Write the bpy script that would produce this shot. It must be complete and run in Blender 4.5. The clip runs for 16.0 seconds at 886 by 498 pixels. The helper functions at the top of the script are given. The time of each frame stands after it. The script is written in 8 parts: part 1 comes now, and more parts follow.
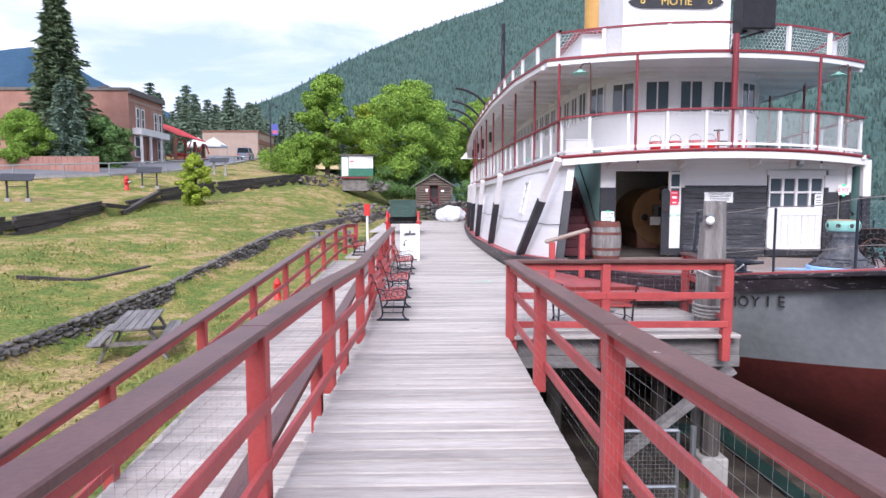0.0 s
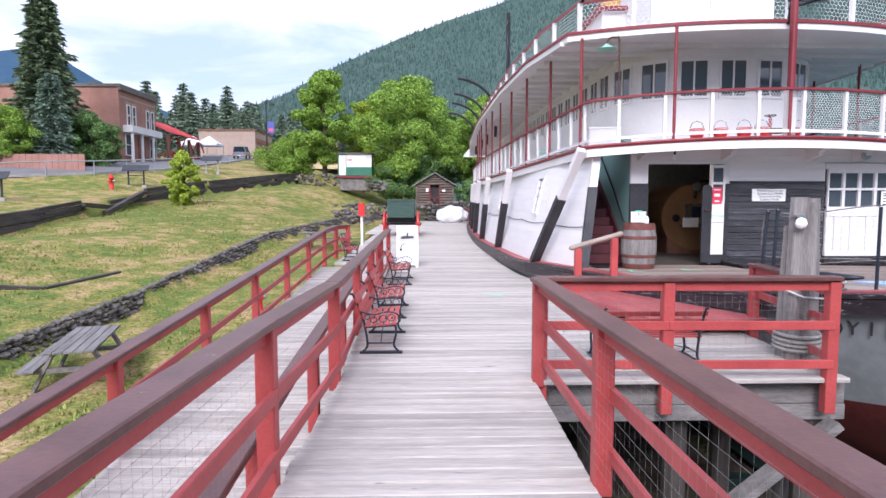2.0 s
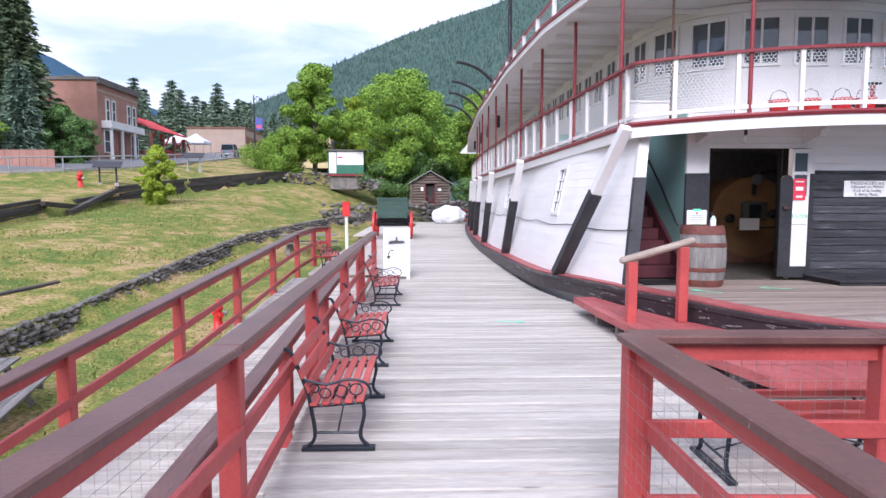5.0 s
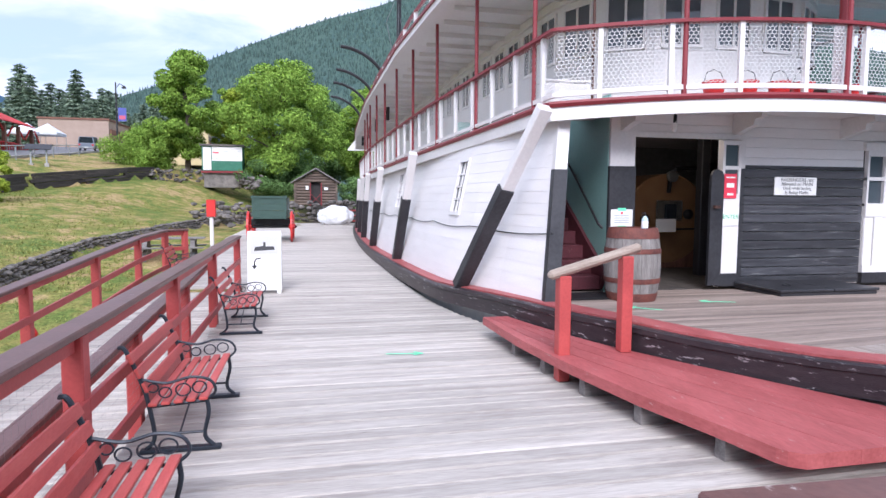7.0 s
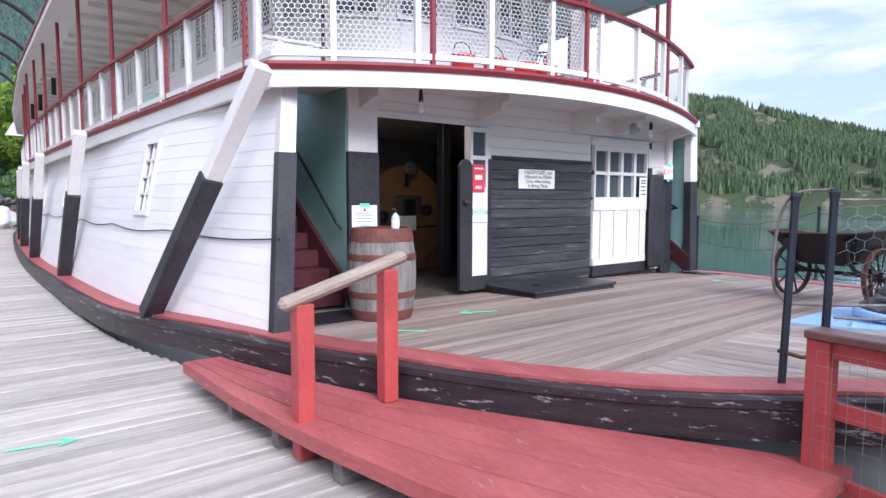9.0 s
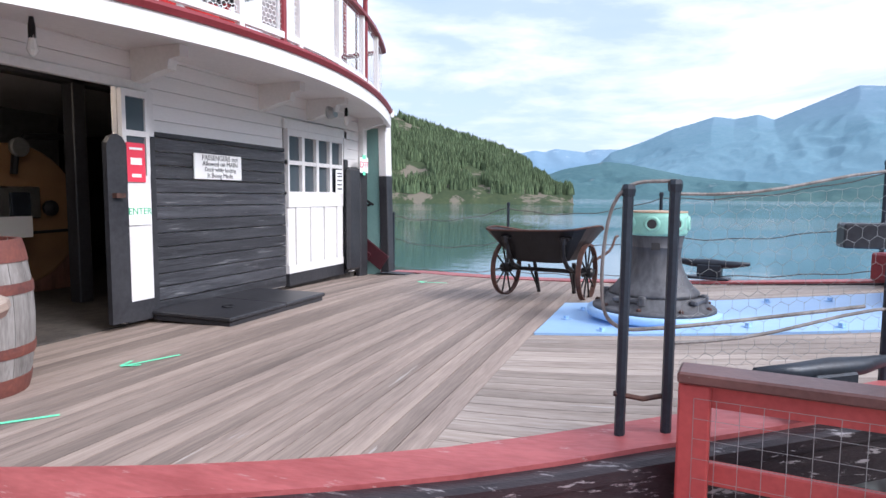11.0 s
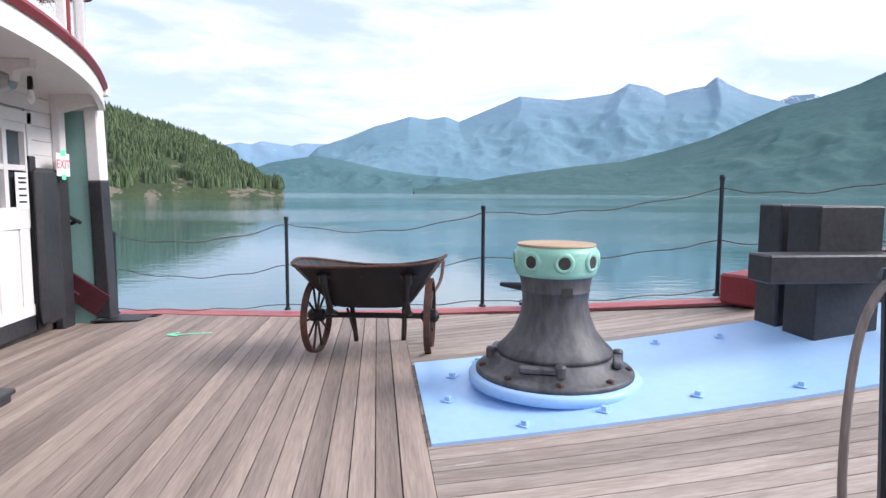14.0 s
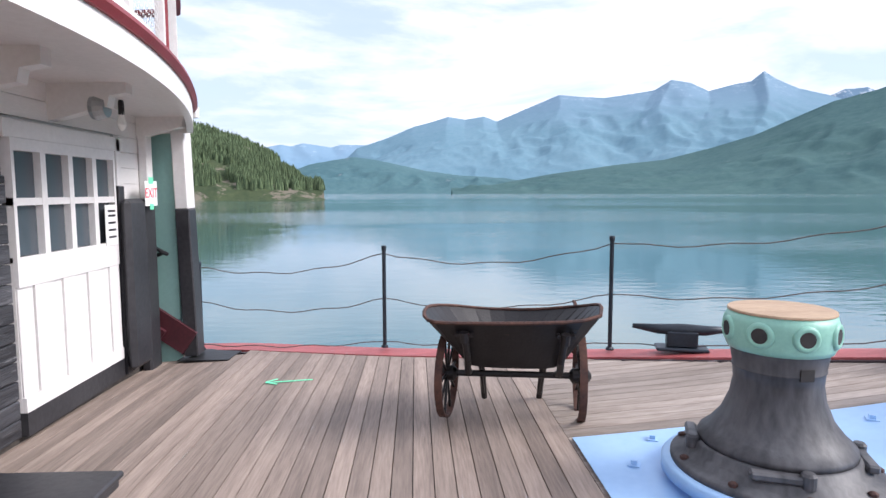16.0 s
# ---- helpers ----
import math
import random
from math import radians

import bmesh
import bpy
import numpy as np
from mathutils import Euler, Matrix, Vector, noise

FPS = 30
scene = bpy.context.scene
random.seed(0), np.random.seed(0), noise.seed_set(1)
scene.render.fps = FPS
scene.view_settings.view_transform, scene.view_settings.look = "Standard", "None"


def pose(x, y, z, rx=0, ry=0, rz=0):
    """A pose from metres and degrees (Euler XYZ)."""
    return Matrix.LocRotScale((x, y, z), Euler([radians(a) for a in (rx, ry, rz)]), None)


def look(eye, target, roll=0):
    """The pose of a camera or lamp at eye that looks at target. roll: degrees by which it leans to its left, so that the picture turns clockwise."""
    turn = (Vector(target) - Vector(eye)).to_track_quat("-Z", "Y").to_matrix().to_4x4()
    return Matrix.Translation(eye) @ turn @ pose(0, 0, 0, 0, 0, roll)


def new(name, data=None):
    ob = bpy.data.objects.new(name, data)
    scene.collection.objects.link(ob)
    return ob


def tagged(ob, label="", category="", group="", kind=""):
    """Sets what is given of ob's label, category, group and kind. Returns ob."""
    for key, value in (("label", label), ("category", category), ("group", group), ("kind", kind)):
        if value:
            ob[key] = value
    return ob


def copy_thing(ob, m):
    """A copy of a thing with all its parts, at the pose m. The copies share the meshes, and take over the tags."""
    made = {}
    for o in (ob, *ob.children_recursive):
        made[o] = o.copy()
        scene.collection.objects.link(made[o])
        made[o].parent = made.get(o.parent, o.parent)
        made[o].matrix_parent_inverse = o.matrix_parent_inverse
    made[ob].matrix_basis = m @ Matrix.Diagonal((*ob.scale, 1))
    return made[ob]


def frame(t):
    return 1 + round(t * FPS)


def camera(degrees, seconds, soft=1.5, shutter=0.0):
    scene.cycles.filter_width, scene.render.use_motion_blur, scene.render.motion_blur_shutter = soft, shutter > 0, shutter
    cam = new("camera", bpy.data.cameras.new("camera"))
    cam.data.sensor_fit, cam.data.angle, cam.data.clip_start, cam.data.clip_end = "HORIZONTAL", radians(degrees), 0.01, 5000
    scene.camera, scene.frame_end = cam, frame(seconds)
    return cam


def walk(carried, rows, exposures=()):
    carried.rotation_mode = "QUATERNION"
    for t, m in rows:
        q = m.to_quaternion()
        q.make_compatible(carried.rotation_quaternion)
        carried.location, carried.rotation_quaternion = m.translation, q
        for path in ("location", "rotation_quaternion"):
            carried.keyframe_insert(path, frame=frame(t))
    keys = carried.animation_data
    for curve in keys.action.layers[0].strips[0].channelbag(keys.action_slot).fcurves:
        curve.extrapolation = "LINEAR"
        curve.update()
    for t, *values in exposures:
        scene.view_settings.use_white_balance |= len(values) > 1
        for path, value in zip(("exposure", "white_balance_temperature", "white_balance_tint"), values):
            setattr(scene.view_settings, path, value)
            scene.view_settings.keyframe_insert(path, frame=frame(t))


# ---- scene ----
cam = camera(72.1, 16.0)
METRES, EYE, TILT, LEAN, TURN = 14.0, 1.9, 0.0, 0.0, -1.6
ROWS = [
    (0.0, 0.0, 0.0, 0.0, -0.0, -4.83, 0.03),
    (0.5, -0.0017, 0.0408, -0.0022, 0.0, -4.82, 0.03),
    (1.0, -0.0007, 0.0799, -0.0037, 0.02, -4.8, 0.02),
    (1.5, -0.0005, 0.1197, -0.0042, 0.04, -4.79, -0.02),
    (2.0, -0.0023, 0.1573, -0.0044, 0.07, -4.78, 0.0),
    (2.5, -0.0032, 0.1945, -0.0048, 0.07, -4.79, -0.0),
    (3.0, -0.0062, 0.2304, -0.0066, 0.13, -4.72, -0.01),
    (5.5, -0.0035, 0.4082, -0.0135, -0.84, -4.72, -0.08),
    (6.0, -0.0002, 0.4443, -0.0151, -3.06, -4.7, -0.18),
    (6.5, 0.0037, 0.4807, -0.015, -6.28, -4.67, -0.32),
    (7.0, 0.0086, 0.5166, -0.0161, -10.65, -4.62, -0.35),
    (7.5, 0.0184, 0.5513, -0.0182, -15.98, -4.62, -0.14),
    (8.0, 0.0276, 0.5836, -0.0186, -22.65, -4.58, -0.22),
    (8.5, 0.0394, 0.6129, -0.019, -29.77, -4.66, -0.13),
    (9.0, 0.0526, 0.6418, -0.0188, -36.42, -4.75, -0.11),
    (9.5, 0.0664, 0.6703, -0.0194, -43.47, -4.83, -0.06),
    (10.0, 0.0834, 0.6938, -0.0205, -51.84, -4.88, -0.24),
]
DECK_ROWS = [
    (12.5, (2.774, 11.031, 1.629), (4.764, 11.119, 1.449), 0.2),
    (13.0, (3.077, 11.198, 1.637), (5.068, 11.149, 1.454), 0.1),
    (13.5, (3.369, 11.377, 1.685), (5.354, 11.224, 1.500), 0.3),
    (14.0, (3.610, 11.512, 1.822), (5.590, 11.298, 1.635), 0.3),
    (14.5, (3.864, 11.637, 1.840), (5.842, 11.410, 1.653), 0.0),
    (15.0, (4.058, 11.796, 1.853), (6.036, 11.566, 1.665), 0.2),
    (15.5, (4.256, 12.038, 1.963), (6.234, 11.809, 1.776), 0.2),
    (16.0, (4.382, 12.212, 2.085), (6.372, 12.122, 1.898), -0.1),
]
walk(cam, [(t, pose(0, 0, EYE, TILT, LEAN, TURN) @ pose(METRES * x, METRES * y, METRES * z, 90 + pitch, roll, yaw)) for t, x, y, z, yaw, pitch, roll in ROWS] + [(t, look(eye, target, roll)) for t, eye, target, roll in DECK_ROWS],
     exposures=[(0.0, 0.76, 5900, 20.5), (9.0, 0.73, 5800, 16.5), (12.0, 0.80, 6150, 15.0), (16.0, 0.83, 6300, 16.0)])

# ---- light ----
world = bpy.data.worlds.new("sky")
scene.world = world
world.use_nodes = True
wn, wl = world.node_tree.nodes, world.node_tree.links
wn.clear()
SUN_EL, SUN_AZ = 37.0, 191.0
sky = wn.new("ShaderNodeTexSky")
sky.sky_type, sky.sun_disc = "NISHITA", False
sky.sun_elevation, sky.sun_rotation = radians(SUN_EL), radians(SUN_AZ)
sky_bg = wn.new("ShaderNodeBackground")
sky_bg.inputs["Strength"].default_value = 0.13
wl.new(sky.outputs[0], sky_bg.inputs["Color"])
cloud_bg = wn.new("ShaderNodeBackground")
cloud_ramp_c = wn.new("ShaderNodeValToRGB")
wco = wn.new("ShaderNodeTexCoord")
wmap = wn.new("ShaderNodeMapping")
wmap.inputs["Scale"].default_value = (1.0, 1.0, 4.5)
wmap.inputs["Rotation"].default_value = (0.0, 0.0, 0.6)
wl.new(wco.outputs["Generated"], wmap.inputs["Vector"])
wno = wn.new("ShaderNodeTexNoise")
wno.inputs["Scale"].default_value, wno.inputs["Detail"].default_value, wno.inputs["Roughness"].default_value = 2.1, 9.0, 0.58
wno.inputs["Distortion"].default_value = 0.35
wl.new(wmap.outputs[0], wno.inputs["Vector"])
wl.new(wno.outputs[0], cloud_ramp_c.inputs[0])
cloud_ramp_c.color_ramp.elements[0].position, cloud_ramp_c.color_ramp.elements[0].color = 0.38, (0.50, 0.60, 0.76, 1)
cloud_ramp_c.color_ramp.elements[1].position, cloud_ramp_c.color_ramp.elements[1].color = 0.63, (1.0, 1.0, 1.03, 1)
wl.new(cloud_ramp_c.outputs[0], cloud_bg.inputs["Color"])
cloud_bg.inputs["Strength"].default_value = 0.86
cover = wn.new("ShaderNodeValToRGB")
cover.color_ramp.elements[0].position, cover.color_ramp.elements[0].color = 0.30, (0.72, 0.72, 0.72, 1)
cover.color_ramp.elements[1].position, cover.color_ramp.elements[1].color = 0.50, (1, 1, 1, 1)
wl.new(wno.outputs[0], cover.inputs[0])
wmix = wn.new("ShaderNodeMixShader")
wl.new(cover.outputs[0], wmix.inputs[0])
wl.new(sky_bg.outputs[0], wmix.inputs[1])
wl.new(cloud_bg.outputs[0], wmix.inputs[2])
wout = wn.new("ShaderNodeOutputWorld")
wl.new(wmix.outputs[0], wout.inputs["Surface"])
sun_data = bpy.data.lights.new("sun", "SUN")
sun_data.energy, sun_data.angle, sun_data.color = 2.3, radians(28), (1.0, 0.96, 0.9)
sun = new("sun", sun_data)
sun.matrix_world = look((0, 0, 60), Vector((0, 0, 60)) - Vector((math.sin(radians(SUN_AZ)) * math.cos(radians(SUN_EL)), math.cos(radians(SUN_AZ)) * math.cos(radians(SUN_EL)), math.sin(radians(SUN_EL)))))

# ---- materials ----
def mat(name, c1, c2=None, rough=0.6, metal=0.0, scale=6.0, bump=0.15, stretch=(1, 1, 1), fine=60.0, wear=None, wear_at=0.62, wear_scale=9.0, per_piece=0.0, islands=False, spec=0.4):
    """Two-scale noise colour with bump; wear: a third colour in chips; per_piece: brightness spread between pieces."""
    m = bpy.data.materials.new(name)
    m.use_nodes = True
    n, l = m.node_tree.nodes, m.node_tree.links
    b = n["Principled BSDF"]
    b.inputs["Roughness"].default_value, b.inputs["Metallic"].default_value = rough, metal
    b.inputs["Specular IOR Level"].default_value = spec
    c2 = c2 or tuple(0.75 * c for c in c1)
    co = n.new("ShaderNodeTexCoord")
    mp = n.new("ShaderNodeMapping")
    mp.inputs["Scale"].default_value = stretch
    l.new(co.outputs["Object"], mp.inputs["Vector"])
    vec = mp.outputs[0]
    if per_piece or islands:
        src = n.new("ShaderNodeNewGeometry").outputs["Random Per Island"] if islands else n.new("ShaderNodeObjectInfo").outputs["Random"]
        comb = n.new("ShaderNodeCombineXYZ")
        ml = n.new("ShaderNodeMath")
        ml.operation = "MULTIPLY"
        ml.inputs[1].default_value = 37.0
        l.new(src, ml.inputs[0])
        for i in range(3):
            l.new(ml.outputs[0], comb.inputs[i])
        ad = n.new("ShaderNodeVectorMath")
        l.new(vec, ad.inputs[0])
        l.new(comb.outputs[0], ad.inputs[1])
        vec = ad.outputs[0]
    big, small = n.new("ShaderNodeTexNoise"), n.new("ShaderNodeTexNoise")
    big.inputs["Scale"].default_value, big.inputs["Detail"].default_value = scale, 5.0
    small.inputs["Scale"].default_value, small.inputs["Detail"].default_value = fine, 4.0
    l.new(vec, big.inputs["Vector"])
    l.new(vec, small.inputs["Vector"])
    av = n.new("ShaderNodeMix")
    av.data_type = "FLOAT"
    av.inputs[0].default_value = 0.4
    l.new(big.outputs[0], av.inputs[2])
    l.new(small.outputs[0], av.inputs[3])
    ramp = n.new("ShaderNodeValToRGB")
    ramp.color_ramp.elements[0].position, ramp.color_ramp.elements[1].position = 0.36, 0.64
    ramp.color_ramp.elements[0].color, ramp.color_ramp.elements[1].color = (*c2, 1), (*c1, 1)
    l.new(av.outputs[0], ramp.inputs[0])
    col = ramp.outputs[0]
    if per_piece:
        hsv = n.new("ShaderNodeHueSaturation")
        mr = n.new("ShaderNodeMapRange")
        mr.inputs[3].default_value, mr.inputs[4].default_value = 1 - per_piece, 1 + per_piece
        l.new(src, mr.inputs[0])
        l.new(mr.outputs[0], hsv.inputs["Value"])
        l.new(col, hsv.inputs["Color"])
        col = hsv.outputs[0]
    if wear:
        wn_ = n.new("ShaderNodeTexNoise")
        wn_.inputs["Scale"].default_value, wn_.inputs["Detail"].default_value, wn_.inputs["Roughness"].default_value = wear_scale, 8.0, 0.7
        l.new(vec, wn_.inputs["Vector"])
        wr = n.new("ShaderNodeValToRGB")
        wr.color_ramp.elements[0].position, wr.color_ramp.elements[1].position = wear_at, wear_at + 0.04
        l.new(wn_.outputs[0], wr.inputs[0])
        mx = n.new("ShaderNodeMix")
        mx.data_type = "RGBA"
        l.new(wr.outputs[0], mx.inputs[0])
        l.new(col, mx.inputs[6])
        mx.inputs[7].default_value = (*wear, 1)
        col = mx.outputs[2]
    l.new(col, b.inputs["Base Color"])
    if bump:
        bp = n.new("ShaderNodeBump")
        bp.inputs["Strength"].default_value, bp.inputs["Distance"].default_value = bump, 0.02
        l.new(av.outputs[0], bp.inputs["Height"])
        l.new(bp.outputs[0], b.inputs["Normal"])
    return m


def plain(name, c, rough=0.5, metal=0.0, emit=0.0):
    m = bpy.data.materials.new(name)
    m.use_nodes = True
    b = m.node_tree.nodes["Principled BSDF"]
    b.inputs["Base Color"].default_value, b.inputs["Roughness"].default_value, b.inputs["Metallic"].default_value = (*c, 1), rough, metal
    if emit:
        b.inputs["Emission Color"].default_value, b.inputs["Emission Strength"].default_value = (*c, 1), emit
    return m


M_PLANK = mat("weathered_plank", (0.56, 0.52, 0.475), (0.34, 0.305, 0.277), 0.88, scale=1.2, stretch=(0.7, 8, 9), fine=11.0, bump=0.4, per_piece=0.15, wear=(0.21, 0.19, 0.175), wear_at=0.65, wear_scale=3.4)
M_DECK_X = mat("ship_deck_plank", (0.36, 0.285, 0.24), (0.19, 0.148, 0.126), 0.7, scale=1.0, stretch=(0.6, 9, 9), fine=9.0, bump=0.3, per_piece=0.22, wear=(0.40, 0.36, 0.33), wear_at=0.66, wear_scale=1.6)
M_DECK_Y = mat("fore_deck_plank", (0.42, 0.355, 0.31), (0.23, 0.185, 0.155), 0.7, scale=1.0, stretch=(9, 0.6, 9), fine=9.0, bump=0.3, per_piece=0.22, wear=(0.46, 0.43, 0.40), wear_at=0.65, wear_scale=1.6)
M_RED = mat("red_rail_paint", (0.50, 0.085, 0.078), (0.38, 0.06, 0.058), 0.5, scale=3.0, fine=40.0, bump=0.12, wear=(0.62, 0.42, 0.40), wear_at=0.72)
M_BROWN = mat("brown_cap_paint", (0.16, 0.075, 0.065), (0.10, 0.045, 0.04), 0.38, scale=3.0, fine=40.0, bump=0.12, wear=(0.5, 0.45, 0.42), wear_at=0.665, wear_scale=7.0)
M_GANG = mat("red_gangplank_paint", (0.44, 0.115, 0.115), (0.31, 0.07, 0.07), 0.5, scale=1.5, stretch=(4, 1, 4), fine=12.0, bump=0.2, wear=(0.44, 0.23, 0.22), wear_at=0.62, wear_scale=5.0, per_piece=0.08)
M_WHITE = mat("white_ship_paint", (0.80, 0.78, 0.77), (0.70, 0.68, 0.67), 0.45, scale=1.2, fine=25.0, bump=0.08)
M_WBOARD = mat("white_siding_paint", (0.83, 0.805, 0.795), (0.75, 0.725, 0.715), 0.5, scale=0.9, stretch=(1, 1, 6), fine=20.0, bump=0.12, per_piece=0.03)
M_BLACK = mat("black_timber_paint", (0.045, 0.045, 0.05), (0.022, 0.022, 0.026), 0.45, scale=2.0, fine=25.0, bump=0.25, wear=(0.2, 0.2, 0.21), wear_at=0.70)
M_BBOARD = mat("black_board_paint", (0.075, 0.077, 0.086), (0.024, 0.024, 0.029), 0.5, scale=1.6, stretch=(0.8, 1, 12), fine=9.0, bump=1.0, per_piece=0.25, wear=(0.19, 0.19, 0.20), wear_at=0.60, wear_scale=3.0)
M_GUARD = mat("black_guard_paint", (0.04, 0.030, 0.034), (0.018, 0.014, 0.018), 0.42, scale=3.0, stretch=(2.5, 0.45, 5), fine=30.0, bump=0.4, wear=(0.30, 0.28, 0.29), wear_at=0.59, wear_scale=5.0)
M_MAROON = mat("maroon_trim_paint", (0.26, 0.035, 0.045), (0.2, 0.025, 0.03), 0.5, scale=3.0, fine=40.0, bump=0.12, wear=(0.46, 0.30, 0.30), wear_at=0.74)
M_STEP = mat("dark_maroon_step", (0.10, 0.024, 0.032), (0.06, 0.016, 0.022), 0.5, scale=3.0, fine=30.0, bump=0.1, wear=(0.3, 0.24, 0.2), wear_at=0.68)
M_GREEN = mat("sea_green_paint", (0.28, 0.48, 0.44), (0.24, 0.42, 0.385), 0.5, scale=2.0, fine=30.0, bump=0.06)
M_HULL = mat("grey_white_hull_plate", (0.31, 0.33, 0.335), (0.22, 0.235, 0.24), 0.38, scale=1.1, fine=9.0, bump=0.3, wear=(0.26, 0.28, 0.28), wear_at=0.64, wear_scale=2.6)
M_HULLRED = mat("red_lead_hull", (0.17, 0.035, 0.03), (0.09, 0.02, 0.018), 0.6, scale=1.0, fine=10.0, bump=0.2)
M_IRON = mat("black_iron", (0.03, 0.03, 0.034), (0.016, 0.016, 0.018), 0.5, 0.3, scale=6.0, fine=50.0, bump=0.2)
M_BLUEBLACK = mat("blue_black_iron", (0.03, 0.04, 0.055), (0.018, 0.022, 0.03), 0.4, 0.2, scale=6.0, fine=50.0, bump=0.1)
M_GALV = mat("galvanised_steel", (0.45, 0.47, 0.48), (0.33, 0.35, 0.36), 0.4, 0.8, scale=9.0, fine=60.0, bump=0.05)
M_RUST = mat("rusty_iron", (0.13, 0.062, 0.045), (0.05, 0.03, 0.028), 0.75, 0.2, scale=7.0, fine=60.0, bump=0.3)
M_BARROW = mat("tarred_black_steel", (0.02, 0.018, 0.019), (0.01, 0.009, 0.01), 0.42, 0.1, scale=5.0, fine=50.0, bump=0.2, wear=(0.10, 0.05, 0.04), wear_at=0.68)
M_CAPSTAN = mat("worn_black_cast_iron", (0.12, 0.12, 0.128), (0.045, 0.045, 0.05), 0.5, 0.1, scale=5.0, stretch=(1, 1, 0.3), fine=22.0, bump=0.22, wear=(0.26, 0.095, 0.04), wear_at=0.68, wear_scale=4.0)
M_MINT = mat("mint_green_paint", (0.30, 0.58, 0.47), (0.24, 0.49, 0.40), 0.4, scale=5.0, fine=40.0, bump=0.06)
M_LBLUE = mat("light_blue_paint", (0.37, 0.58, 0.86), (0.32, 0.52, 0.81), 0.36, scale=1.4, fine=16.0, bump=0.12, wear=(0.22, 0.33, 0.5), wear_at=0.73, wear_scale=4.0)
M_GREYWOOD = mat("grey_weathered_timber", (0.30, 0.28, 0.265), (0.14, 0.125, 0.115), 0.85, scale=2.0, stretch=(6, 6, 0.7), fine=14.0, bump=0.5)
M_GREYBEAM = mat("grey_weathered_beam", (0.27, 0.25, 0.24), (0.13, 0.12, 0.115), 0.85, scale=2.0, stretch=(0.8, 5, 5), fine=14.0, bump=0.5)
M_TAN = mat("bare_wood", (0.50, 0.36, 0.24), (0.33, 0.22, 0.14), 0.6, scale=2.0, stretch=(5, 1, 5), fine=18.0, bump=0.2)
M_RAILWOOD = mat("greyed_hand_rail_wood", (0.42, 0.35, 0.29), (0.27, 0.21, 0.17), 0.7, scale=2.0, stretch=(1, 5, 5), fine=18.0, bump=0.25)
M_BARREL = mat("barrel_oak", (0.28, 0.13, 0.09), (0.15, 0.07, 0.05), 0.65, scale=3.0, stretch=(4, 4, 0.7), fine=18.0, bump=0.3, per_piece=0.2)
M_TARWOOD = mat("dark_tarred_pile", (0.10, 0.085, 0.075), (0.045, 0.04, 0.036), 0.8, scale=2.0, stretch=(5, 5, 0.6), fine=14.0, bump=0.5)
M_CONC = mat("concrete", (0.42, 0.40, 0.37), (0.30, 0.28, 0.26), 0.9, scale=4.0, fine=40.0, bump=0.3)
M_WIRE = plain("fence_wire", (0.30, 0.30, 0.30), 0.5, 0.5)
M_HEXWIRE = plain("white_hex_wire", (0.70, 0.69, 0.68), 0.5)
M_DARKWIRE = plain("dark_wire", (0.05, 0.05, 0.05), 0.5, 0.4)
# near-black for insides and holes, their lack of light put into the colour
M_DARK = mat("unlit_interior_dark", (0.05, 0.047, 0.046), (0.034, 0.032, 0.032), 0.8, scale=2.0, fine=20.0, bump=0.1)
M_PAPER = plain("white_paper", (0.85, 0.85, 0.84), 0.7)
M_INK = plain("black_ink", (0.03, 0.03, 0.035), 0.6)
M_REDSIGN = plain("red_sign", (0.75, 0.05, 0.09), 0.5)
M_GREENSIGN = plain("green_sign", (0.03, 0.45, 0.20), 0.5)
M_TAPE = plain("green_tape", (0.18, 0.85, 0.50), 0.5)
M_REDPAINT = mat("bright_red_paint", (0.68, 0.045, 0.04), (0.55, 0.03, 0.03), 0.4, scale=4.0, bump=0.05)
M_ROPE = mat("old_rope", (0.4, 0.38, 0.35), (0.25, 0.24, 0.22), 0.9, scale=20, bump=0.3)
M_LINE = mat("grey_wire_rope", (0.17, 0.15, 0.14), (0.10, 0.085, 0.08), 0.7, 0.2, scale=20, bump=0.2)
M_GOLD = mat("gold_leaf_paint", (0.75, 0.52, 0.16), (0.6, 0.4, 0.1), 0.4, 0.2, scale=8.0, fine=50.0, bump=0.05)
M_PLASTIC = plain("clear_blue_plastic", (0.55, 0.72, 0.80), 0.2)
M_LAMPGLASS = plain("bulb_glass", (0.9, 0.9, 0.88), 0.15)
M_GLOW = plain("warm_bulb", (1.0, 0.85, 0.6), 0.4, 0.0, 6.0)


def glass_mat(name, tint, rough=0.03):
    m = plain(name, tint, rough)
    m.node_tree.nodes["Principled BSDF"].inputs["Specular IOR Level"].default_value = 0.9
    return m


M_GLASS = glass_mat("dark_window_glass", (0.075, 0.09, 0.105))
M_CARGLASS = glass_mat("car_glass", (0.02, 0.025, 0.03))


# ---- mesh tools ----
def mesh_of(bm, name, smooth=False):
    me = bpy.data.meshes.new(name)
    bm.to_mesh(me)
    bm.free()
    if smooth:
        for p in me.polygons:
            p.use_smooth = True
    return me


def part(name, bm, material, parent=None, label="", smooth=False):
    """One mesh object, under parent if given. bm: a bmesh or a ready mesh."""
    me = mesh_of(bm, name, smooth) if isinstance(bm, bmesh.types.BMesh) else bm
    if not me.materials:
        me.materials.append(material)
    ob = new(name, me)
    if parent:
        ob.parent = parent
    return tagged(ob, label) if label else ob


def thing(name, label, category, m=None, group="", kind=""):
    ob = new(name)
    ob.empty_display_size = 0.1
    if m is not None:
        ob.matrix_world = m
    return tagged(ob, label, category, group, kind)


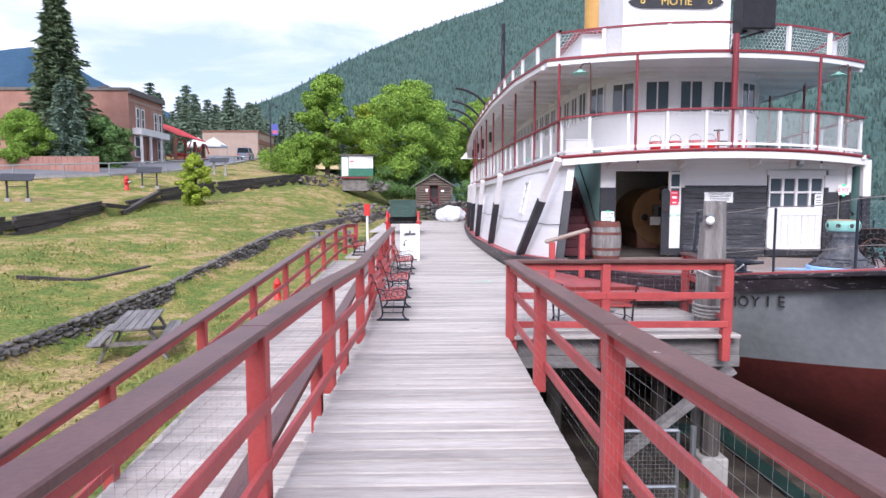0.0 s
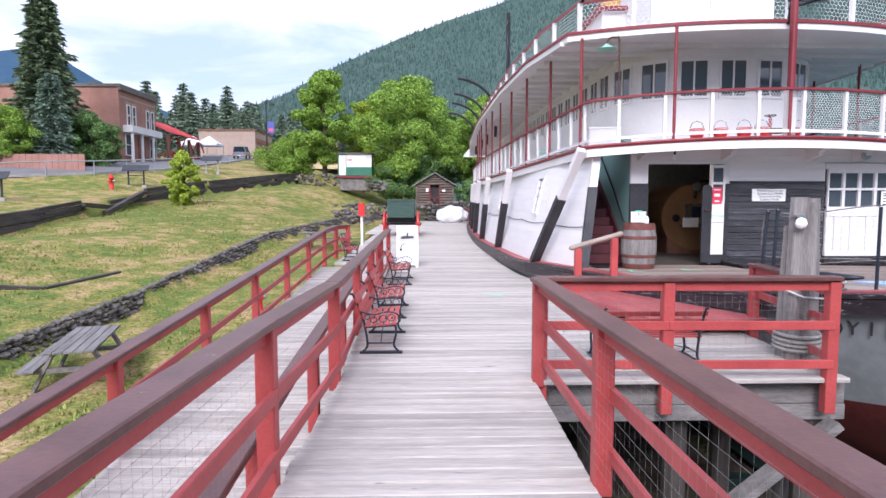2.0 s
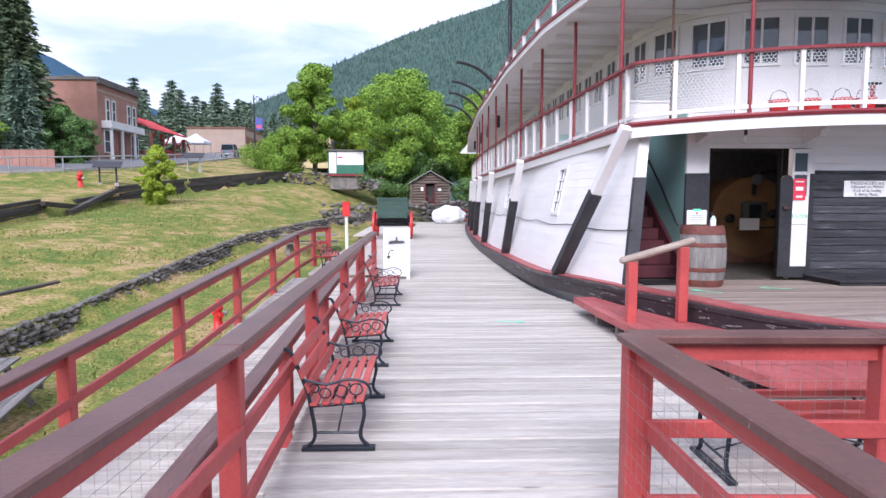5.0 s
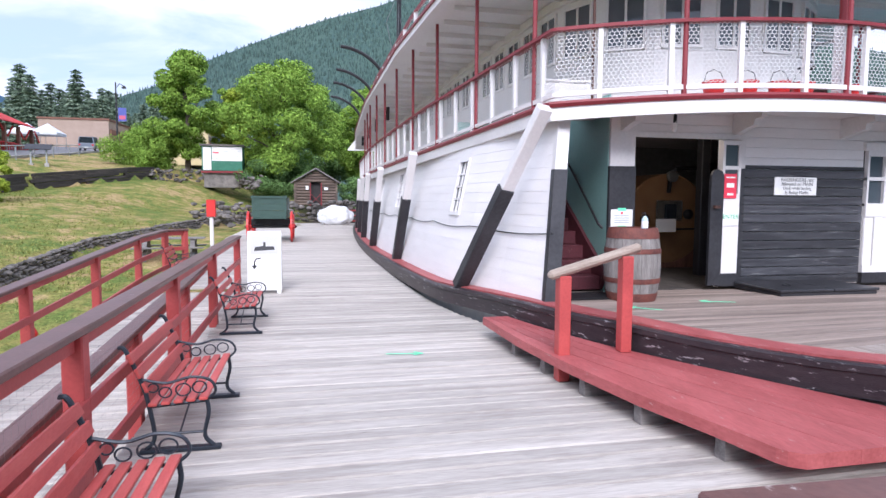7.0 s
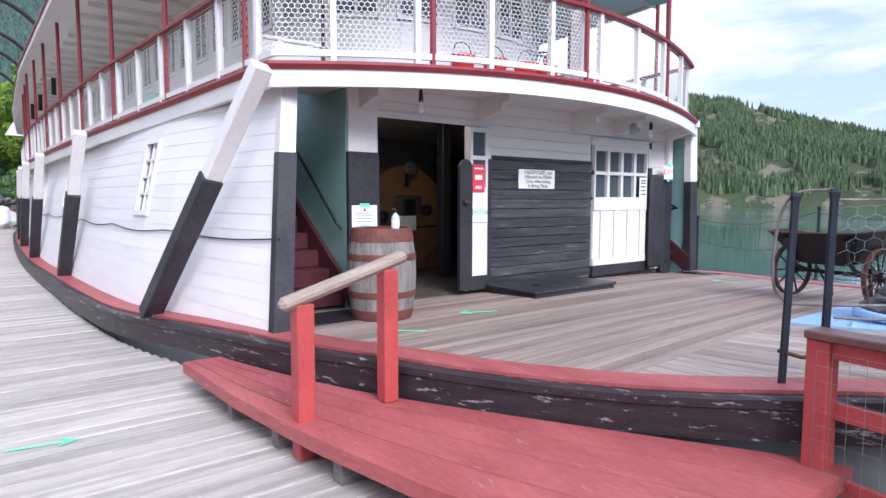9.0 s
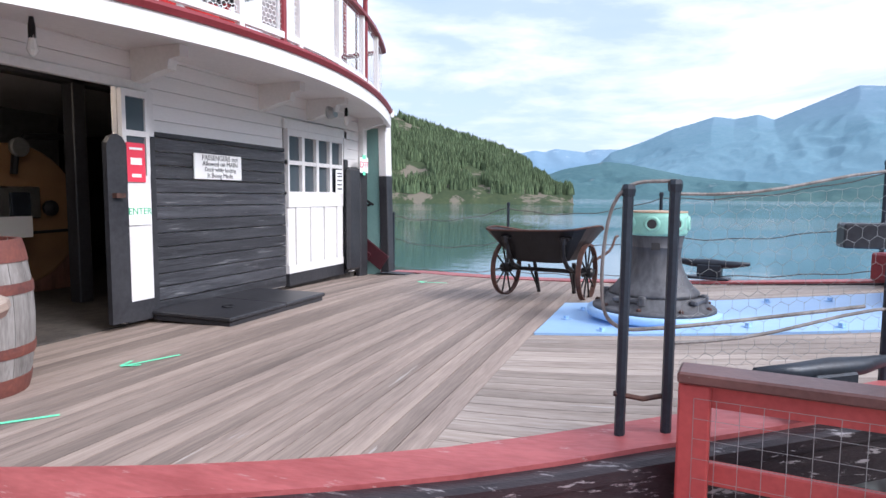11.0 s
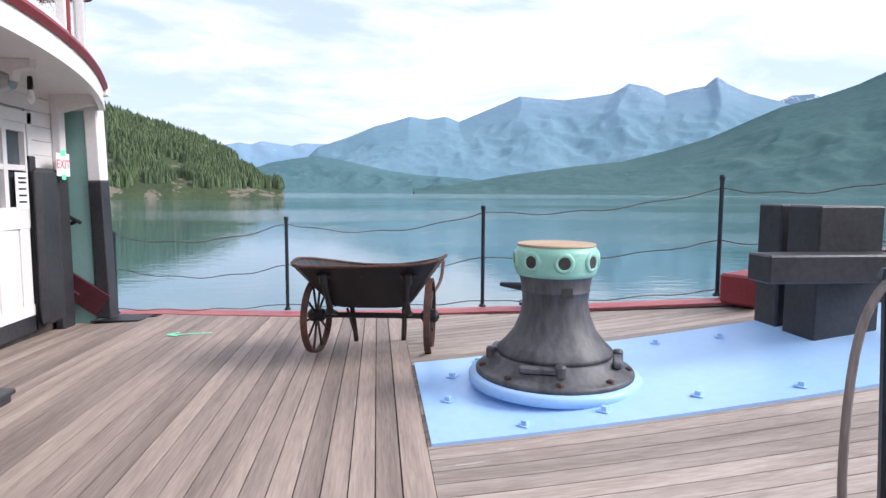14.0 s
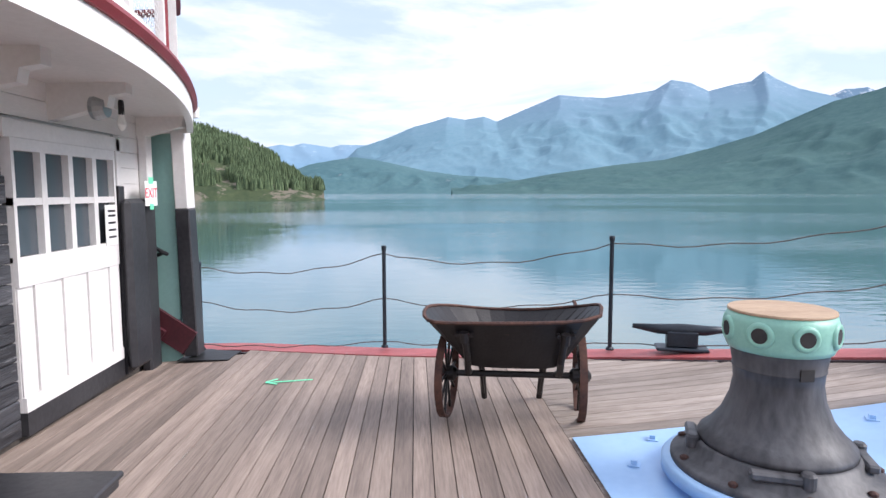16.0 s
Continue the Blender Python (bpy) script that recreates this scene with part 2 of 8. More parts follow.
def box(bm, x0, x1, y0, y1, z0, z1, bev=0.0, m=None):
    vs = [bm.verts.new((x, y, z)) for x in (x0, x1) for y in (y0, y1) for z in (z0, z1)]
    fs = [bm.faces.new([vs[i] for i in f]) for f in ((0, 1, 3, 2), (4, 6, 7, 5), (0, 4, 5, 1), (2, 3, 7, 6), (0, 2, 6, 4), (1, 5, 7, 3))]
    if bev:
        es = list({e for f in fs for e in f.edges})
        r = bmesh.ops.bevel(bm, geom=es, offset=bev, segments=1, affect="EDGES")
        vs = list({v for v in vs if v.is_valid} | {v for f in r["faces"] for v in f.verts} )
    if m is not None:
        bmesh.ops.transform(bm, matrix=m, verts=vs)
    return bm


def boxes(*bs, bev=0.0):
    bm = bmesh.new()
    for b in bs:
        box(bm, *b, bev=bev)
    return bm


def beam(bm, a, b, w, h, up=(0, 0, 1), bev=0.0):
    """A square timber from a to b, w wide and h high."""
    a, b, up = Vector(a), Vector(b), Vector(up)
    d = (b - a)
    n = d.length
    d.normalize()
    s = d.cross(up)
    if s.length < 1e-4:
        s = d.cross(Vector((1, 0, 0)))
    s.normalize()
    u = s.cross(d)
    m = Matrix((s, d, u)).transposed().to_4x4()
    m.translation = a
    return box(bm, -w / 2, w / 2, 0, n, -h / 2, h / 2, bev, m)


def tube(bm, pts, r, seg=6, cap=True):
    """A round bar along points; r a number or one per point."""
    pts = [Vector(p) for p in pts]
    rings = []
    side = None
    for i, p in enumerate(pts):
        d = (pts[min(i + 1, len(pts) - 1)] - pts[max(i - 1, 0)]).normalized()
        if side is None:
            side = d.cross(Vector((0, 0, 1)))
            if side.length < 1e-3:
                side = d.cross(Vector((1, 0, 0)))
        side = (side - d * side.dot(d)).normalized()
        up = side.cross(d)
        rr = r[i] if isinstance(r, (list, tuple)) else r
        rings.append([bm.verts.new(p + rr * (math.cos(2 * math.pi * k / seg) * side + math.sin(2 * math.pi * k / seg) * up)) for k in range(seg)])
    for a, b in zip(rings, rings[1:]):
        for k in range(seg):
            bm.faces.new((a[k], a[(k + 1) % seg], b[(k + 1) % seg], b[k]))
    if cap:
        bm.faces.new(rings[0][::-1])
        bm.faces.new(rings[-1])
    return bm


def lathe(bm, prof, seg=24, m=None):
    """Turns a profile of (radius, z) about z."""
    rings, made = [], []
    for r, z in prof:
        ring = [bm.verts.new((r * math.cos(2 * math.pi * k / seg), r * math.sin(2 * math.pi * k / seg), z)) for k in range(seg)]
        rings.append(ring)
        made += ring
    for a, b in zip(rings, rings[1:]):
        for k in range(seg):
            bm.faces.new((a[k], a[(k + 1) % seg], b[(k + 1) % seg], b[k]))
    bm.faces.new(rings[0][::-1])
    bm.faces.new(rings[-1])
    if m is not None:
        bmesh.ops.transform(bm, matrix=m, verts=made)
    return bm


def ring(bm, r, t, seg=24, m=None, tseg=8):
    """A torus about z."""
    vs = [[bm.verts.new(((r + t * math.cos(b)) * math.cos(a), (r + t * math.cos(b)) * math.sin(a), t * math.sin(b))) for b in (2 * math.pi * j / tseg for j in range(tseg))] for a in (2 * math.pi * i / seg for i in range(seg))]
    for i in range(seg):
        for j in range(tseg):
            bm.faces.new((vs[i][j], vs[(i + 1) % seg][j], vs[(i + 1) % seg][(j + 1) % tseg], vs[i][(j + 1) % tseg]))
    if m is not None:
        bmesh.ops.transform(bm, matrix=m, verts=[v for r_ in vs for v in r_])
    return bm


def prism(bm, pts, z0, z1, m=None):
    """A flat outline of (x, y), raised from z0 to z1."""
    lo, hi = [bm.verts.new((x, y, z0)) for x, y in pts], [bm.verts.new((x, y, z1)) for x, y in pts]
    n = len(pts)
    bm.faces.new(lo[::-1])
    bm.faces.new(hi)
    for i in range(n):
        bm.faces.new((lo[i], lo[(i + 1) % n], hi[(i + 1) % n], hi[i]))
    if m is not None:
        bmesh.ops.transform(bm, matrix=m, verts=lo + hi)
    return bm


def strip(bm, rows):
    """Quads between rows of points of equal length."""
    vs = [[bm.verts.new(p) for p in row] for row in rows]
    for a, b in zip(vs, vs[1:]):
        for i in range(len(a) - 1):
            bm.faces.new((a[i], a[i + 1], b[i + 1], b[i]))
    return bm


def sweep(bm, path, sect):
    """Carries a closed section of (out, up) along a path of (point, outward unit vector)."""
    rows = []
    for p, o in path:
        p, o = Vector(p), Vector(o)
        rows.append([bm.verts.new(p + o * a + Vector((0, 0, b))) for a, b in sect])
    n = len(sect)
    for a, b in zip(rows, rows[1:]):
        for i in range(n):
            bm.faces.new((a[i], a[(i + 1) % n], b[(i + 1) % n], b[i]))
    bm.faces.new(rows[0][::-1])
    bm.faces.new(rows[-1])
    return bm


def lettering(name, body, size, m, material, parent=None, depth=0.004, align="CENTER", label=""):
    cu = bpy.data.curves.new(name, "FONT")
    cu.body, cu.size, cu.extrude, cu.align_x, cu.align_y = body, size, depth, align, "CENTER"
    tmp = bpy.data.objects.new(name, cu)
    scene.collection.objects.link(tmp)
    bpy.context.view_layer.update()
    me = bpy.data.meshes.new_from_object(tmp)
    bpy.data.objects.remove(tmp)
    me.materials.clear()
    me.materials.append(material)
    ob = new(name, me)
    if parent:
        ob.parent = parent
    ob.matrix_basis = m
    return tagged(ob, label) if label else ob


def interp(pts, v):
    """Piecewise smooth value from (v, value) pairs."""
    if v <= pts[0][0]:
        return pts[0][1]
    for (a, x), (b, y) in zip(pts, pts[1:]):
        if v <= b:
            return x + (y - x) * (v - a) / (b - a)
    return pts[-1][1]


def wire_grid(bm, p0, u, v, nu, nv, t):
    """Thin crossing wires on the plane p0 + a*u + b*v."""
    p0, u, v = Vector(p0), Vector(u), Vector(v)
    n = u.cross(v).normalized()
    for i in range(nu + 1):
        a = p0 + u * (i / nu)
        w = u.normalized() * t
        bm.faces.new([bm.verts.new(q) for q in (a - w, a + w, a + v + w, a + v - w)])
    for i in range(nv + 1):
        a = p0 + v * (i / nv) + n * 0.001
        w = v.normalized() * t
        bm.faces.new([bm.verts.new(q) for q in (a - w, a + w, a + u + w, a + u - w)])
    return bm


def hex_net(bm, f, length, height, cell, t, s0=0.0):
    """Chicken wire: a hexagon net in (s, z) laid out by f(s, z) -> point. Flat ribbons of width t."""
    h = cell * 0.5
    cols, rowsn = int(length / cell), int(height / (cell * 0.75)) + 1
    def rib(a, b):
        (s1, z1), (s2, z2) = a, b
        z1, z2 = min(max(z1, 0), height), min(max(z2, 0), height)
        d = math.hypot(s2 - s1, z2 - z1)
        if d < 1e-4:
            return
        nx, nz = -(z2 - z1) / d * t, (s2 - s1) / d * t
        bm.faces.new([bm.verts.new(f(s0 + s, z)) for s, z in ((s1 - nx, z1 - nz), (s1 + nx, z1 + nz), (s2 + nx, z2 + nz), (s2 - nx, z2 - nz))])
    for r in range(rowsn):
        for c in range(cols):
            s, z = (c + (0.5 if r % 2 else 0.0)) * cell, r * cell * 0.75
            rib((s, z), (s + h, z + cell * 0.25))
            rib((s + h, z + cell * 0.25), (s + cell, z))
            rib((s + h, z + cell * 0.25), (s + h, z + cell * 0.75))
    return bm

# ---- ground, lake and distance ----
LAKE_Z = -3.4


def stone_x(y):
    return interp([(0, -9.3), (13, -8.9), (20, -8.5), (33, -7.9), (37, -6.6), (45, -6.0), (60, -2.5)], y)


def timber_x(y):
    return interp([(0, -20.0), (30, -19.2), (40, -19.5), (50, -19.2), (62, -13.8), (72, -10.5)], y)


def lawn_z(y):
    return interp([(-20, -2.0), (8, -1.75), (14, -1.7), (20, -1.45), (25, -1.0), (33, -0.4), (38, -0.1), (60, 0.0)], y)


def timber_z(y):
    return interp([(0, -0.6), (30, 0.1), (40, 1.0), (50, 1.9), (62, 3.2), (75, 3.6)], y)


def road_x(y):
    return interp([(0, -46.0), (40, -34.0), (44, -29.0), (48, -24.5), (55, -22.5), (75, -24.0), (100, -28.0), (150, -36.0)], y)


def upper_z(y):
    return 3.4 + (0.085 * (y - 46) if y > 46 else 0.1 * (y - 46)) if y < 130 else 10.5


def ground_z(x, y):
    g = lawn_z(y)
    if y > 52:
        g += 0.05 * (y - 52)
    sx, tx, rx = stone_x(y), timber_x(y), road_x(y)
    if x > -0.5:
        k = min(1, (x + 0.5) / 3.0)
        low = -2.5 if y < 44 else interp([(44, -2.5), (47, -0.3), (60, 0.1)], y)
        shore = 0 if x < 11.5 else min(6.0, (x - 11.5) * 0.8)
        if y < 5:
            shore = max(shore, min(6.0, (5 - y) * 0.12 * max(0, x - 2) * 0.2))
        return g + (low - g) * k - shore
    if x > sx:
        return g
    if x > tx:
        k = (sx - x) / (sx - tx)
        a, b = g + 0.42, timber_z(y)
        m = min(1.0, max(0.0, (k - 0.15) / 0.5))
        rise = 0.45 * k + 0.55 * m * m * (3 - 2 * m)
        return a + (b - a) * rise + 0.2 * math.sin(math.pi * k) * (1 if y < 55 else 0.4)
    a, b = timber_z(y) + 0.75, upper_z(y)
    if x < rx:
        return b
    k = (tx - x) / max(0.5, tx - rx)
    return a + (b - a) * k


def spread(a, b, fine, far):
    """Coordinates from a to b by steps of fine, then widening out to +-far."""
    vs = list(np.arange(a, b + 1e-6, fine))
    lo, hi, s = [a], [b], fine
    while hi[-1] < far:
        s *= 1.5
        hi.append(hi[-1] + s)
        lo.append(lo[-1] - s)
    return lo[:0:-1] + vs + hi[1:]


M_GRASS = bpy.data.materials.new("dry_lawn_grass")
M_GRASS.use_nodes = True
gn, gl = M_GRASS.node_tree.nodes, M_GRASS.node_tree.links
g_b = gn["Principled BSDF"]
g_b.inputs["Roughness"].default_value = 0.95
g_b.inputs["Specular IOR Level"].default_value = 0.1
g_co = gn.new("ShaderNodeTexCoord")
g_1, g_2, g_3 = (gn.new("ShaderNodeTexNoise") for _ in range(3))
for node, sc, de in ((g_1, 0.26, 8), (g_2, 1.5, 8), (g_3, 13.0, 6)):
    node.inputs["Scale"].default_value, node.inputs["Detail"].default_value = sc, de
    gl.new(g_co.outputs["Object"], node.inputs["Vector"])
g_r1 = gn.new("ShaderNodeValToRGB")
g_r1.color_ramp.elements[0].position, g_r1.color_ramp.elements[0].color = 0.42, (0.12, 0.165, 0.04, 1)
g_r1.color_ramp.elements[1].position, g_r1.color_ramp.elements[1].color = 0.575, (0.36, 0.265, 0.13, 1)
g_e = g_r1.color_ramp.elements.new(0.52)
g_e.color = (0.235, 0.215, 0.065, 1)
g_m1 = gn.new("ShaderNodeMix")
g_m1.data_type = "FLOAT"
g_m1.inputs[0].default_value = 0.5
gl.new(g_1.outputs[0], g_m1.inputs[2])
gl.new(g_2.outputs[0], g_m1.inputs[3])
gl.new(g_m1.outputs[0], g_r1.inputs[0])
g_h = gn.new("ShaderNodeHueSaturation")
g_mr = gn.new("ShaderNodeMapRange")
g_mr.inputs[1].default_value, g_mr.inputs[2].default_value, g_mr.inputs[3].default_value, g_mr.inputs[4].default_value = 0.3, 0.7, 0.5, 1.55
gl.new(g_3.outputs[0], g_mr.inputs[0])
gl.new(g_mr.outputs[0], g_h.inputs["Value"])
gl.new(g_r1.outputs[0], g_h.inputs["Color"])
# bare soil under the pier
g_x = gn.new("ShaderNodeSeparateXYZ")
gl.new(g_co.outputs["Object"], g_x.inputs[0])
g_s = gn.new("ShaderNodeMapRange")
g_s.inputs[1].default_value, g_s.inputs[2].default_value = -1.2, 0.6
gl.new(g_x.outputs[0], g_s.inputs[0])
g_soil = gn.new("ShaderNodeValToRGB")
g_soil.color_ramp.elements[0].position, g_soil.color_ramp.elements[0].color = 0.42, (0.055, 0.045, 0.038, 1)
g_soil.color_ramp.elements[1].position, g_soil.color_ramp.elements[1].color = 0.62, (0.11, 0.095, 0.075, 1)
g_e2 = g_soil.color_ramp.elements.new(0.70)
g_e2.color = (0.07, 0.10, 0.03, 1)
gl.new(g_2.outputs[0], g_soil.inputs[0])
g_mix = gn.new("ShaderNodeMix")
g_mix.data_type = "RGBA"
gl.new(g_s.outputs[0], g_mix.inputs[0])
gl.new(g_h.outputs[0], g_mix.inputs[6])
gl.new(g_soil.outputs[0], g_mix.inputs[7])
gl.new(g_mix.outputs[2], g_b.inputs["Base Color"])
g_bp = gn.new("ShaderNodeBump")
g_bp.inputs["Strength"].default_value, g_bp.inputs["Distance"].default_value = 0.7, 0.05
gl.new(g_3.outputs[0], g_bp.inputs["Height"])
gl.new(g_bp.outputs[0], g_b.inputs["Normal"])

gxs = [x for x in spread(-34, 14, 0.5, 2600)]
gys = [y for y in spread(-4, 80, 0.7, 2600)]
verts, faces = [], []
for gy in gys:
    for gx in gxs:
        z = ground_z(gx, gy) + 0.09 * noise.noise(Vector((gx * 0.8, gy * 0.8, 3.0))) + 0.12 * noise.noise(Vector((gx * 0.2, gy * 0.2, 8.0)))
        verts.append((gx, gy, z))
nx_ = len(gxs)
for j in range(len(gys) - 1):
    for i in range(nx_ - 1):
        faces.append((j * nx_ + i, j * nx_ + i + 1, (j + 1) * nx_ + i + 1, (j + 1) * nx_ + i))
gm = bpy.data.meshes.new("ground")
gm.from_pydata(verts, [], faces)
for p in gm.polygons:
    p.use_smooth = True
ground = tagged(part("ground", gm, M_GRASS), "sloping lawn of green and dry yellow grass", "ground", kind="structure")

M_WATER = bpy.data.materials.new("lake_water")
M_WATER.use_nodes = True
an, al = M_WATER.node_tree.nodes, M_WATER.node_tree.links
a_b = an["Principled BSDF"]
a_b.inputs["Base Color"].default_value = (0.06, 0.145, 0.155, 1)
a_b.inputs["Roughness"].default_value = 0.03
a_b.inputs["IOR"].default_value = 1.45
a_co = an.new("ShaderNodeTexCoord")
a_mp = an.new("ShaderNodeMapping")
a_mp.inputs["Scale"].default_value = (0.9, 0.35, 1)
al.new(a_co.outputs["Object"], a_mp.inputs["Vector"])
a_n, a_n2 = an.new("ShaderNodeTexNoise"), an.new("ShaderNodeTexNoise")
a_n.inputs["Scale"].default_value, a_n.inputs["Detail"].default_value = 1.6, 4.0
a_n2.inputs["Scale"].default_value, a_n2.inputs["Detail"].default_value = 0.012, 4.0
al.new(a_mp.outputs[0], a_n.inputs["Vector"])
al.new(a_mp.outputs[0], a_n2.inputs["Vector"])
a_r = an.new("ShaderNodeMapRange")
a_r.inputs[1].default_value, a_r.inputs[2].default_value, a_r.inputs[3].default_value, a_r.inputs[4].default_value = 0.46, 0.60, 0.05, 0.34
al.new(a_n2.outputs[0], a_r.inputs[0])
a_bp = an.new("ShaderNodeBump")
a_bp.inputs["Distance"].default_value = 0.25
a_x = an.new("ShaderNodeSeparateXYZ")
al.new(a_co.outputs["Object"], a_x.inputs[0])
a_w = an.new("ShaderNodeMapRange")                      # a breeze ruffles the water by the far shore
a_w.inputs[1].default_value, a_w.inputs[2].default_value, a_w.inputs[3].default_value, a_w.inputs[4].default_value = 420.0, 900.0, 0.0, 1.0
al.new(a_x.outputs[0], a_w.inputs[0])
a_s = an.new("ShaderNodeMath")
al.new(a_r.outputs[0], a_s.inputs[0])
al.new(a_w.outputs[0], a_s.inputs[1])
al.new(a_s.outputs[0], a_bp.inputs["Strength"])
al.new(a_n.outputs[0], a_bp.inputs["Height"])
al.new(a_bp.outputs[0], a_b.inputs["Normal"])
wb = bmesh.new()
strip(wb, [[(11.2, -4600, LAKE_Z), (11.2, 4600, LAKE_Z)], [(4600, -4600, LAKE_Z), (4600, 4600, LAKE_Z)]])
strip(wb, [[(-60, -4600, LAKE_Z), (-60, -18, LAKE_Z)], [(11.2, -4600, LAKE_Z), (11.2, -18, LAKE_Z)]])
tagged(part("water", wb, M_WATER), "calm green-blue lake water with soft ripples", "lake", kind="structure")


def mountain_mat(name, wood, wood2, rock, snow=0.0, tree_line=(300, 520), size=0.012, bluff_at=0.66):
    """Forest below, bare rock above a ragged tree line, snow lying in hollows near the crest. Far colours carry haze.
    """
    m = bpy.data.materials.new(name)
    m.use_nodes = True
    n, l = m.node_tree.nodes, m.node_tree.links
    b = n["Principled BSDF"]
    b.inputs["Roughness"].default_value, b.inputs["Specular IOR Level"].default_value = 0.95, 0.05
    co = n.new("ShaderNodeTexCoord")
    sep = n.new("ShaderNodeSeparateXYZ")
    l.new(co.outputs["Object"], sep.inputs[0])
    tex = []
    for sc, de, ro in ((size * 0.25, 6, 0.6), (size * 3.0, 6, 0.7), (size * 0.9, 8, 0.65)):
        t = n.new("ShaderNodeTexNoise")
        t.inputs["Scale"].default_value, t.inputs["Detail"].default_value, t.inputs["Roughness"].default_value = sc, de, ro
        l.new(co.outputs["Object"], t.inputs["Vector"])
        tex.append(t.outputs[0])

    def node_mix(kind, fac, a, c):
        x = n.new("ShaderNodeMix")
        x.data_type = kind
        i = (2, 3, 0) if kind == "FLOAT" else (6, 7, 2)
        for sock, v in ((0, fac), (i[0], a), (i[1], c)):
            if isinstance(v, (int, float, tuple)):
                x.inputs[sock].default_value = v
            else:
                l.new(v, x.inputs[sock])
        return x.outputs[i[2]]

    def ramp(src, lo, hi):
        r = n.new("ShaderNodeMapRange")
        r.inputs[1].default_value, r.inputs[2].default_value = lo, hi
        l.new(src, r.inputs[0])
        return r.outputs[0]

    def math_(op, a, c):
        x = n.new("ShaderNodeMath")
        x.operation = op
        for i, v in enumerate((a, c)):
            if isinstance(v, (int, float)):
                x.inputs[i].default_value = v
            else:
                l.new(v, x.inputs[i])
        return x.outputs[0]

    grain = node_mix("FLOAT", 0.55, tex[0], tex[1])
    col = node_mix("RGBA", ramp(grain, 0.38, 0.62), (*wood2, 1), (*wood, 1))
    high = math_("ADD", sep.outputs[2], math_("MULTIPLY", math_("SUBTRACT", tex[2], 0.5), 420.0))
    col = node_mix("RGBA", math_("MULTIPLY", ramp(high, *tree_line), 0.8), col, (*rock, 1))
    bluff = ramp(tex[2], bluff_at, bluff_at + 0.04)
    col = node_mix("RGBA", math_("MULTIPLY", bluff, 0.55), col, (*rock, 1))
    if snow:
        lie = math_("MULTIPLY", ramp(high, tree_line[1] - 40, tree_line[1] + 120), ramp(tex[1], 0.53, 0.60))
        col = node_mix("RGBA", math_("MULTIPLY", lie, snow), col, (0.62, 0.68, 0.74, 1))
    l.new(col, b.inputs["Base Color"])
    return m


def ridge(name, label, material, dist, depth, skyline, rough, seed, foot=LAKE_Z - 2, steps=300, rows=46, bend=1.15):
    """A far mountain side. skyline: (bearing east of +y, height angle) of its crest, in degrees; dist: metres to the foot."""
    verts, faces = [], []
    b0, b1 = skyline[0][0], skyline[-1][0]
    for i in range(steps + 1):
        b = b0 + (b1 - b0) * i / steps
        soft = sum(interp(skyline, min(b1, max(b0, b + w))) for w in (-3.6, -2.4, -1.2, 0, 1.2, 2.4, 3.6)) / 7
        for j in range(rows + 1):
            k = j / rows
            d = dist + depth * k
            # the crest's shape fades out down the mountain side, along slanting ribs
            slant = (1 - k) * 9.0 * noise.noise(Vector((b * 0.11 + seed, k * 1.7, seed)))
            crest = interp(skyline, min(b1, max(b0, b + slant)))
            top = 2.0 + math.tan(radians(soft + (crest - soft) * k ** 1.5)) * (dist + depth)
            p = Vector((d * math.sin(radians(b)), d * math.cos(radians(b)), 0))
            q = p / (dist * 0.20) + Vector((seed, seed * 0.7, 0))
            # spurs run down from the crest, broken by gullies
            spur = 1 - 2 * abs(noise.noise(q * 1.3 + Vector((0.35 * noise.noise(q * 2.7), 0.3 * noise.noise(q * 3.1 + Vector((9, 0, 0))), 0))))
            gully = 1 - 2 * abs(noise.noise(q * 3.9 + Vector((4, 2, 0))))
            fine = noise.noise(q * 11.0) + 0.5 * noise.noise(q * 25.0)
            z = foot + (top - foot) * (k ** bend)
            swell = math.sin(math.pi * min(1, k * 1.02)) ** 0.7
            z += rough * dist * (0.9 * spur - 0.35 + 0.42 * gully + 0.14 * fine) * swell
            if j == rows:
                z += rough * dist * 0.05 * noise.noise(q * 30)
            else:
                z = min(z, foot + (top - foot) * (d / (dist + depth)) * (0.25 + 0.745 * k) if k > 0.5 else z)
            verts.append((p.x, p.y, max(z, foot)))
    n = rows + 1
    for i in range(steps):
        for j in range(rows):
            faces.append((i * n + j, (i + 1) * n + j, (i + 1) * n + j + 1, i * n + j + 1))
    me = bpy.data.meshes.new(name)
    me.from_pydata(verts, [], faces)
    for p in me.polygons:
        p.use_smooth = True
    return tagged(part(name, me, material), label, "mountain", kind="structure")


M_HILL_NEAR = mountain_mat("near_forest_hill", (0.075, 0.095, 0.05), (0.04, 0.06, 0.035), (0.27, 0.22, 0.19), tree_line=(500, 700), size=0.05, bluff_at=0.53)
# town mountain: greens lightened and blued to hold its haze
M_HILL_TOWN = mountain_mat("hazed_forest_mountain", (0.09, 0.14, 0.115), (0.055, 0.10, 0.095), (0.20, 0.20, 0.19), tree_line=(900, 1100), size=0.02)
# distance haze is put into these base colours as blue
M_HILL_WEST = mountain_mat("west_hazed_mountain", (0.055, 0.11, 0.17), (0.045, 0.09, 0.145), (0.07, 0.12, 0.17), tree_line=(1200, 1500))
M_HILL_BACK = mountain_mat("farthest_hazed_snowy_mountain", (0.19, 0.31, 0.42), (0.17, 0.285, 0.395), (0.22, 0.33, 0.44), 0.95, (180, 330), 0.006)
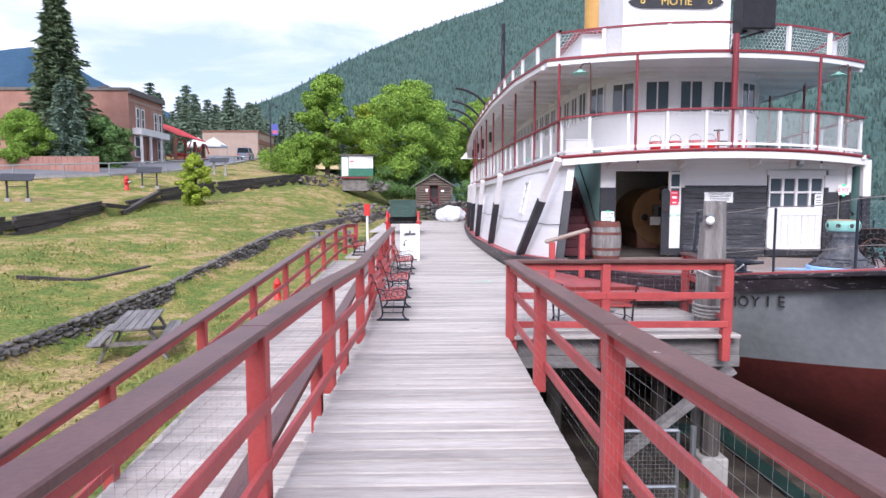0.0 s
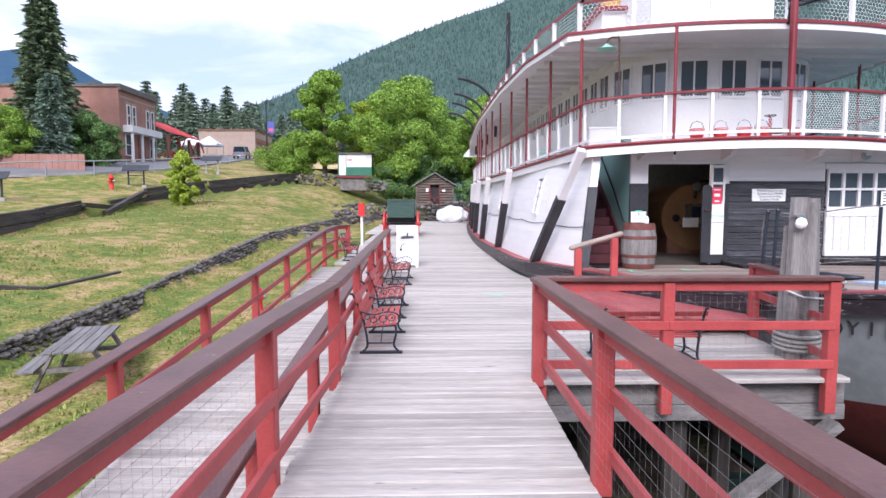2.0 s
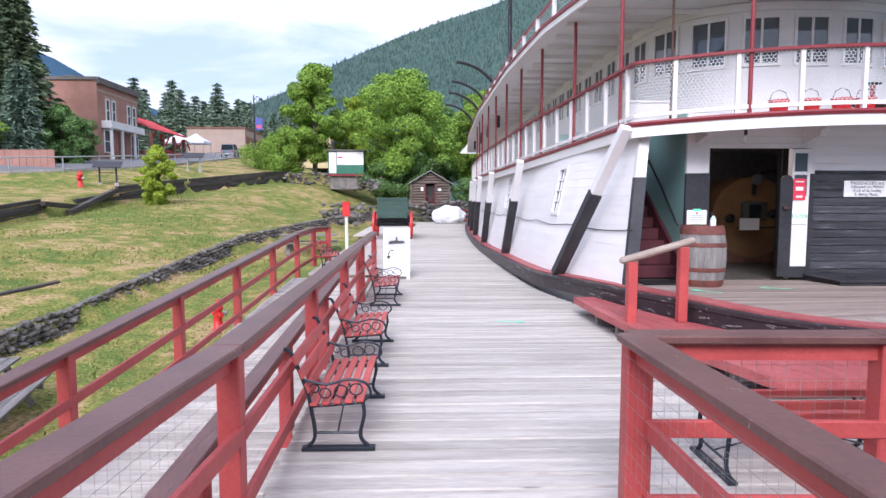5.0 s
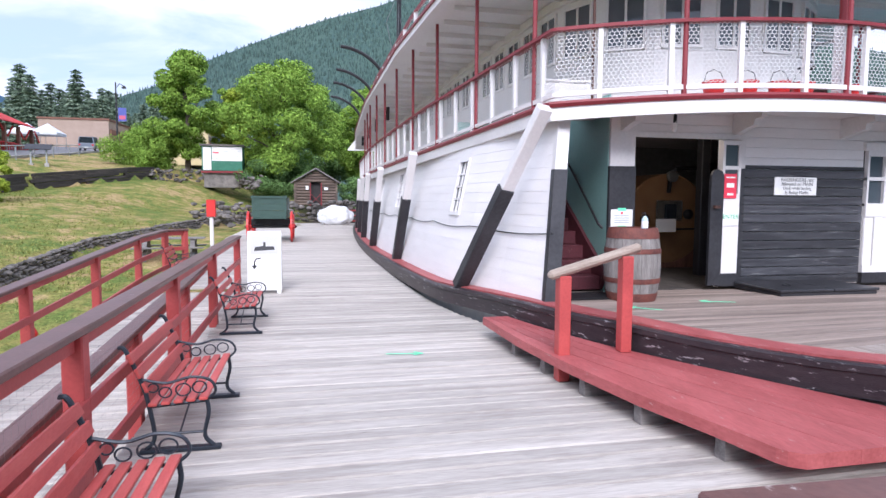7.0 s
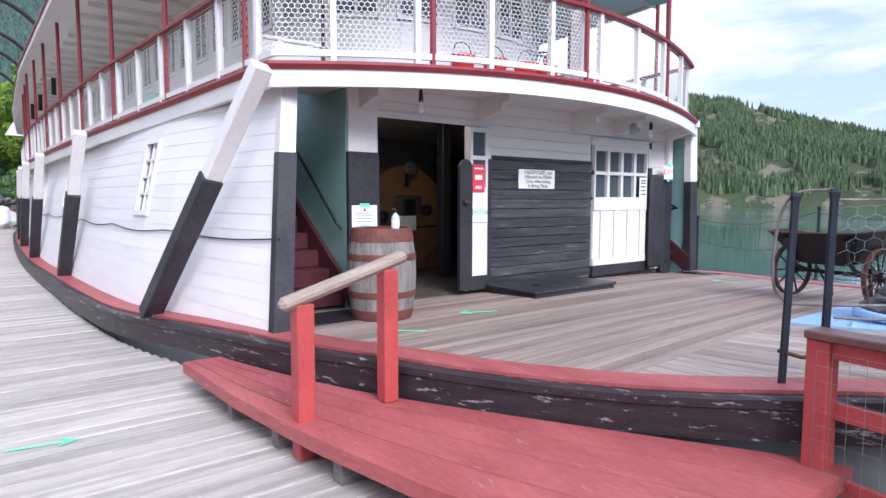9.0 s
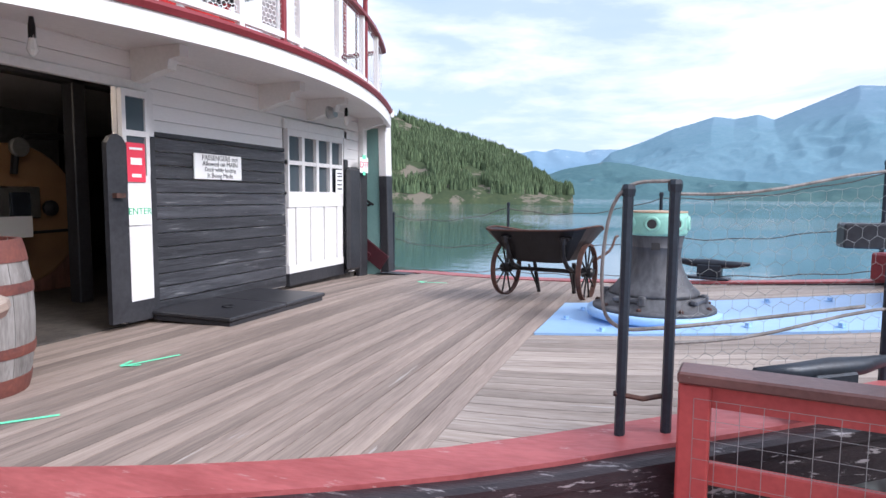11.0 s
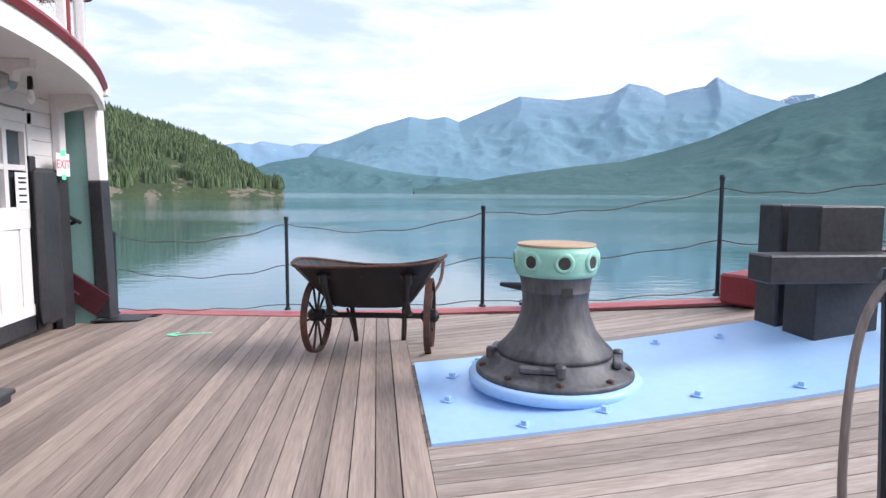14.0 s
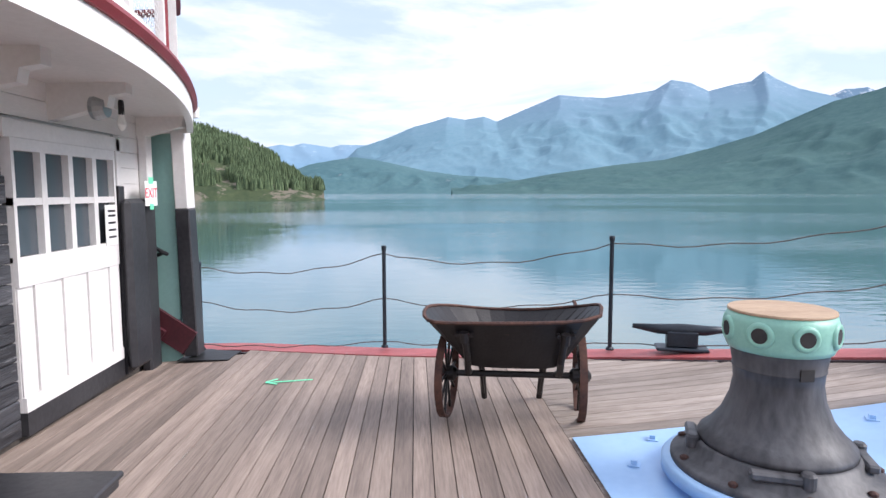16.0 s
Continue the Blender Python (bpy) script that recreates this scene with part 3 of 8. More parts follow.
M_HILL_FAR = mountain_mat("far_hazed_mountain", (0.165, 0.275, 0.34), (0.13, 0.235, 0.30), (0.19, 0.285, 0.38), 0.35, (330, 560), 0.011)
# forest greens pushed towards blue to stand for haze over the lake
M_HILL_MID = mountain_mat("mid_hazed_mountain", (0.095, 0.175, 0.19), (0.065, 0.135, 0.155), (0.22, 0.25, 0.27), 0.0, (500, 800), 0.012)
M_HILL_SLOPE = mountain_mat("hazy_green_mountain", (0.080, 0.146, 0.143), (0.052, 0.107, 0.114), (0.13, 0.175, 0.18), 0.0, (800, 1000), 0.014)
ridge("mountain_town", "steep forested mountain in haze-tinted green with pale rock bluffs", M_HILL_TOWN, 650, 900, [(-40, 4), (-26, 6.0), (-17, 7.5), (-12.9, 9.1), (-7.9, 11.9), (-2.8, 14.1), (2.4, 15.9), (6.5, 17.0), (12, 19), (22, 20), (32, 17.5), (36, 15.0), (40, 13.2), (44, 12.0), (50, 10.3), (56, 9)], 0.03, 3.0)
ridge("mountain_west", "distant forested mountain coloured blue for haze", M_HILL_WEST, 3000, 900, [(-75, 6), (-50, 9), (-40, 11.0), (-33.8, 10.9), (-31.7, 11.4), (-29.9, 10.7), (-27.2, 9.2), (-22, 7)], 0.02, 9.0)
ridge("headland", "wooded green headland with rocky shore", M_HILL_NEAR, 420, 240, [(48, 8.0), (56, 8.5), (61, 8.3), (66, 6.7), (71.8, 5.0), (74.3, 4.1), (76.3, 3.1), (77.7, 1.7), (79, 0.6), (80.2, -0.6)], 0.02, 5.0, bend=0.75)
ridge("mountain_back", "farthest range coloured pale blue for haze, with snow on its peaks", M_HILL_BACK, 3900, 500, [(70, 3.2), (74, 3.9), (76.4, 4.0), (77.7, 4.25), (78.6, 4.1), (79.6, 4.4), (82.2, 4.05), (83, 4.3), (84.5, 4.3), (88, 4.2), (96, 4.0), (120, 6.0), (123.6, 6.9), (124.2, 7.35), (125.4, 7.85), (126.0, 7.8), (126.8, 7.85), (127.8, 7.3), (129.6, 6.8), (136, 6)], 0.01, 21.0, steps=380)
ridge("mountain_lake_far", "mountain range coloured haze blue with snow patches on jagged peaks", M_HILL_FAR, 2600, 1250, [(83.0, 2.6), (84.5, 4.0), (87.3, 4.95), (89.7, 5.97), (91.3, 6.39), (92.9, 6.88), (94.5, 6.62), (96.2, 6.9), (97.4, 6.43), (99.8, 7.41), (103.0, 8.67), (105.0, 8.44), (107.0, 8.28), (108.5, 8.43), (111.2, 8.73), (112.6, 9.53), (114.2, 9.16), (115.6, 8.43), (117.4, 8.81), (118.8, 8.99), (119.7, 9.71), (120.7, 8.97), (122.2, 8.17), (124.2, 7.52), (127.3, 6.29), (136, 5)], 0.0125, 11.0, steps=460, rows=70)
ridge("mountain_lake_mid", "low wooded mountain coloured haze blue-green, with a pale cliff, across the lake", M_HILL_MID, 2300, 500, [(74.5, 0.0), (76.9, 0.7), (78.4, 1.87), (80.3, 2.56), (82.2, 2.9), (84.1, 3.2), (86.1, 2.95), (88.4, 2.46), (90.9, 1.92), (94.1, 1.5), (98, 1.3), (103, 0.9), (108, 0.4)], 0.016, 7.0, steps=260)
ridge("mountain_lake_slope", "long forested mountain slope above the lake, its green blued for haze", M_HILL_SLOPE, 1500, 900, [(93, -0.2), (96.6, 0.6), (102.3, 1.62), (108.3, 2.41), (112.1, 2.77), (115.8, 3.68), (119.3, 4.71), (122.3, 6.04), (124.5, 6.98), (127.2, 7.58), (129.5, 8.29), (131.9, 9.33), (142, 11.5), (160, 12.5), (180, 12), (200, 11)], 0.014, 13.0, steps=420, rows=60)

# ---- sternwheeler ----
CX = 7.0                                    # its centre line lies along y


def smooth_curve(pts, n):
    """Catmull-Rom through pts, n steps a span."""
    out = []
    P = [Vector(p) for p in pts]
    P = [P[0] * 2 - P[1]] + P + [P[-1] * 2 - P[-2]]
    for i in range(1, len(P) - 2):
        for k in range(n):
            t = k / n
            out.append(0.5 * ((2 * P[i]) + (P[i + 1] - P[i - 1]) * t + (2 * P[i - 1] - 5 * P[i] + 4 * P[i + 1] - P[i + 2]) * t * t + (3 * P[i] - P[i - 1] - 3 * P[i + 1] + P[i + 2]) * t ** 3))
    out.append(P[-2])
    return out


HALF = [(6.75, 0.0), (7.2, 0.78), (8.45, 1.72), (10.3, 2.72), (12.4, 3.68), (13.75, 4.15), (15, 4.42), (17, 4.8), (21, 4.95), (28, 5.0), (38, 4.6), (47, 3.8), (52, 3.3)]
HALF_FINE = [(v.x, v.y) for v in smooth_curve([(a, b, 0) for a, b in HALF], 6)]


def half_w(y, side=-1):
    """Half breadth to port (-1) or starboard (1); the bow lies a little to starboard."""
    return interp(HALF_FINE, y) + side * interp([(6.75, 0.0), (7.2, 0.18), (8.4, 0.22), (10.4, 0.20), (12.6, 0.0)], y)


def deck_z(y):
    if y < 14:
        return 0.46 + 0.0125 * (14 - y) ** 2
    return interp([(14, 0.46), (17, 0.33), (25, 0.22), (52, 0.2)], y)


def deck_at(x, y):
    """Deck height; it falls away a little to starboard."""
    if x < CX:
        return deck_z(y) - interp([(7, 0.012), (10.8, 0.012), (12.6, 0.0)], y) * (CX - x) ** 2
    return deck_z(y) - 0.005 * (x - CX) ** 2


def outline(ys, side, inset=0.0, dz=0.0):
    """(point, outward) along the guard; side -1 is port (by the boardwalk)."""
    res = []
    for y in ys:
        a = Vector((side * half_w(y - 0.1, side), y - 0.1))
        b = Vector((side * half_w(y + 0.1, side), y + 0.1))
        t = (b - a).normalized()
        o = Vector((-t.y, t.x)) * (1 if side < 0 else -1)
        o = Vector((o.x, o.y, 0))
        res.append((Vector((CX + side * half_w(y, side), y, deck_at(CX + side * half_w(y, side), y) + dz)) - o * inset, o))
    return res


ship = thing("sternwheel_steamer", "white wooden sternwheel steamer with black and maroon trim beside the boardwalk", "ship")
YS = [6.8 + 0.35 * i for i in range(60)] + [28 + 1.0 * i for i in range(25)]
for side, tag in ((-1, ""), (1, "")):
    part("guard_timber", sweep(bmesh.new(), outline(YS, side), [(-0.01, 0.012), (0.018, 0.0), (0.018, -0.05), (0.0, -0.06), (0.0, -0.24), (-0.34, -0.24), (-0.34, 0.0)]), M_GUARD, ship, "chipped black guard timber")
    part("guard_board", sweep(bmesh.new(), outline(YS, side, 0.0, 0.03 if side < 0 else 0.02), [(-0.085, 0.0), (-0.085, -0.03), (-0.36, -0.03), (-0.36, 0.0)] if side < 0 else [(0.0, 0.0), (0.0, -0.045), (-0.30, -0.045), (-0.30, 0.0)]), M_GANG, ship, "faded red guard top board")
    hb = bmesh.new()
    rows = []
    for (p, o), y in zip(outline(YS, side, 0.12), YS):
        dp = deck_z(y)
        rows.append([p + Vector((0, 0, -0.21)), p - o * 0.08 + Vector((0, 0, -0.8)), p - o * 0.28 + Vector((0, 0, -1.38))])
    strip(hb, rows)
    part("hull_side", hb, M_HULL, ship, "scuffed grey-white riveted hull plate", True)
    hb = bmesh.new()
    rows = [[p - o * 0.28 + Vector((0, 0, -1.38)), p - o * 0.5 + Vector((0, 0, -1.85)), p - o * 1.0 + Vector((0, 0, -2.3)), Vector((CX, p.y + 0.6, -2.35))] for p, o in outline(YS, side, 0.12)]
    strip(hb, rows)
    part("hull_bottom", hb, M_HULLRED, ship, "dull red hull bottom", True)

# port side house: boards leaning inward
SIDE_Y = [14.0 + 0.6 * i for i in range(62)]
STAR_Y = [15.0 + 0.6 * i for i in range(60)]
SIDE_TOP = 3.02


def side_wall(y, z, side=-1, out=0.0):
    w = half_w(y) - interp([(13.8, 0.20), (15.5, 0.32), (17, 0.34), (52, 0.34)], y)
    k = (z - 0.46) / (SIDE_TOP - 0.46)
    lean = interp([(14, 0.58), (17, 0.55), (20, 0.48), (25, 0.44), (52, 0.4)], y) if side < 0 else 0.2
    return Vector((CX + side * (w - lean * k + out), y, z))


def wall_top(y, side=-1):
    return interp([(14, 2.80), (16.5, 2.70), (20, 2.58), (25, 2.50), (50, 2.60)], y) if side < 0 else 2.6


def wall_end(z):
    return 13.94 + 0.30 * (z - 0.46)



WIN_Y = [(17.14, 17.54), (22.6, 23.2), (26.6, 27.2)]
WIN_Z = (1.48, 2.32)
nb = 18
for b in range(nb):
    z0 = 0.26 + (SIDE_TOP - 0.26) * b / nb
    z1 = 0.26 + (SIDE_TOP - 0.26) * (b + 1) / nb - 0.001
    for side in (-1, 1):
        runs, cut = [[]], (z1 > WIN_Z[0] and z0 < WIN_Z[1])
        ys = list(SIDE_Y if side < 0 else STAR_Y)
        if cut:
            ys = sorted(ys + [v for w in WIN_Y for v in w])
        for y in ys:
            inside = cut and any(w[0] - 1e-6 < y < w[1] + 1e-6 for w in WIN_Y)
            edge_a = cut and any(abs(y - w[0]) < 1e-6 for w in WIN_Y)
            edge_b = cut and any(abs(y - w[1]) < 1e-6 for w in WIN_Y)
            if edge_a:
                runs[-1].append(y)
                runs.append([])
            elif edge_b:
                runs[-1].append(y)
            elif not inside:
                runs[-1].append(y)
        bm = bmesh.new()
        for run in runs:
            if len(run) > 1:
                lap = []
                for y in run:
                    za, zb = min(z0, wall_top(y, side)), min(z1, wall_top(y, side))
                    ya, yb = (max(y, wall_end(za)), max(y, wall_end(zb))) if side < 0 else (y, y)
                    lap.append([side_wall(ya, za, side, -0.03), side_wall(ya, za, side, 0.003), side_wall(yb, zb, side, 0.0), side_wall(yb, zb, side, -0.03)])
                strip(bm, lap)
        part("board", bm, M_WBOARD, ship)
# near-black sheet behind the siding, standing for the shade inside
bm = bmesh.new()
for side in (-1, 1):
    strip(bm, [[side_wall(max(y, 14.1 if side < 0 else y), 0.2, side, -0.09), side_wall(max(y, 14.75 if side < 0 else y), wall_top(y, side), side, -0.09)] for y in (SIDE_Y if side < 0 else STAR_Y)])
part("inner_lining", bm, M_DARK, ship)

for y0, y1 in WIN_Y:
    win = None
    for ya, yb, za, zb in ((y0 - 0.07, y1 + 0.07, 1.42, 1.48), (y0 - 0.05, y1 + 0.05, 2.32, 2.37), (y0 - 0.05, y0, 1.48, 2.32), (y1, y1 + 0.05, 1.48, 2.32), (y0 - 0.03, y1 + 0.03, 1.27, 1.418), (y0 - 0.03, y1 + 0.03, 2.372, 2.54)):
        bm = bmesh.new()
        for a, b_, t in ((ya, yb, 0.03 if za > 1.3 and za < 2.37 else 0.004),):
            p = [side_wall(a, za, -1, t), side_wall(b_, za, -1, t), side_wall(b_, zb, -1, t), side_wall(a, zb, -1, t)]
            q = [side_wall(a, za, -1, -0.05), side_wall(b_, za, -1, -0.05), side_wall(b_, zb, -1, -0.05), side_wall(a, zb, -1, -0.05)]
            vs = [bm.verts.new(v) for v in p + q]
            for f in ((0, 1, 2, 3), (7, 6, 5, 4), (0, 4, 5, 1), (1, 5, 6, 2), (2, 6, 7, 3), (3, 7, 4, 0)):
                bm.faces.new([vs[i] for i in f])
        if win is None:
            win = part("side_window", bm, M_WHITE, ship, "white six-pane sash window")
        else:
            part("casing", bm, M_WHITE, win)
    bm = bmesh.new()
    ym = (y0 + y1) / 2
    for a, b_ in (((ym, 1.48), (ym, 2.32)), ((y0, 1.90), (y1, 1.90)), ((y0, 1.69), (y1, 1.69)), ((y0, 2.11), (y1, 2.11))):
        beam(bm, side_wall(a[0], a[1], -1, -0.01), side_wall(b_[0], b_[1], -1, -0.01), 0.03, 0.03, up=(1, 0, 0))
    part("glazing_bar", bm, M_WHITE, win)
    bm = bmesh.new()
    strip(bm, [[side_wall(y0, 1.48, -1, -0.03), side_wall(y0, 2.32, -1, -0.03)], [side_wall(y1, 1.48, -1, -0.03), side_wall(y1, 2.32, -1, -0.03)]])
    part("pane", bm, M_GLASS, win)

# diagonal braces, black below and white above
BRACES = [15.95, 21.2, 26.0, 30.3, 33.9, 37.8]
for yb in BRACES:
    a = side_wall(yb, deck_z(yb) + 0.03, -1, 0.10)
    yt = yb - (1.45 if yb < 17 else 1.35)
    c = side_wall(yt, wall_top(yt) + 0.06, -1, 0.40)
    if yb < 17:
        a, c = Vector((2.47, 15.93, 0.40)), Vector((3.08, 14.20, 2.79))
    m = a.lerp(c, 0.60)
    part("brace_foot", beam(bmesh.new(), a, m, 0.17, 0.20, up=(-1, 0, 0), bev=0.012), M_BLACK, ship)
    part("brace_head", beam(bmesh.new(), m, c, 0.15, 0.17, up=(-1, 0, 0), bev=0.012), M_WHITE, ship)

# light string along the side
bm = bmesh.new()
pts = []
for i in range(80):
    y = 14.05 + i * 0.3
    pts.append(side_wall(y, 1.28 - 0.05 * abs(math.sin(i * 0.42)), -1, 0.02))
tube(bm, pts, 0.008, 5)
part("cable", bm, M_DARKWIRE, ship)

# front wall of the freight deck, y = FY; openings: freight door, sidelight, cargo door
FY = 14.85
DZ = 0.46
X_L, X_R = 4.27, 10.45                        # wall between the two stair alcoves
DOOR = (4.62, 5.93, 2.54)                    # x0, x1, top
SIDE = (5.95, 6.28, 2.54)
CARGO = (8.44, 9.80, 2.44)
wall = thing("front_wall", "white boarded deckhouse front with black tarred board panel", "wall", pose(0, 0, 0), kind="structure")


def fboard(x0, x1, z0, z1, material, y=FY, t=0.03, name="board"):
    part(name, boxes((x0, x1, y, y + t, z0, z1 - 0.005)), material, wall)


h = 0.142
zb = DZ
while zb < 3.05:
    zt = min(zb + h, 3.1)
    spans = [(X_L, X_R)]
    if zb < DOOR[2]:
        spans = [(X_L + 0.36, DOOR[0] - 0.02), (SIDE[1] + 0.02, CARGO[0] - 0.04), (CARGO[1] + 0.10, X_R)]
    for a, b in spans:
        fboard(a, b, zb, zt, M_WBOARD)
    zb = zt
part("wall_core", boxes((X_L, DOOR[0] - 0.02, FY + 0.031, FY + 0.12, DZ, 3.1), (SIDE[1] + 0.02, CARGO[0] - 0.02, FY + 0.031, FY + 0.12, DZ, 3.1), (CARGO[1] + 0.02, X_R, FY + 0.031, FY + 0.12, DZ, 3.1), (DOOR[0] - 0.02, CARGO[1] + 0.02, FY + 0.031, FY + 0.12, 2.56, 3.1)), M_WHITE, wall)
# black panel of rough boards
zb = DZ + 0.02
while zb < 2.18:
    zt = min(zb + 0.128, 2.2)
    part("board", boxes((SIDE[1] + 0.06, CARGO[0] - 0.06, FY - 0.045, FY - 0.004, zb, zt - 0.008), bev=0.006), M_BBOARD, wall)
    zb = zt
# posts by the freight door: white above, black below
for x0, x1, top in ((X_L - 0.01, X_L + 0.36, 3.08), (CARGO[1] + 0.03, CARGO[1] + 0.11, 2.55)):
    part("post_head", boxes((x0, x1, FY - 0.05, FY - 0.002, 2.14, top), bev=0.006), M_WHITE, wall)
    part("post_foot", boxes((x0 - 0.01, x1 + 0.01, FY - 0.065, FY - 0.002, DZ, 2.14), bev=0.006), M_BLACK, wall)
part("door_header", boxes((X_L + 0.36, SIDE[1] + 0.06, FY - 0.03, FY - 0.002, 2.54, 2.62), bev=0.005), M_WHITE, wall)
part("cargo_header", boxes((CARGO[0] - 0.06, CARGO[1] + 0.3, FY - 0.05, FY - 0.002, 2.44, 2.56), bev=0.005), M_WHITE, wall)
part("sidelight_stile", boxes((SIDE[0], SIDE[0] + 0.05, FY - 0.04, FY + 0.02, DZ, 2.54), (SIDE[1] - 0.02, SIDE[1] + 0.06, FY - 0.05, FY + 0.02, 2.14, 2.54)), M_WHITE, wall)
part("sidelight_post", boxes((SIDE[1] - 0.02, SIDE[1] + 0.06, FY - 0.06, FY + 0.02, DZ, 2.14)), M_BLACK, wall)

# narrow white door beside the opening
ndoor = thing("white_door", "narrow white door with glazed top, standing open beside the entrance", "door", pose(0, 0, 0))
part("door_panel", boxes((5.93, 6.22, FY - 0.12, FY - 0.07, 0.66, 1.78), bev=0.004), M_WHITE, ndoor)
part("door_frame", boxes((5.93, 5.97, FY - 0.12, FY - 0.07, 1.78, 2.52), (6.18, 6.22, FY - 0.12, FY - 0.07, 1.78, 2.52), (5.97, 6.18, FY - 0.12, FY - 0.07, 2.46, 2.52), (5.97, 6.18, FY - 0.12, FY - 0.07, 2.12, 2.17)), M_WHITE, ndoor)
part("kick_board", boxes((5.92, 6.23, FY - 0.125, FY - 0.065, 0.48, 0.66)), M_BLACK, ndoor)
part("pane", boxes((5.97, 6.18, FY - 0.10, FY - 0.09, 1.78, 2.12)), M_GLASS, ndoor)
part("pane", boxes((5.97, 6.18, FY - 0.10, FY - 0.09, 2.17, 2.46)), M_GLASS, ndoor)
bm = bmesh.new()
prism(bm, [(0, 0), (0.2, 0), (0.2, 1.5)] + [(0.1 + 0.1 * math.cos(a), 1.5 + 0.12 * math.sin(a)) for a in (0.4, 0.9, 1.57, 2.2, 2.8)] + [(0, 1.5)], 0, 0.05, pose(5.74, FY - 0.10, 0.5, 90))
part("slide_board", bm, M_BLACK, ndoor, "black rounded sliding board")
part("latch", boxes((5.78, 5.87, FY - 0.20, FY - 0.15, 1.58, 1.62)), M_RUST, ndoor)
red = part("red_notice", boxes((5.955, 6.15, FY - 0.135, FY - 0.124, 1.72, 2.06)), M_REDSIGN, ndoor, "red distancing notice")
part("notice_bars", boxes((5.98, 6.12, FY - 0.138, FY - 0.136, 2.0, 2.02), (5.99, 6.11, FY - 0.138, FY - 0.136, 1.87, 1.93), (6.0, 6.10, FY - 0.138, FY - 0.136, 1.76, 1.79)), M_PAPER, red)
ent = part("enter_notice", boxes((5.95, 6.20, FY - 0.135, FY - 0.124, 1.34, 1.58)), M_PAPER, ndoor, "white paper notice with green lettering")
lettering("enter_text", "ENTER", 0.085, pose(6.075, FY - 0.137, 1.46, 90), M_GREENSIGN, ent, 0.001)

# cargo door, eight panes above vertical boards
cdoor = thing("cargo_door", "white cargo door with eight panes over tongued boards", "door", pose(0, 0, 0))
cx0, cx1 = CARGO[0], CARGO[1]
part("kick_board", boxes((cx0, cx1, FY - 0.05, FY + 0.03, DZ, 0.62)), M_BLACK, cdoor)
part("panel_backing", boxes((cx0, cx1, FY - 0.02, FY + 0.03, 0.62, 1.62)), M_WHITE, cdoor)
part("rail", boxes((cx0, cx1, FY - 0.05, FY - 0.021, 1.46, 1.66), (cx0, cx1, FY - 0.05, FY - 0.021, 0.62, 0.72), (cx0, cx1, FY - 0.05, FY + 0.02, 2.36, 2.44)), M_WHITE, cdoor)
for i in range(8):
    part("door_board", boxes((cx0 + (cx1 - cx0) * i / 8 + 0.006, cx0 + (cx1 - cx0) * (i + 1) / 8 - 0.006, FY - 0.045 if i % 2 else FY - 0.034, FY - 0.021, 0.72, 1.46), bev=0.004), M_WHITE, cdoor)
for i in range(5):
    x = cx0 + (cx1 - cx0) * i / 4
    part("mullion", boxes((max(cx0, x - 0.03), min(cx1, x + 0.03), FY - 0.05, FY + 0.02, 1.66, 2.36)), M_WHITE, cdoor)
part("transom", boxes((cx0, cx1, FY - 0.047, FY + 0.018, 2.0, 2.05)), M_WHITE, cdoor)
for i in range(4):
    for z0, z1 in ((1.66, 2.0), (2.05, 2.36)):
        part("pane", boxes((cx0 + (cx1 - cx0) * i / 4 + 0.03, cx0 + (cx1 - cx0) * (i + 1) / 4 - 0.03, FY, FY + 0.008, z0, z1)), M_GLASS, cdoor)
part("slide_board", boxes((cx1 - 0.02, cx1 + 0.34, FY - 0.16, FY - 0.07, 0.5, 2.03), bev=0.04), M_BLACK, cdoor)
tag_ = part("staff_notice", boxes((cx1 - 0.22, cx1 - 0.02, FY - 0.058, FY - 0.052, 1.64, 1.98)), M_PAPER, cdoor, "white staff notice with printed lines")
part("notice_bars", boxes(*[(cx1 - 0.18, cx1 - 0.06, FY - 0.062, FY - 0.059, z, z + 0.018) for z in (1.70, 1.76, 1.82, 1.88, 1.92)]), M_INK, tag_)

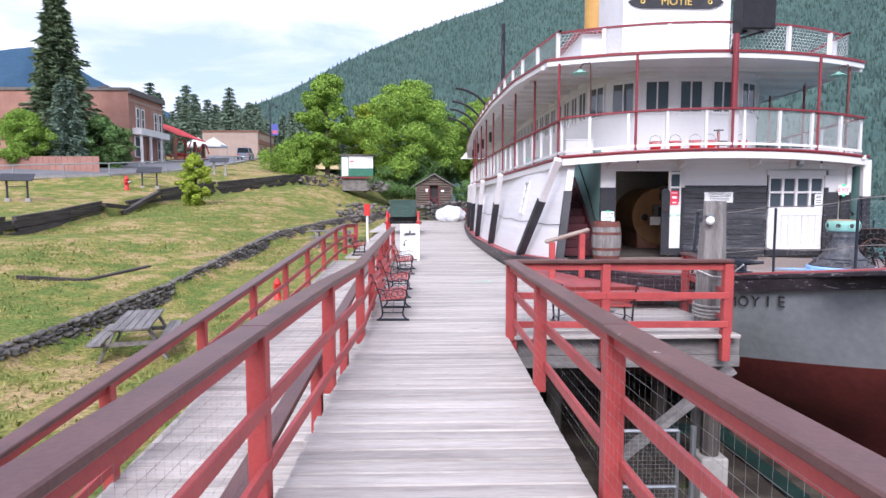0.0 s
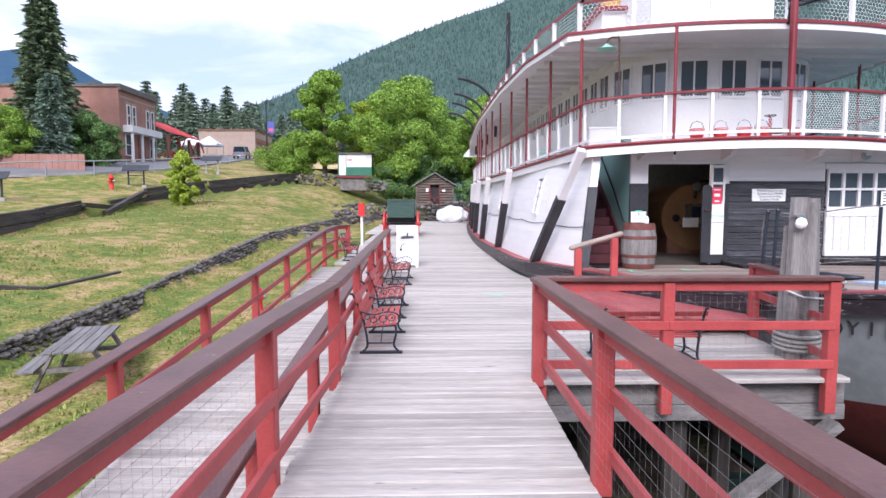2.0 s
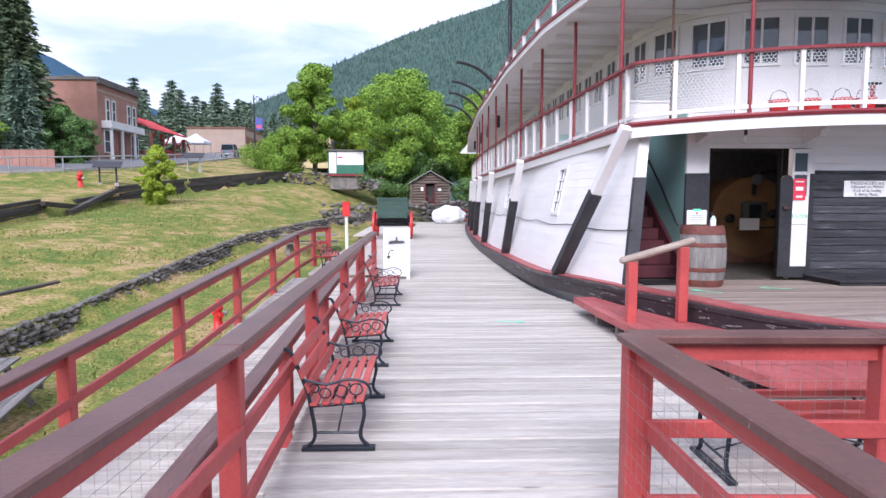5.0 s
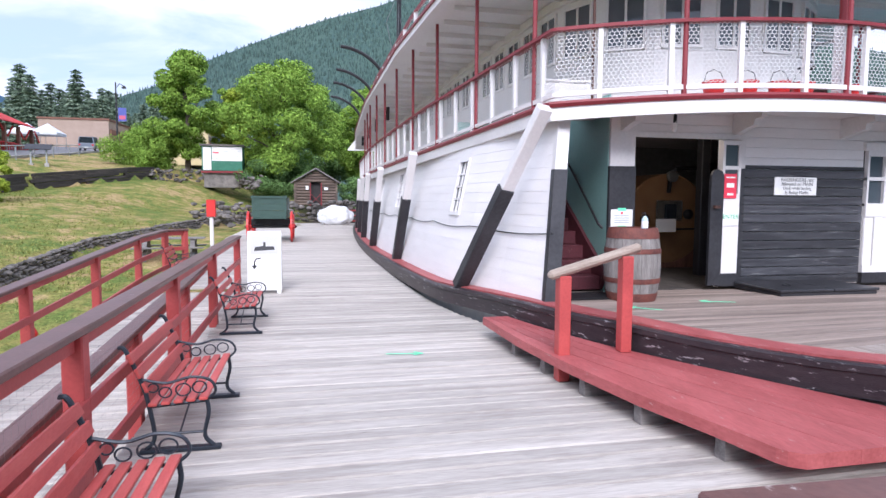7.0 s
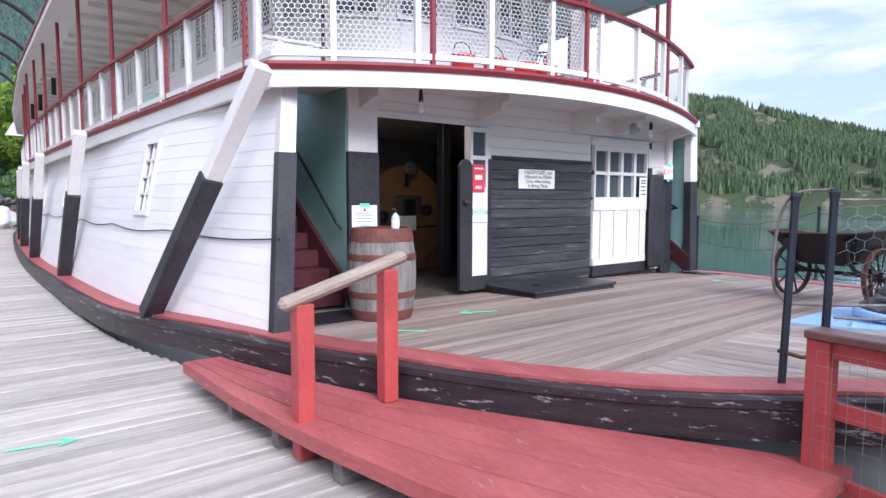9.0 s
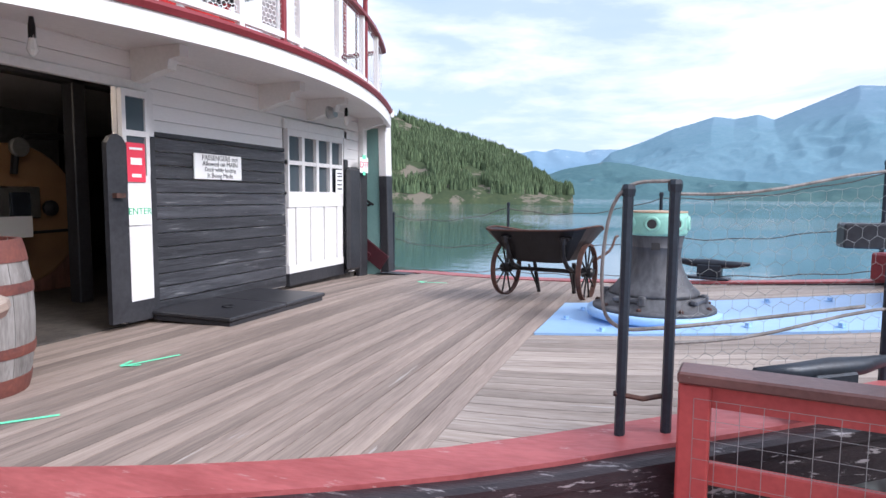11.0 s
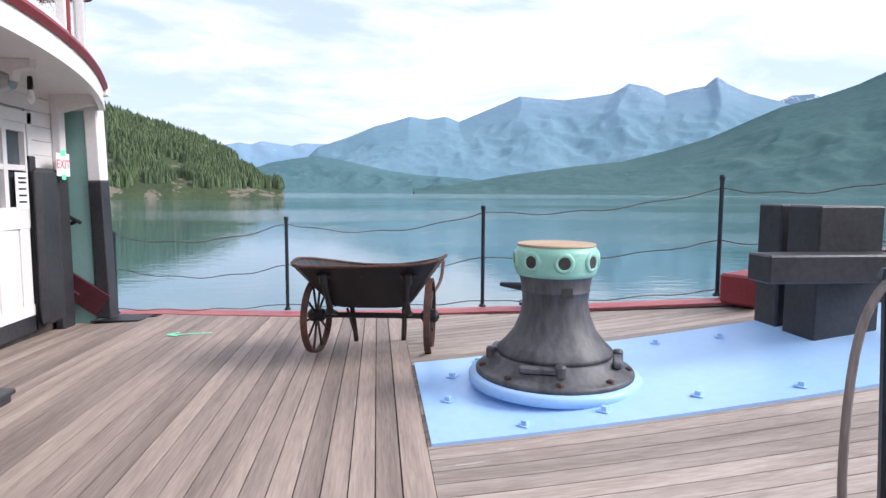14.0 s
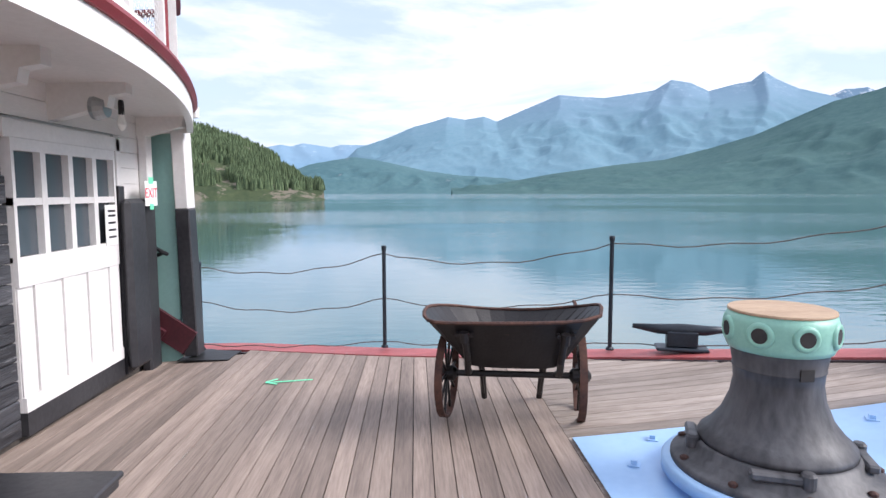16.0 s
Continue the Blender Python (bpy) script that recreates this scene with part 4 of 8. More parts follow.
# stair alcoves at both ends
for s in (-1, 1):
    xi = X_L if s < 0 else X_R                # inner wall
    xo = CX - 3.62 if s < 0 else CX + 3.56                       # outer post
    alc = thing("stair_alcove", "sea-green stair alcove with maroon steps at the corner of the deckhouse", "staircase", pose(0, 0, 0), "stair alcoves", "structure")
    part("inner_wall", boxes((xi - 0.02, xi + 0.02, FY, FY + 3.4, 0.3, 3.1)), M_GREEN, alc)
    part("back_wall", boxes((min(xi, xo) - 0.4, max(xi, xo) + 0.4, FY + 3.4, FY + 3.45, 0.3, 3.1)), M_GREEN, alc)
    for i in range(9):
        part("step", boxes((min(xi, xo) + 0.03, max(xi, xo) - 0.03, FY + 0.02 + 0.27 * i, FY + 0.34 + 0.27 * i, DZ + 0.19 * i, DZ + 0.19 * (i + 1)), bev=0.01), M_STEP, alc)
    bm = bmesh.new()
    xs_ = xi - 0.06 * (1 if s < 0 else -1)
    beam(bm, (xs_, FY - 0.05, DZ + 0.12), (xs_, FY + 2.5, DZ + 1.9), 0.05, 0.28)
    part("stringer", bm, M_STEP, alc)
    bm = bmesh.new()
    tube(bm, [(xs_, FY + 0.02, 1.30), (xs_ - 0.05 * s * -1, FY + 0.05, 1.36), (xs_, FY + 0.9, 2.0), (xs_, FY + 2.0, 2.85)], 0.018, 6)
    part("handrail", bm, M_IRON, alc)
    # corner post, leaning aft and inward on the boardwalk side
    lean = 0.30
    x_b, y_b = (3.05, 13.86) if s < 0 else (CX + 3.57, 14.45)
    x_t, y_t = (x_b + lean, y_b + 0.45) if s < 0 else (x_b, y_b + 0.05)
    mid = 0.63
    a, c = Vector((x_b + 0.09, y_b + 0.05, 0.42)), Vector((x_t + 0.07, y_t + 0.05, 2.80))
    q = a.lerp(c, mid)
    if s > 0:
        part("post_foot", beam(bmesh.new(), a, q, 0.2, 0.14, up=(0, 1, 0), bev=0.01), M_BLACK, alc)
        part("post_head", beam(bmesh.new(), q, c, 0.2, 0.13, up=(0, 1, 0), bev=0.01), M_WHITE, alc)
    else:
        for nm, za, zb_, g, mt_ in (("post_foot", 0.42, 2.06, 0.012, M_BLACK), ("post_head", 2.062, 2.80, 0.004, M_WHITE)):
            rows = []
            for z_ in (za, zb_):
                ye = wall_end(z_)
                p0_, p1_ = side_wall(ye, z_, -1, 0.012 + g), side_wall(ye, z_, -1, -0.14 - g)
                rows.append([p0_ + Vector((0, 0.02, 0)), p0_ + Vector((0, -0.08 - g, 0)), p1_ + Vector((0, -0.08 - g, 0)), p1_ + Vector((0, 0.06, 0)), p0_ + Vector((0, 0.02, 0))])
            pb_m = strip(bmesh.new(), rows)
            for r_ in rows:
                pb_m.faces.new([pb_m.verts.new(v) for v in r_[:4]])
            part(nm, pb_m, mt_, alc)
    if s > 0:
        part("outer_wall", boxes((CX + 3.58, CX + 3.62, 14.60, FY + 3.4, 0.2, 2.72)), M_GREEN, alc)
        part("outer_stringer", beam(bmesh.new(), (CX + 3.55, 14.50, 0.56), (CX + 3.55, 17.4, 2.58), 0.045, 0.26), M_STEP, alc)
        part("outer_handrail", tube(bmesh.new(), smooth_curve([Vector((CX + 3.53, 14.78, 1.46)), Vector((CX + 3.49, 14.72, 1.50)), Vector((CX + 3.50, 14.86, 1.58)), Vector((CX + 3.50, 16.8, 2.7))], 4), 0.02, 6), M_IRON, alc)

# ---- upper decks: outline round the bow end ----
def deck_outline(front, corner, n=34, aft=50.0, inset=0.0):
    """Points and outward vectors from port aft round the front to starboard aft."""
    hw = (3.98 if corner > 15 else 3.77) - inset
    beam_at = [(corner, hw), (18, hw + 0.44), (22, hw + 0.64), (30, hw + 0.67), (40, hw + 0.32), (50, hw - 0.38)]
    if corner < 15:
        beam_at = [(corner, hw), (17.2, hw + 0.28), (20, hw + 0.58), (25, hw + 0.78), (30, hw + 0.82), (40, hw + 0.4), (50, hw - 0.4)]
    left = [Vector((-(interp(beam_at, y)), y)) for y in np.linspace(aft, corner + 0.12, 42)]
    front_ = []
    for i in range(n + 1):
        a = -hw + 2 * hw * i / n
        front_.append(Vector((a, front + inset + (corner - front) * abs(a / hw) ** 2.0)))
    slim = 0.2 if corner < 15 else 0.0
    front_ = [Vector((p.x * (1 - slim / hw) if p.x > 0 else p.x, p.y)) for p in front_]
    right = [Vector((-v.x - slim, v.y)) for v in left[::-1]]
    pts = left + front_ + right
    res = []
    for i, p in enumerate(pts):
        t = (pts[min(i + 1, len(pts) - 1)] - pts[max(i - 1, 0)]).normalized()
        res.append((Vector((CX + p.x, p.y, 0)), Vector((t.y, -t.x, 0))))
    return res


def at_z(path, z):
    return [(p + Vector((0, 0, z)), o) for p, o in path]


def along(path, step, z, s0=0.0):
    """Points every step metres along a path."""
    res, s, nxt = [], 0.0, s0
    for (p, o), (q, o2) in zip(path, path[1:]):
        d = (q - p).length
        while nxt <= s + d and d > 0:
            k = (nxt - s) / d
            res.append((p.lerp(q, k) + Vector((0, 0, z)), o.lerp(o2, k).normalized(), nxt))
            nxt += step
        s += d
    return res


def fall(x, y):
    """The saloon deck is cambered and falls away aft."""
    return -0.14 * ((x - CX) / 3.8) ** 2 - interp([(14.6, 0), (20, 0.13), (25, 0.18), (40, 0.14), (50, 0.05)], y)


def slab(bm, path, z0, z1, wells=False):
    """A deck between port and starboard points of the outline."""
    n = len(path) // 2
    rows = [(path[i][0].x, path[-1 - i][0].x, path[i][0].y) for i in range(n)]
    for (a, b, ya), (c, d, yb) in zip(rows, rows[1:]):
        cuts = [(0.0, 1.0)]
        if wells and 14.95 < min(ya, yb) and max(ya, yb) < 18.6:
            cuts = [(0.0, 0.02), (0.16, 0.84), (0.98, 1.0)]
        for u, v in cuts:
            m = max(1, round((v - u) * 10)) if wells else 1
            for i in range(m):
                e, g = u + (v - u) * i / m, u + (v - u) * (i + 1) / m
                for z, flip in ((z1, 1), (z0, -1)):
                    q = [(a + (b - a) * e, ya), (a + (b - a) * g, ya), (c + (d - c) * g, yb), (c + (d - c) * e, yb)]
                    bm.faces.new([bm.verts.new((x, y, z + (fall(x, y) if wells else 0.0))) for x, y in q[::flip]])
    return bm


U1 = 2.99


def sheered(path):
    for p, o in path:
        p.z = fall(p.x, p.y)
    return path


E1 = sheered(deck_outline(13.7, 14.4))
part("saloon_deck", slab(bmesh.new(), E1, U1 - 0.08, U1 - 0.02, True), M_WHITE, ship)
part("fascia", sweep(bmesh.new(), at_z(E1, U1), [(0.0, -0.04), (0.0, -0.20), (-0.06, -0.20), (-0.06, -0.04)]), M_WHITE, ship)
part("fascia_moulding", sweep(bmesh.new(), at_z(E1, U1), [(0.035, 0.03), (0.045, 0.0), (0.02, -0.04), (-0.08, -0.04), (-0.08, 0.03)]), M_MAROON, ship)
E1r = sheered(deck_outline(13.7, 14.4, inset=0.10))
posts1 = along(E1r, 0.86, U1)
for k, (p, o, s) in enumerate(posts1):
    if p.y < 40:
        part("rail_post", beam(bmesh.new(), p, p + Vector((0, 0, 0.90)), 0.06, 0.06, up=o), M_WHITE, ship)
part("rail_cap", sweep(bmesh.new(), at_z(E1r, U1 + 0.92), [(0.06, 0.02), (0.06, -0.02), (-0.06, -0.02), (-0.06, 0.02)]), M_MAROON, ship)
part("rail_bottom", sweep(bmesh.new(), at_z(E1r, U1 + 0.14), [(0.025, 0.02), (0.025, -0.04), (-0.025, -0.04), (-0.025, 0.02)]), M_WHITE, ship)
cum = [0.0]
for (p, o), (q, o2) in zip(E1r, E1r[1:]):
    cum.append(cum[-1] + (q - p).length)


def on_rail(s, z):
    i = min(max(int(np.searchsorted(cum, s)) - 1, 0), len(cum) - 2)
    k = (s - cum[i]) / (cum[i + 1] - cum[i])
    return E1r[i][0].lerp(E1r[i + 1][0], k) + Vector((0, 0, U1 + 0.14 + z))


net_from = cum[42] - 20.0
part("wire_netting", hex_net(bmesh.new(), on_rail, (cum[42 + 34] - cum[42]) + 28.0, 0.76, 0.058, 0.0036, net_from), M_HEXWIRE, ship, "white hexagonal wire netting")

U2 = 5.22
E2 = deck_outline(14.2, 15.3)
part("roof_deck", slab(bmesh.new(), E2, U2 - 0.05, U2), M_WHITE, ship)
part("roof_fascia", sweep(bmesh.new(), at_z(E2, U2), [(0.02, 0.02), (0.02, -0.10), (-0.05, -0.10), (-0.05, 0.02)]), M_WHITE, ship)
part("roof_moulding", sweep(bmesh.new(), at_z(E2, U2 + 0.02), [(0.05, 0.06), (0.05, 0.0), (-0.05, 0.0), (-0.05, 0.06)]), M_MAROON, ship)
# roof boards seen from below, and rafters
for i in range(40):
    y = 15.5 + i * 0.9
    hw = 3.7 if y < 15 else 4.1
    part("rafter", boxes((CX - hw, CX + hw, y, y + 0.06, U2 - 0.14, U2 - 0.052)), M_WHITE, ship)
# poles from rail to roof
for k, (p, o, s) in enumerate(along(E1r, 2.15, U1, 0.6)):
    if p.y < 36:
        part("roof_pole", tube(bmesh.new(), [p, Vector((p.x, p.y, U2 - 0.08))], 0.032, 8), M_MAROON, ship)
E2r = deck_outline(14.2, 15.3, inset=0.35)
for k, (p, o, s) in enumerate(along(E2r, 1.5, U2)):
    if p.y < 40:
        part("roof_rail_post", beam(bmesh.new(), p, p + Vector((0, 0, 0.78)), 0.08, 0.08, up=o), M_WHITE, ship)
part("roof_rail_cap", sweep(bmesh.new(), at_z(E2r, U2 + 0.80), [(0.04, 0.02), (0.04, -0.02), (-0.04, -0.02), (-0.04, 0.02)]), M_MAROON, ship)

cum_r = [0.0]
for (p, o), (q, o2) in zip(E2r, E2r[1:]):
    cum_r.append(cum_r[-1] + (q - p).length)


def on_roof(s, z):
    i = min(max(int(np.searchsorted(cum_r, s)) - 1, 0), len(cum_r) - 2)
    k = (s - cum_r[i]) / (cum_r[i + 1] - cum_r[i])
    return E2r[i][0].lerp(E2r[i + 1][0], k) + Vector((0, 0, U2 + 0.06 + z))


part("roof_netting", hex_net(bmesh.new(), on_roof, (cum_r[42 + 34] - cum_r[42]) + 20.0, 0.72, 0.10, 0.004, cum_r[42] - 12.0), M_HEXWIRE, ship)

# saloon cabin with a rounded front
CW, CF, CS = 2.45, 15.9, 18.4
cab = []
for y in np.linspace(44, CS + 0.4, 26):
    cab.append(Vector((-CW - 0.25 * min(1, (y - CS) / 6), y)))
for i in range(41):
    a = math.pi * i / 40
    cab.append(Vector((-CW * math.copysign(abs(math.cos(a)) ** 0.75, math.cos(a)), CS - (CS - CF) * math.sin(a) ** 0.75)))
for y in np.linspace(CS + 0.4, 44, 26):
    cab.append(Vector((CW + 0.25 * min(1, (y - CS) / 6), y)))
cabp = []
for i, p in enumerate(cab):
    t = (cab[min(i + 1, len(cab) - 1)] - cab[max(i - 1, 0)]).normalized()
    cabp.append((Vector((CX + p.x, p.y, 0)), Vector((t.y, -t.x, 0))))
part("saloon_wall", sweep(bmesh.new(), at_z(cabp, 0), [(0, U1), (-0.08, U1), (-0.08, U2 - 0.06), (0, U2 - 0.06)]), M_WHITE, ship)
part("saloon_cornice", sweep(bmesh.new(), at_z(cabp, 0), [(0.06, U2 - 0.20), (0.0, U2 - 0.20), (0.0, U2 - 0.06), (0.06, U2 - 0.06)]), M_WHITE, ship)

# saloon windows, pilothouse and deck gear of the steamer
def upright(p, o):
    """A frame at p whose x runs along the wall and whose y points inward (against o)."""
    x = Vector((0, 0, 1)).cross(o).normalized()
    m = Matrix((x, -o, Vector((0, 0, 1)))).transposed().to_4x4()
    m.translation = p
    return m


win_mesh = mesh_of(boxes((-0.43, -0.37, -0.03, 0.02, -0.48, 0.48), (0.37, 0.43, -0.03, 0.02, -0.48, 0.48), (-0.37, 0.37, -0.03, 0.02, 0.42, 0.48), (-0.40, 0.40, -0.035, 0.02, -0.48, -0.42), (-0.025, 0.025, -0.025, 0.015, -0.42, 0.42)), "saloon_window")
pane_mesh = mesh_of(boxes((-0.37, -0.025, -0.006, 0.0, -0.42, 0.42)), "pane")
pane_mesh2 = mesh_of(boxes((0.025, 0.37, -0.006, 0.0, -0.42, 0.42)), "pane")
for k, (p, o, s) in enumerate(along(cabp, 0.86, U1 + 1.52, 0.35)):
    if p.y < 34:
        w_ = part("saloon_window", win_mesh, M_WHITE, ship)
        w_.matrix_basis = upright(p, o) @ Matrix.Diagonal((0.74, 1, 0.92, 1))
        part("pane", pane_mesh, M_GLASS, w_)
        part("pane", pane_mesh2, M_GLASS, w_)
# warm lamps in the saloon
for x_, y_ in ((5.6, 17.2), (7.6, 16.6)):
    part("saloon_lamp", lathe(bmesh.new(), [(0.02, 0.1), (0.06, 0.0), (0.05, -0.06), (0.01, -0.08)], 10, pose(x_, y_, U2 - 0.45)), M_GLOW, ship)

tex = part("texas_house", boxes((4.9, 9.1, 19.4, 36, U2, 7.0)), M_WHITE, ship, "white upper deckhouse")
part("texas_roof", boxes((4.7, 9.3, 19.2, 36.2, 7.0, 7.08)), M_MAROON, tex)
ph = part("pilothouse", boxes((5.55, 8.55, 17.4, 19.9, U2, 8.6)), M_WHITE, ship, "white pilothouse with name board")
for i in range(14):
    part("pilot_board", boxes((5.53, 8.57, 17.37, 17.4, U2 + 0.05 + i * 0.22, U2 + 0.262 + i * 0.22)), M_WBOARD, ph)
nbm = bmesh.new()
prism(nbm, [(-1.35, 0)] + [(-1.2, 0.11), (-1.0, 0.17), (1.0, 0.17), (1.2, 0.11), (1.35, 0), (1.2, -0.11), (1.0, -0.17), (-1.0, -0.17), (-1.2, -0.11)], 0, 0.05, pose(7.0, 17.36, 7.34, 90))
nb_ = part("name_board", nbm, M_BLACK, ph, "black name board with gold letters")
lettering("name_letters", "MOYIE", 0.30, pose(7.0, 17.295, 7.34, 90), M_GOLD, nb_, 0.012)
nbm = bmesh.new()
for sx in (-1, 1):
    ring(nbm, 0.05, 0.02, 12, pose(7.0 + sx * 0.95, 17.30, 7.34, 90), 5)
part("name_scroll", nbm, M_GOLD, nb_)
part("funnel", lathe(bmesh.new(), [(0.42, 6.9), (0.42, 11.0), (0.46, 11.0), (0.46, 11.2), (0.38, 11.2)], 24, pose(6.7, 24.5, 0)), mat("ochre_funnel_paint", (0.62, 0.36, 0.10), (0.5, 0.28, 0.07), 0.5, scale=2.0, bump=0.05), ship, "ochre yellow funnel")
part("mast", tube(bmesh.new(), [(5.0, 40, 5.3), (5.0, 40, 13.0)], [0.16, 0.12], 10), M_IRON, ship, "dark mast")
bm = bmesh.new()
for k in range(3):
    tube(bm, [(5.0, 40, 12.6 - k * 0.6), (3.6 + k * 0.5, 34, 9.3 - k * 0.8), (3.2, 28, 6.0)], 0.014, 5)
part("rigging", bm, M_DARKWIRE, ship)
for yy in (30.0, 34.0, 37.0, 41.0):
    pts = [Vector((3.15, yy, 4.6)), Vector((3.15, yy, 5.6)), Vector((2.95, yy, 6.3)), Vector((2.5, yy, 6.8)), Vector((1.9, yy, 7.1)), Vector((1.45, yy, 7.18))]
    part("davit", tube(bmesh.new(), smooth_curve(pts, 4), 0.065, 8), M_IRON, ship, "curved black boat davit")
# porthole on the upper front
part("porthole", ring(bmesh.new(), 0.13, 0.03, 16, pose(5.35, 19.35, 6.2, 90)), M_RUST, tex)
# jackstaff post with searchlight box
jp = part("jackstaff", tube(bmesh.new(), [(7.06, 13.98, U1), (7.06, 13.98, 5.6)], 0.07, 10), M_MAROON, ship, "thick maroon jackstaff")
part("jackstaff_base", boxes((6.98, 7.14, 13.90, 14.06, U1, U1 + 0.95)), M_WHITE, jp)
sl = part("searchlight_box", boxes((7.2, 7.98, 14.0, 14.5, 5.72, 6.5), bev=0.03), M_IRON, ship, "black searchlight box on bracket")
part("searchlight_drum", lathe(bmesh.new(), [(0.30, 0), (0.32, 0.05), (0.32, 0.4), (0.22, 0.5)], 20, pose(7.62, 14.3, 6.82, 90)), M_GALV, sl)
bm = bmesh.new()
tube(bm, [(7.06, 14.18, 5.2), (7.1, 14.15, 5.6), (7.4, 14.2, 5.72)], 0.035, 6)
tube(bm, [(7.06, 14.18, 5.5), (7.8, 14.2, 5.72)], 0.025, 6)
part("bracket", bm, M_IRON, sl)
# gooseneck lamps on the saloon deck
for x_, y_ in ((3.95, 14.75), (10.3, 14.85)):
    gl_ = part("deck_lamp", tube(bmesh.new(), smooth_curve([Vector((x_, y_, U1)), Vector((x_, y_, 4.9)), Vector((x_ - 0.08, y_, 5.08)), Vector((x_ - 0.22, y_, 5.05)), Vector((x_ - 0.26, y_, 4.93))], 4), 0.018, 6), M_RUST, ship)
    part("lamp_shade", lathe(bmesh.new(), [(0.03, 0.08), (0.06, 0.05), (0.20, -0.02), (0.19, -0.03)], 16, pose(x_ - 0.26, y_, 4.87)), M_MINT, gl_, "green enamel lamp shade")
# brackets under the saloon deck
bk = bmesh.new()
prism(bk, [(0, 0), (0, -0.30), (0.10, -0.28), (0.30, -0.22), (0.42, -0.20), (0.44, -0.12), (0.56, -0.10), (0.56, 0)], -0.05, 0.05, pose(0, 0, 0, 90, 0, -90))
bk_mesh = mesh_of(bk, "deck_bracket")
for x_ in (4.45, 6.2, 8.0, 9.0, 10.4):
    part("deck_bracket", bk_mesh, M_WHITE, ship).matrix_basis = pose(x_, FY, 2.90)
for x_ in (5.1, 9.6):
    hk = part("ceiling_bulb", lathe(bmesh.new(), [(0.02, 0.16), (0.025, 0.06), (0.03, 0.03), (0.04, -0.02), (0.02, -0.06), (0.005, -0.07)], 10, pose(x_, FY - 0.22, 2.66)), M_LAMPGLASS, ship)
    part("bulb_holder", lathe(bmesh.new(), [(0.012, 0.23), (0.024, 0.15), (0.026, 0.06)], 8, pose(x_, FY - 0.22, 2.66)), M_IRON, hk)
cam_dome = part("porthole_lamp", lathe(bmesh.new(), [(0.085, 0), (0.09, 0.03), (0.07, 0.10), (0.02, 0.11)], 14, pose(9.0, FY - 0.3, 2.70, 90)), M_GALV, ship, "round grey bulkhead lamp")

# loose gear on the saloon deck
bucket_prof = [(0.10, 0.0), (0.145, 0.24), (0.15, 0.25), (0.135, 0.245)]
first = None
for i, x_ in enumerate((5.35, 5.8, 6.25, 6.6, 7.35)):
    m_ = pose(x_, 14.10 + 0.04 * abs(i - 2.5), U1 - 0.02 + fall(x_, 14.1))
    if first is None:
        first = thing("fire_bucket", "red painted fire bucket on the saloon deck", "bucket", m_, "fire buckets")
        part("pail", lathe(bmesh.new(), bucket_prof, 14), M_REDPAINT, first)
        part("bail", tube(bmesh.new(), [(-0.145, 0, 0.24), (-0.1, 0, 0.36), (0, 0, 0.40), (0.1, 0, 0.36), (0.145, 0, 0.24)], 0.006, 5), M_IRON, first)
    else:
        copy_thing(first, m_)
mon = thing("fire_monitor", "dark brass and red fire hose valve on the saloon deck", "valve", pose(6.95, 14.45, U1 - 0.02))
part("pipe", tube(bmesh.new(), [(-0.28, 0, 0.22), (0.3, 0, 0.22)], 0.06, 8), M_RUST, mon)
part("stand", tube(bmesh.new(), [(0, 0, 0), (0, 0, 0.5)], 0.035, 8), M_RED, mon)
part("hand_wheel", ring(bmesh.new(), 0.1, 0.015, 14, pose(0, 0, 0.52)), M_IRON, mon)
part("nozzle", lathe(bmesh.new(), [(0.08, 0), (0.1, 0.05), (0.06, 0.14)], 10, pose(0.3, 0, 0.22, 0, 90)), M_MINT, mon)
wbx = thing("white_locker", "plain white painted locker by the saloon deck rail", "box", pose(3.85, 15.5, U1 - 0.02 + fall(3.85, 15.5)))
part("body", boxes((-0.35, 0.35, -0.2, 0.2, 0, 0.46), bev=0.01), M_WHITE, wbx)
part("lid", boxes((-0.37, 0.37, -0.22, 0.22, 0.462, 0.5), bev=0.01), M_WHITE, wbx)

# notices and signs on the front
sg = thing("passenger_sign", "white board with old black lettering on the black panel", "sign", pose(7.178, FY - 0.05, 1.90))
part("board", boxes((-0.355, 0.355, -0.02, 0.0, -0.13, 0.13), bev=0.004), M_PAPER, sg)
for i, (txt, sz) in enumerate((("PASSENGERS not", 0.075), ("Allowed on MAIN", 0.072), ("Deck while landing", 0.062), ("Is Being Made.", 0.07))):
    lettering("sign_text", txt, sz, pose(0.02, -0.022, 0.09 - i * 0.06, 90), M_INK, sg, 0.001)
ex = thing("exit_sign", "white paper exit sign with red letters and green tape", "sign", pose(10.22, FY - 0.165, 2.075))
part("sheet", boxes((-0.13, 0.13, -0.004, 0.0, -0.115, 0.115)), M_PAPER, ex)
lettering("exit_text", "EXIT", 0.13, pose(0, -0.006, 0, 90), M_REDSIGN, ex, 0.001)
part("tape", boxes((-0.05, 0.05, -0.007, -0.005, 0.09, 0.15)), M_TAPE, ex)
part("tape", boxes((-0.04, 0.04, -0.007, -0.005, -0.15, -0.095)), M_TAPE, ex)
pn = thing("paper_notice", "white printed notice held with green tape on the black post", "notice", pose(4.44, FY - 0.07, 1.44))
part("sheet", boxes((-0.16, 0.16, -0.004, 0.0, -0.12, 0.12)), M_PAPER, pn)
part("tape", boxes((-0.06, 0.06, -0.007, -0.005, 0.10, 0.14)), M_TAPE, pn)
part("tape", boxes((-0.06, 0.06, -0.007, -0.005, -0.14, -0.10)), M_TAPE, pn)
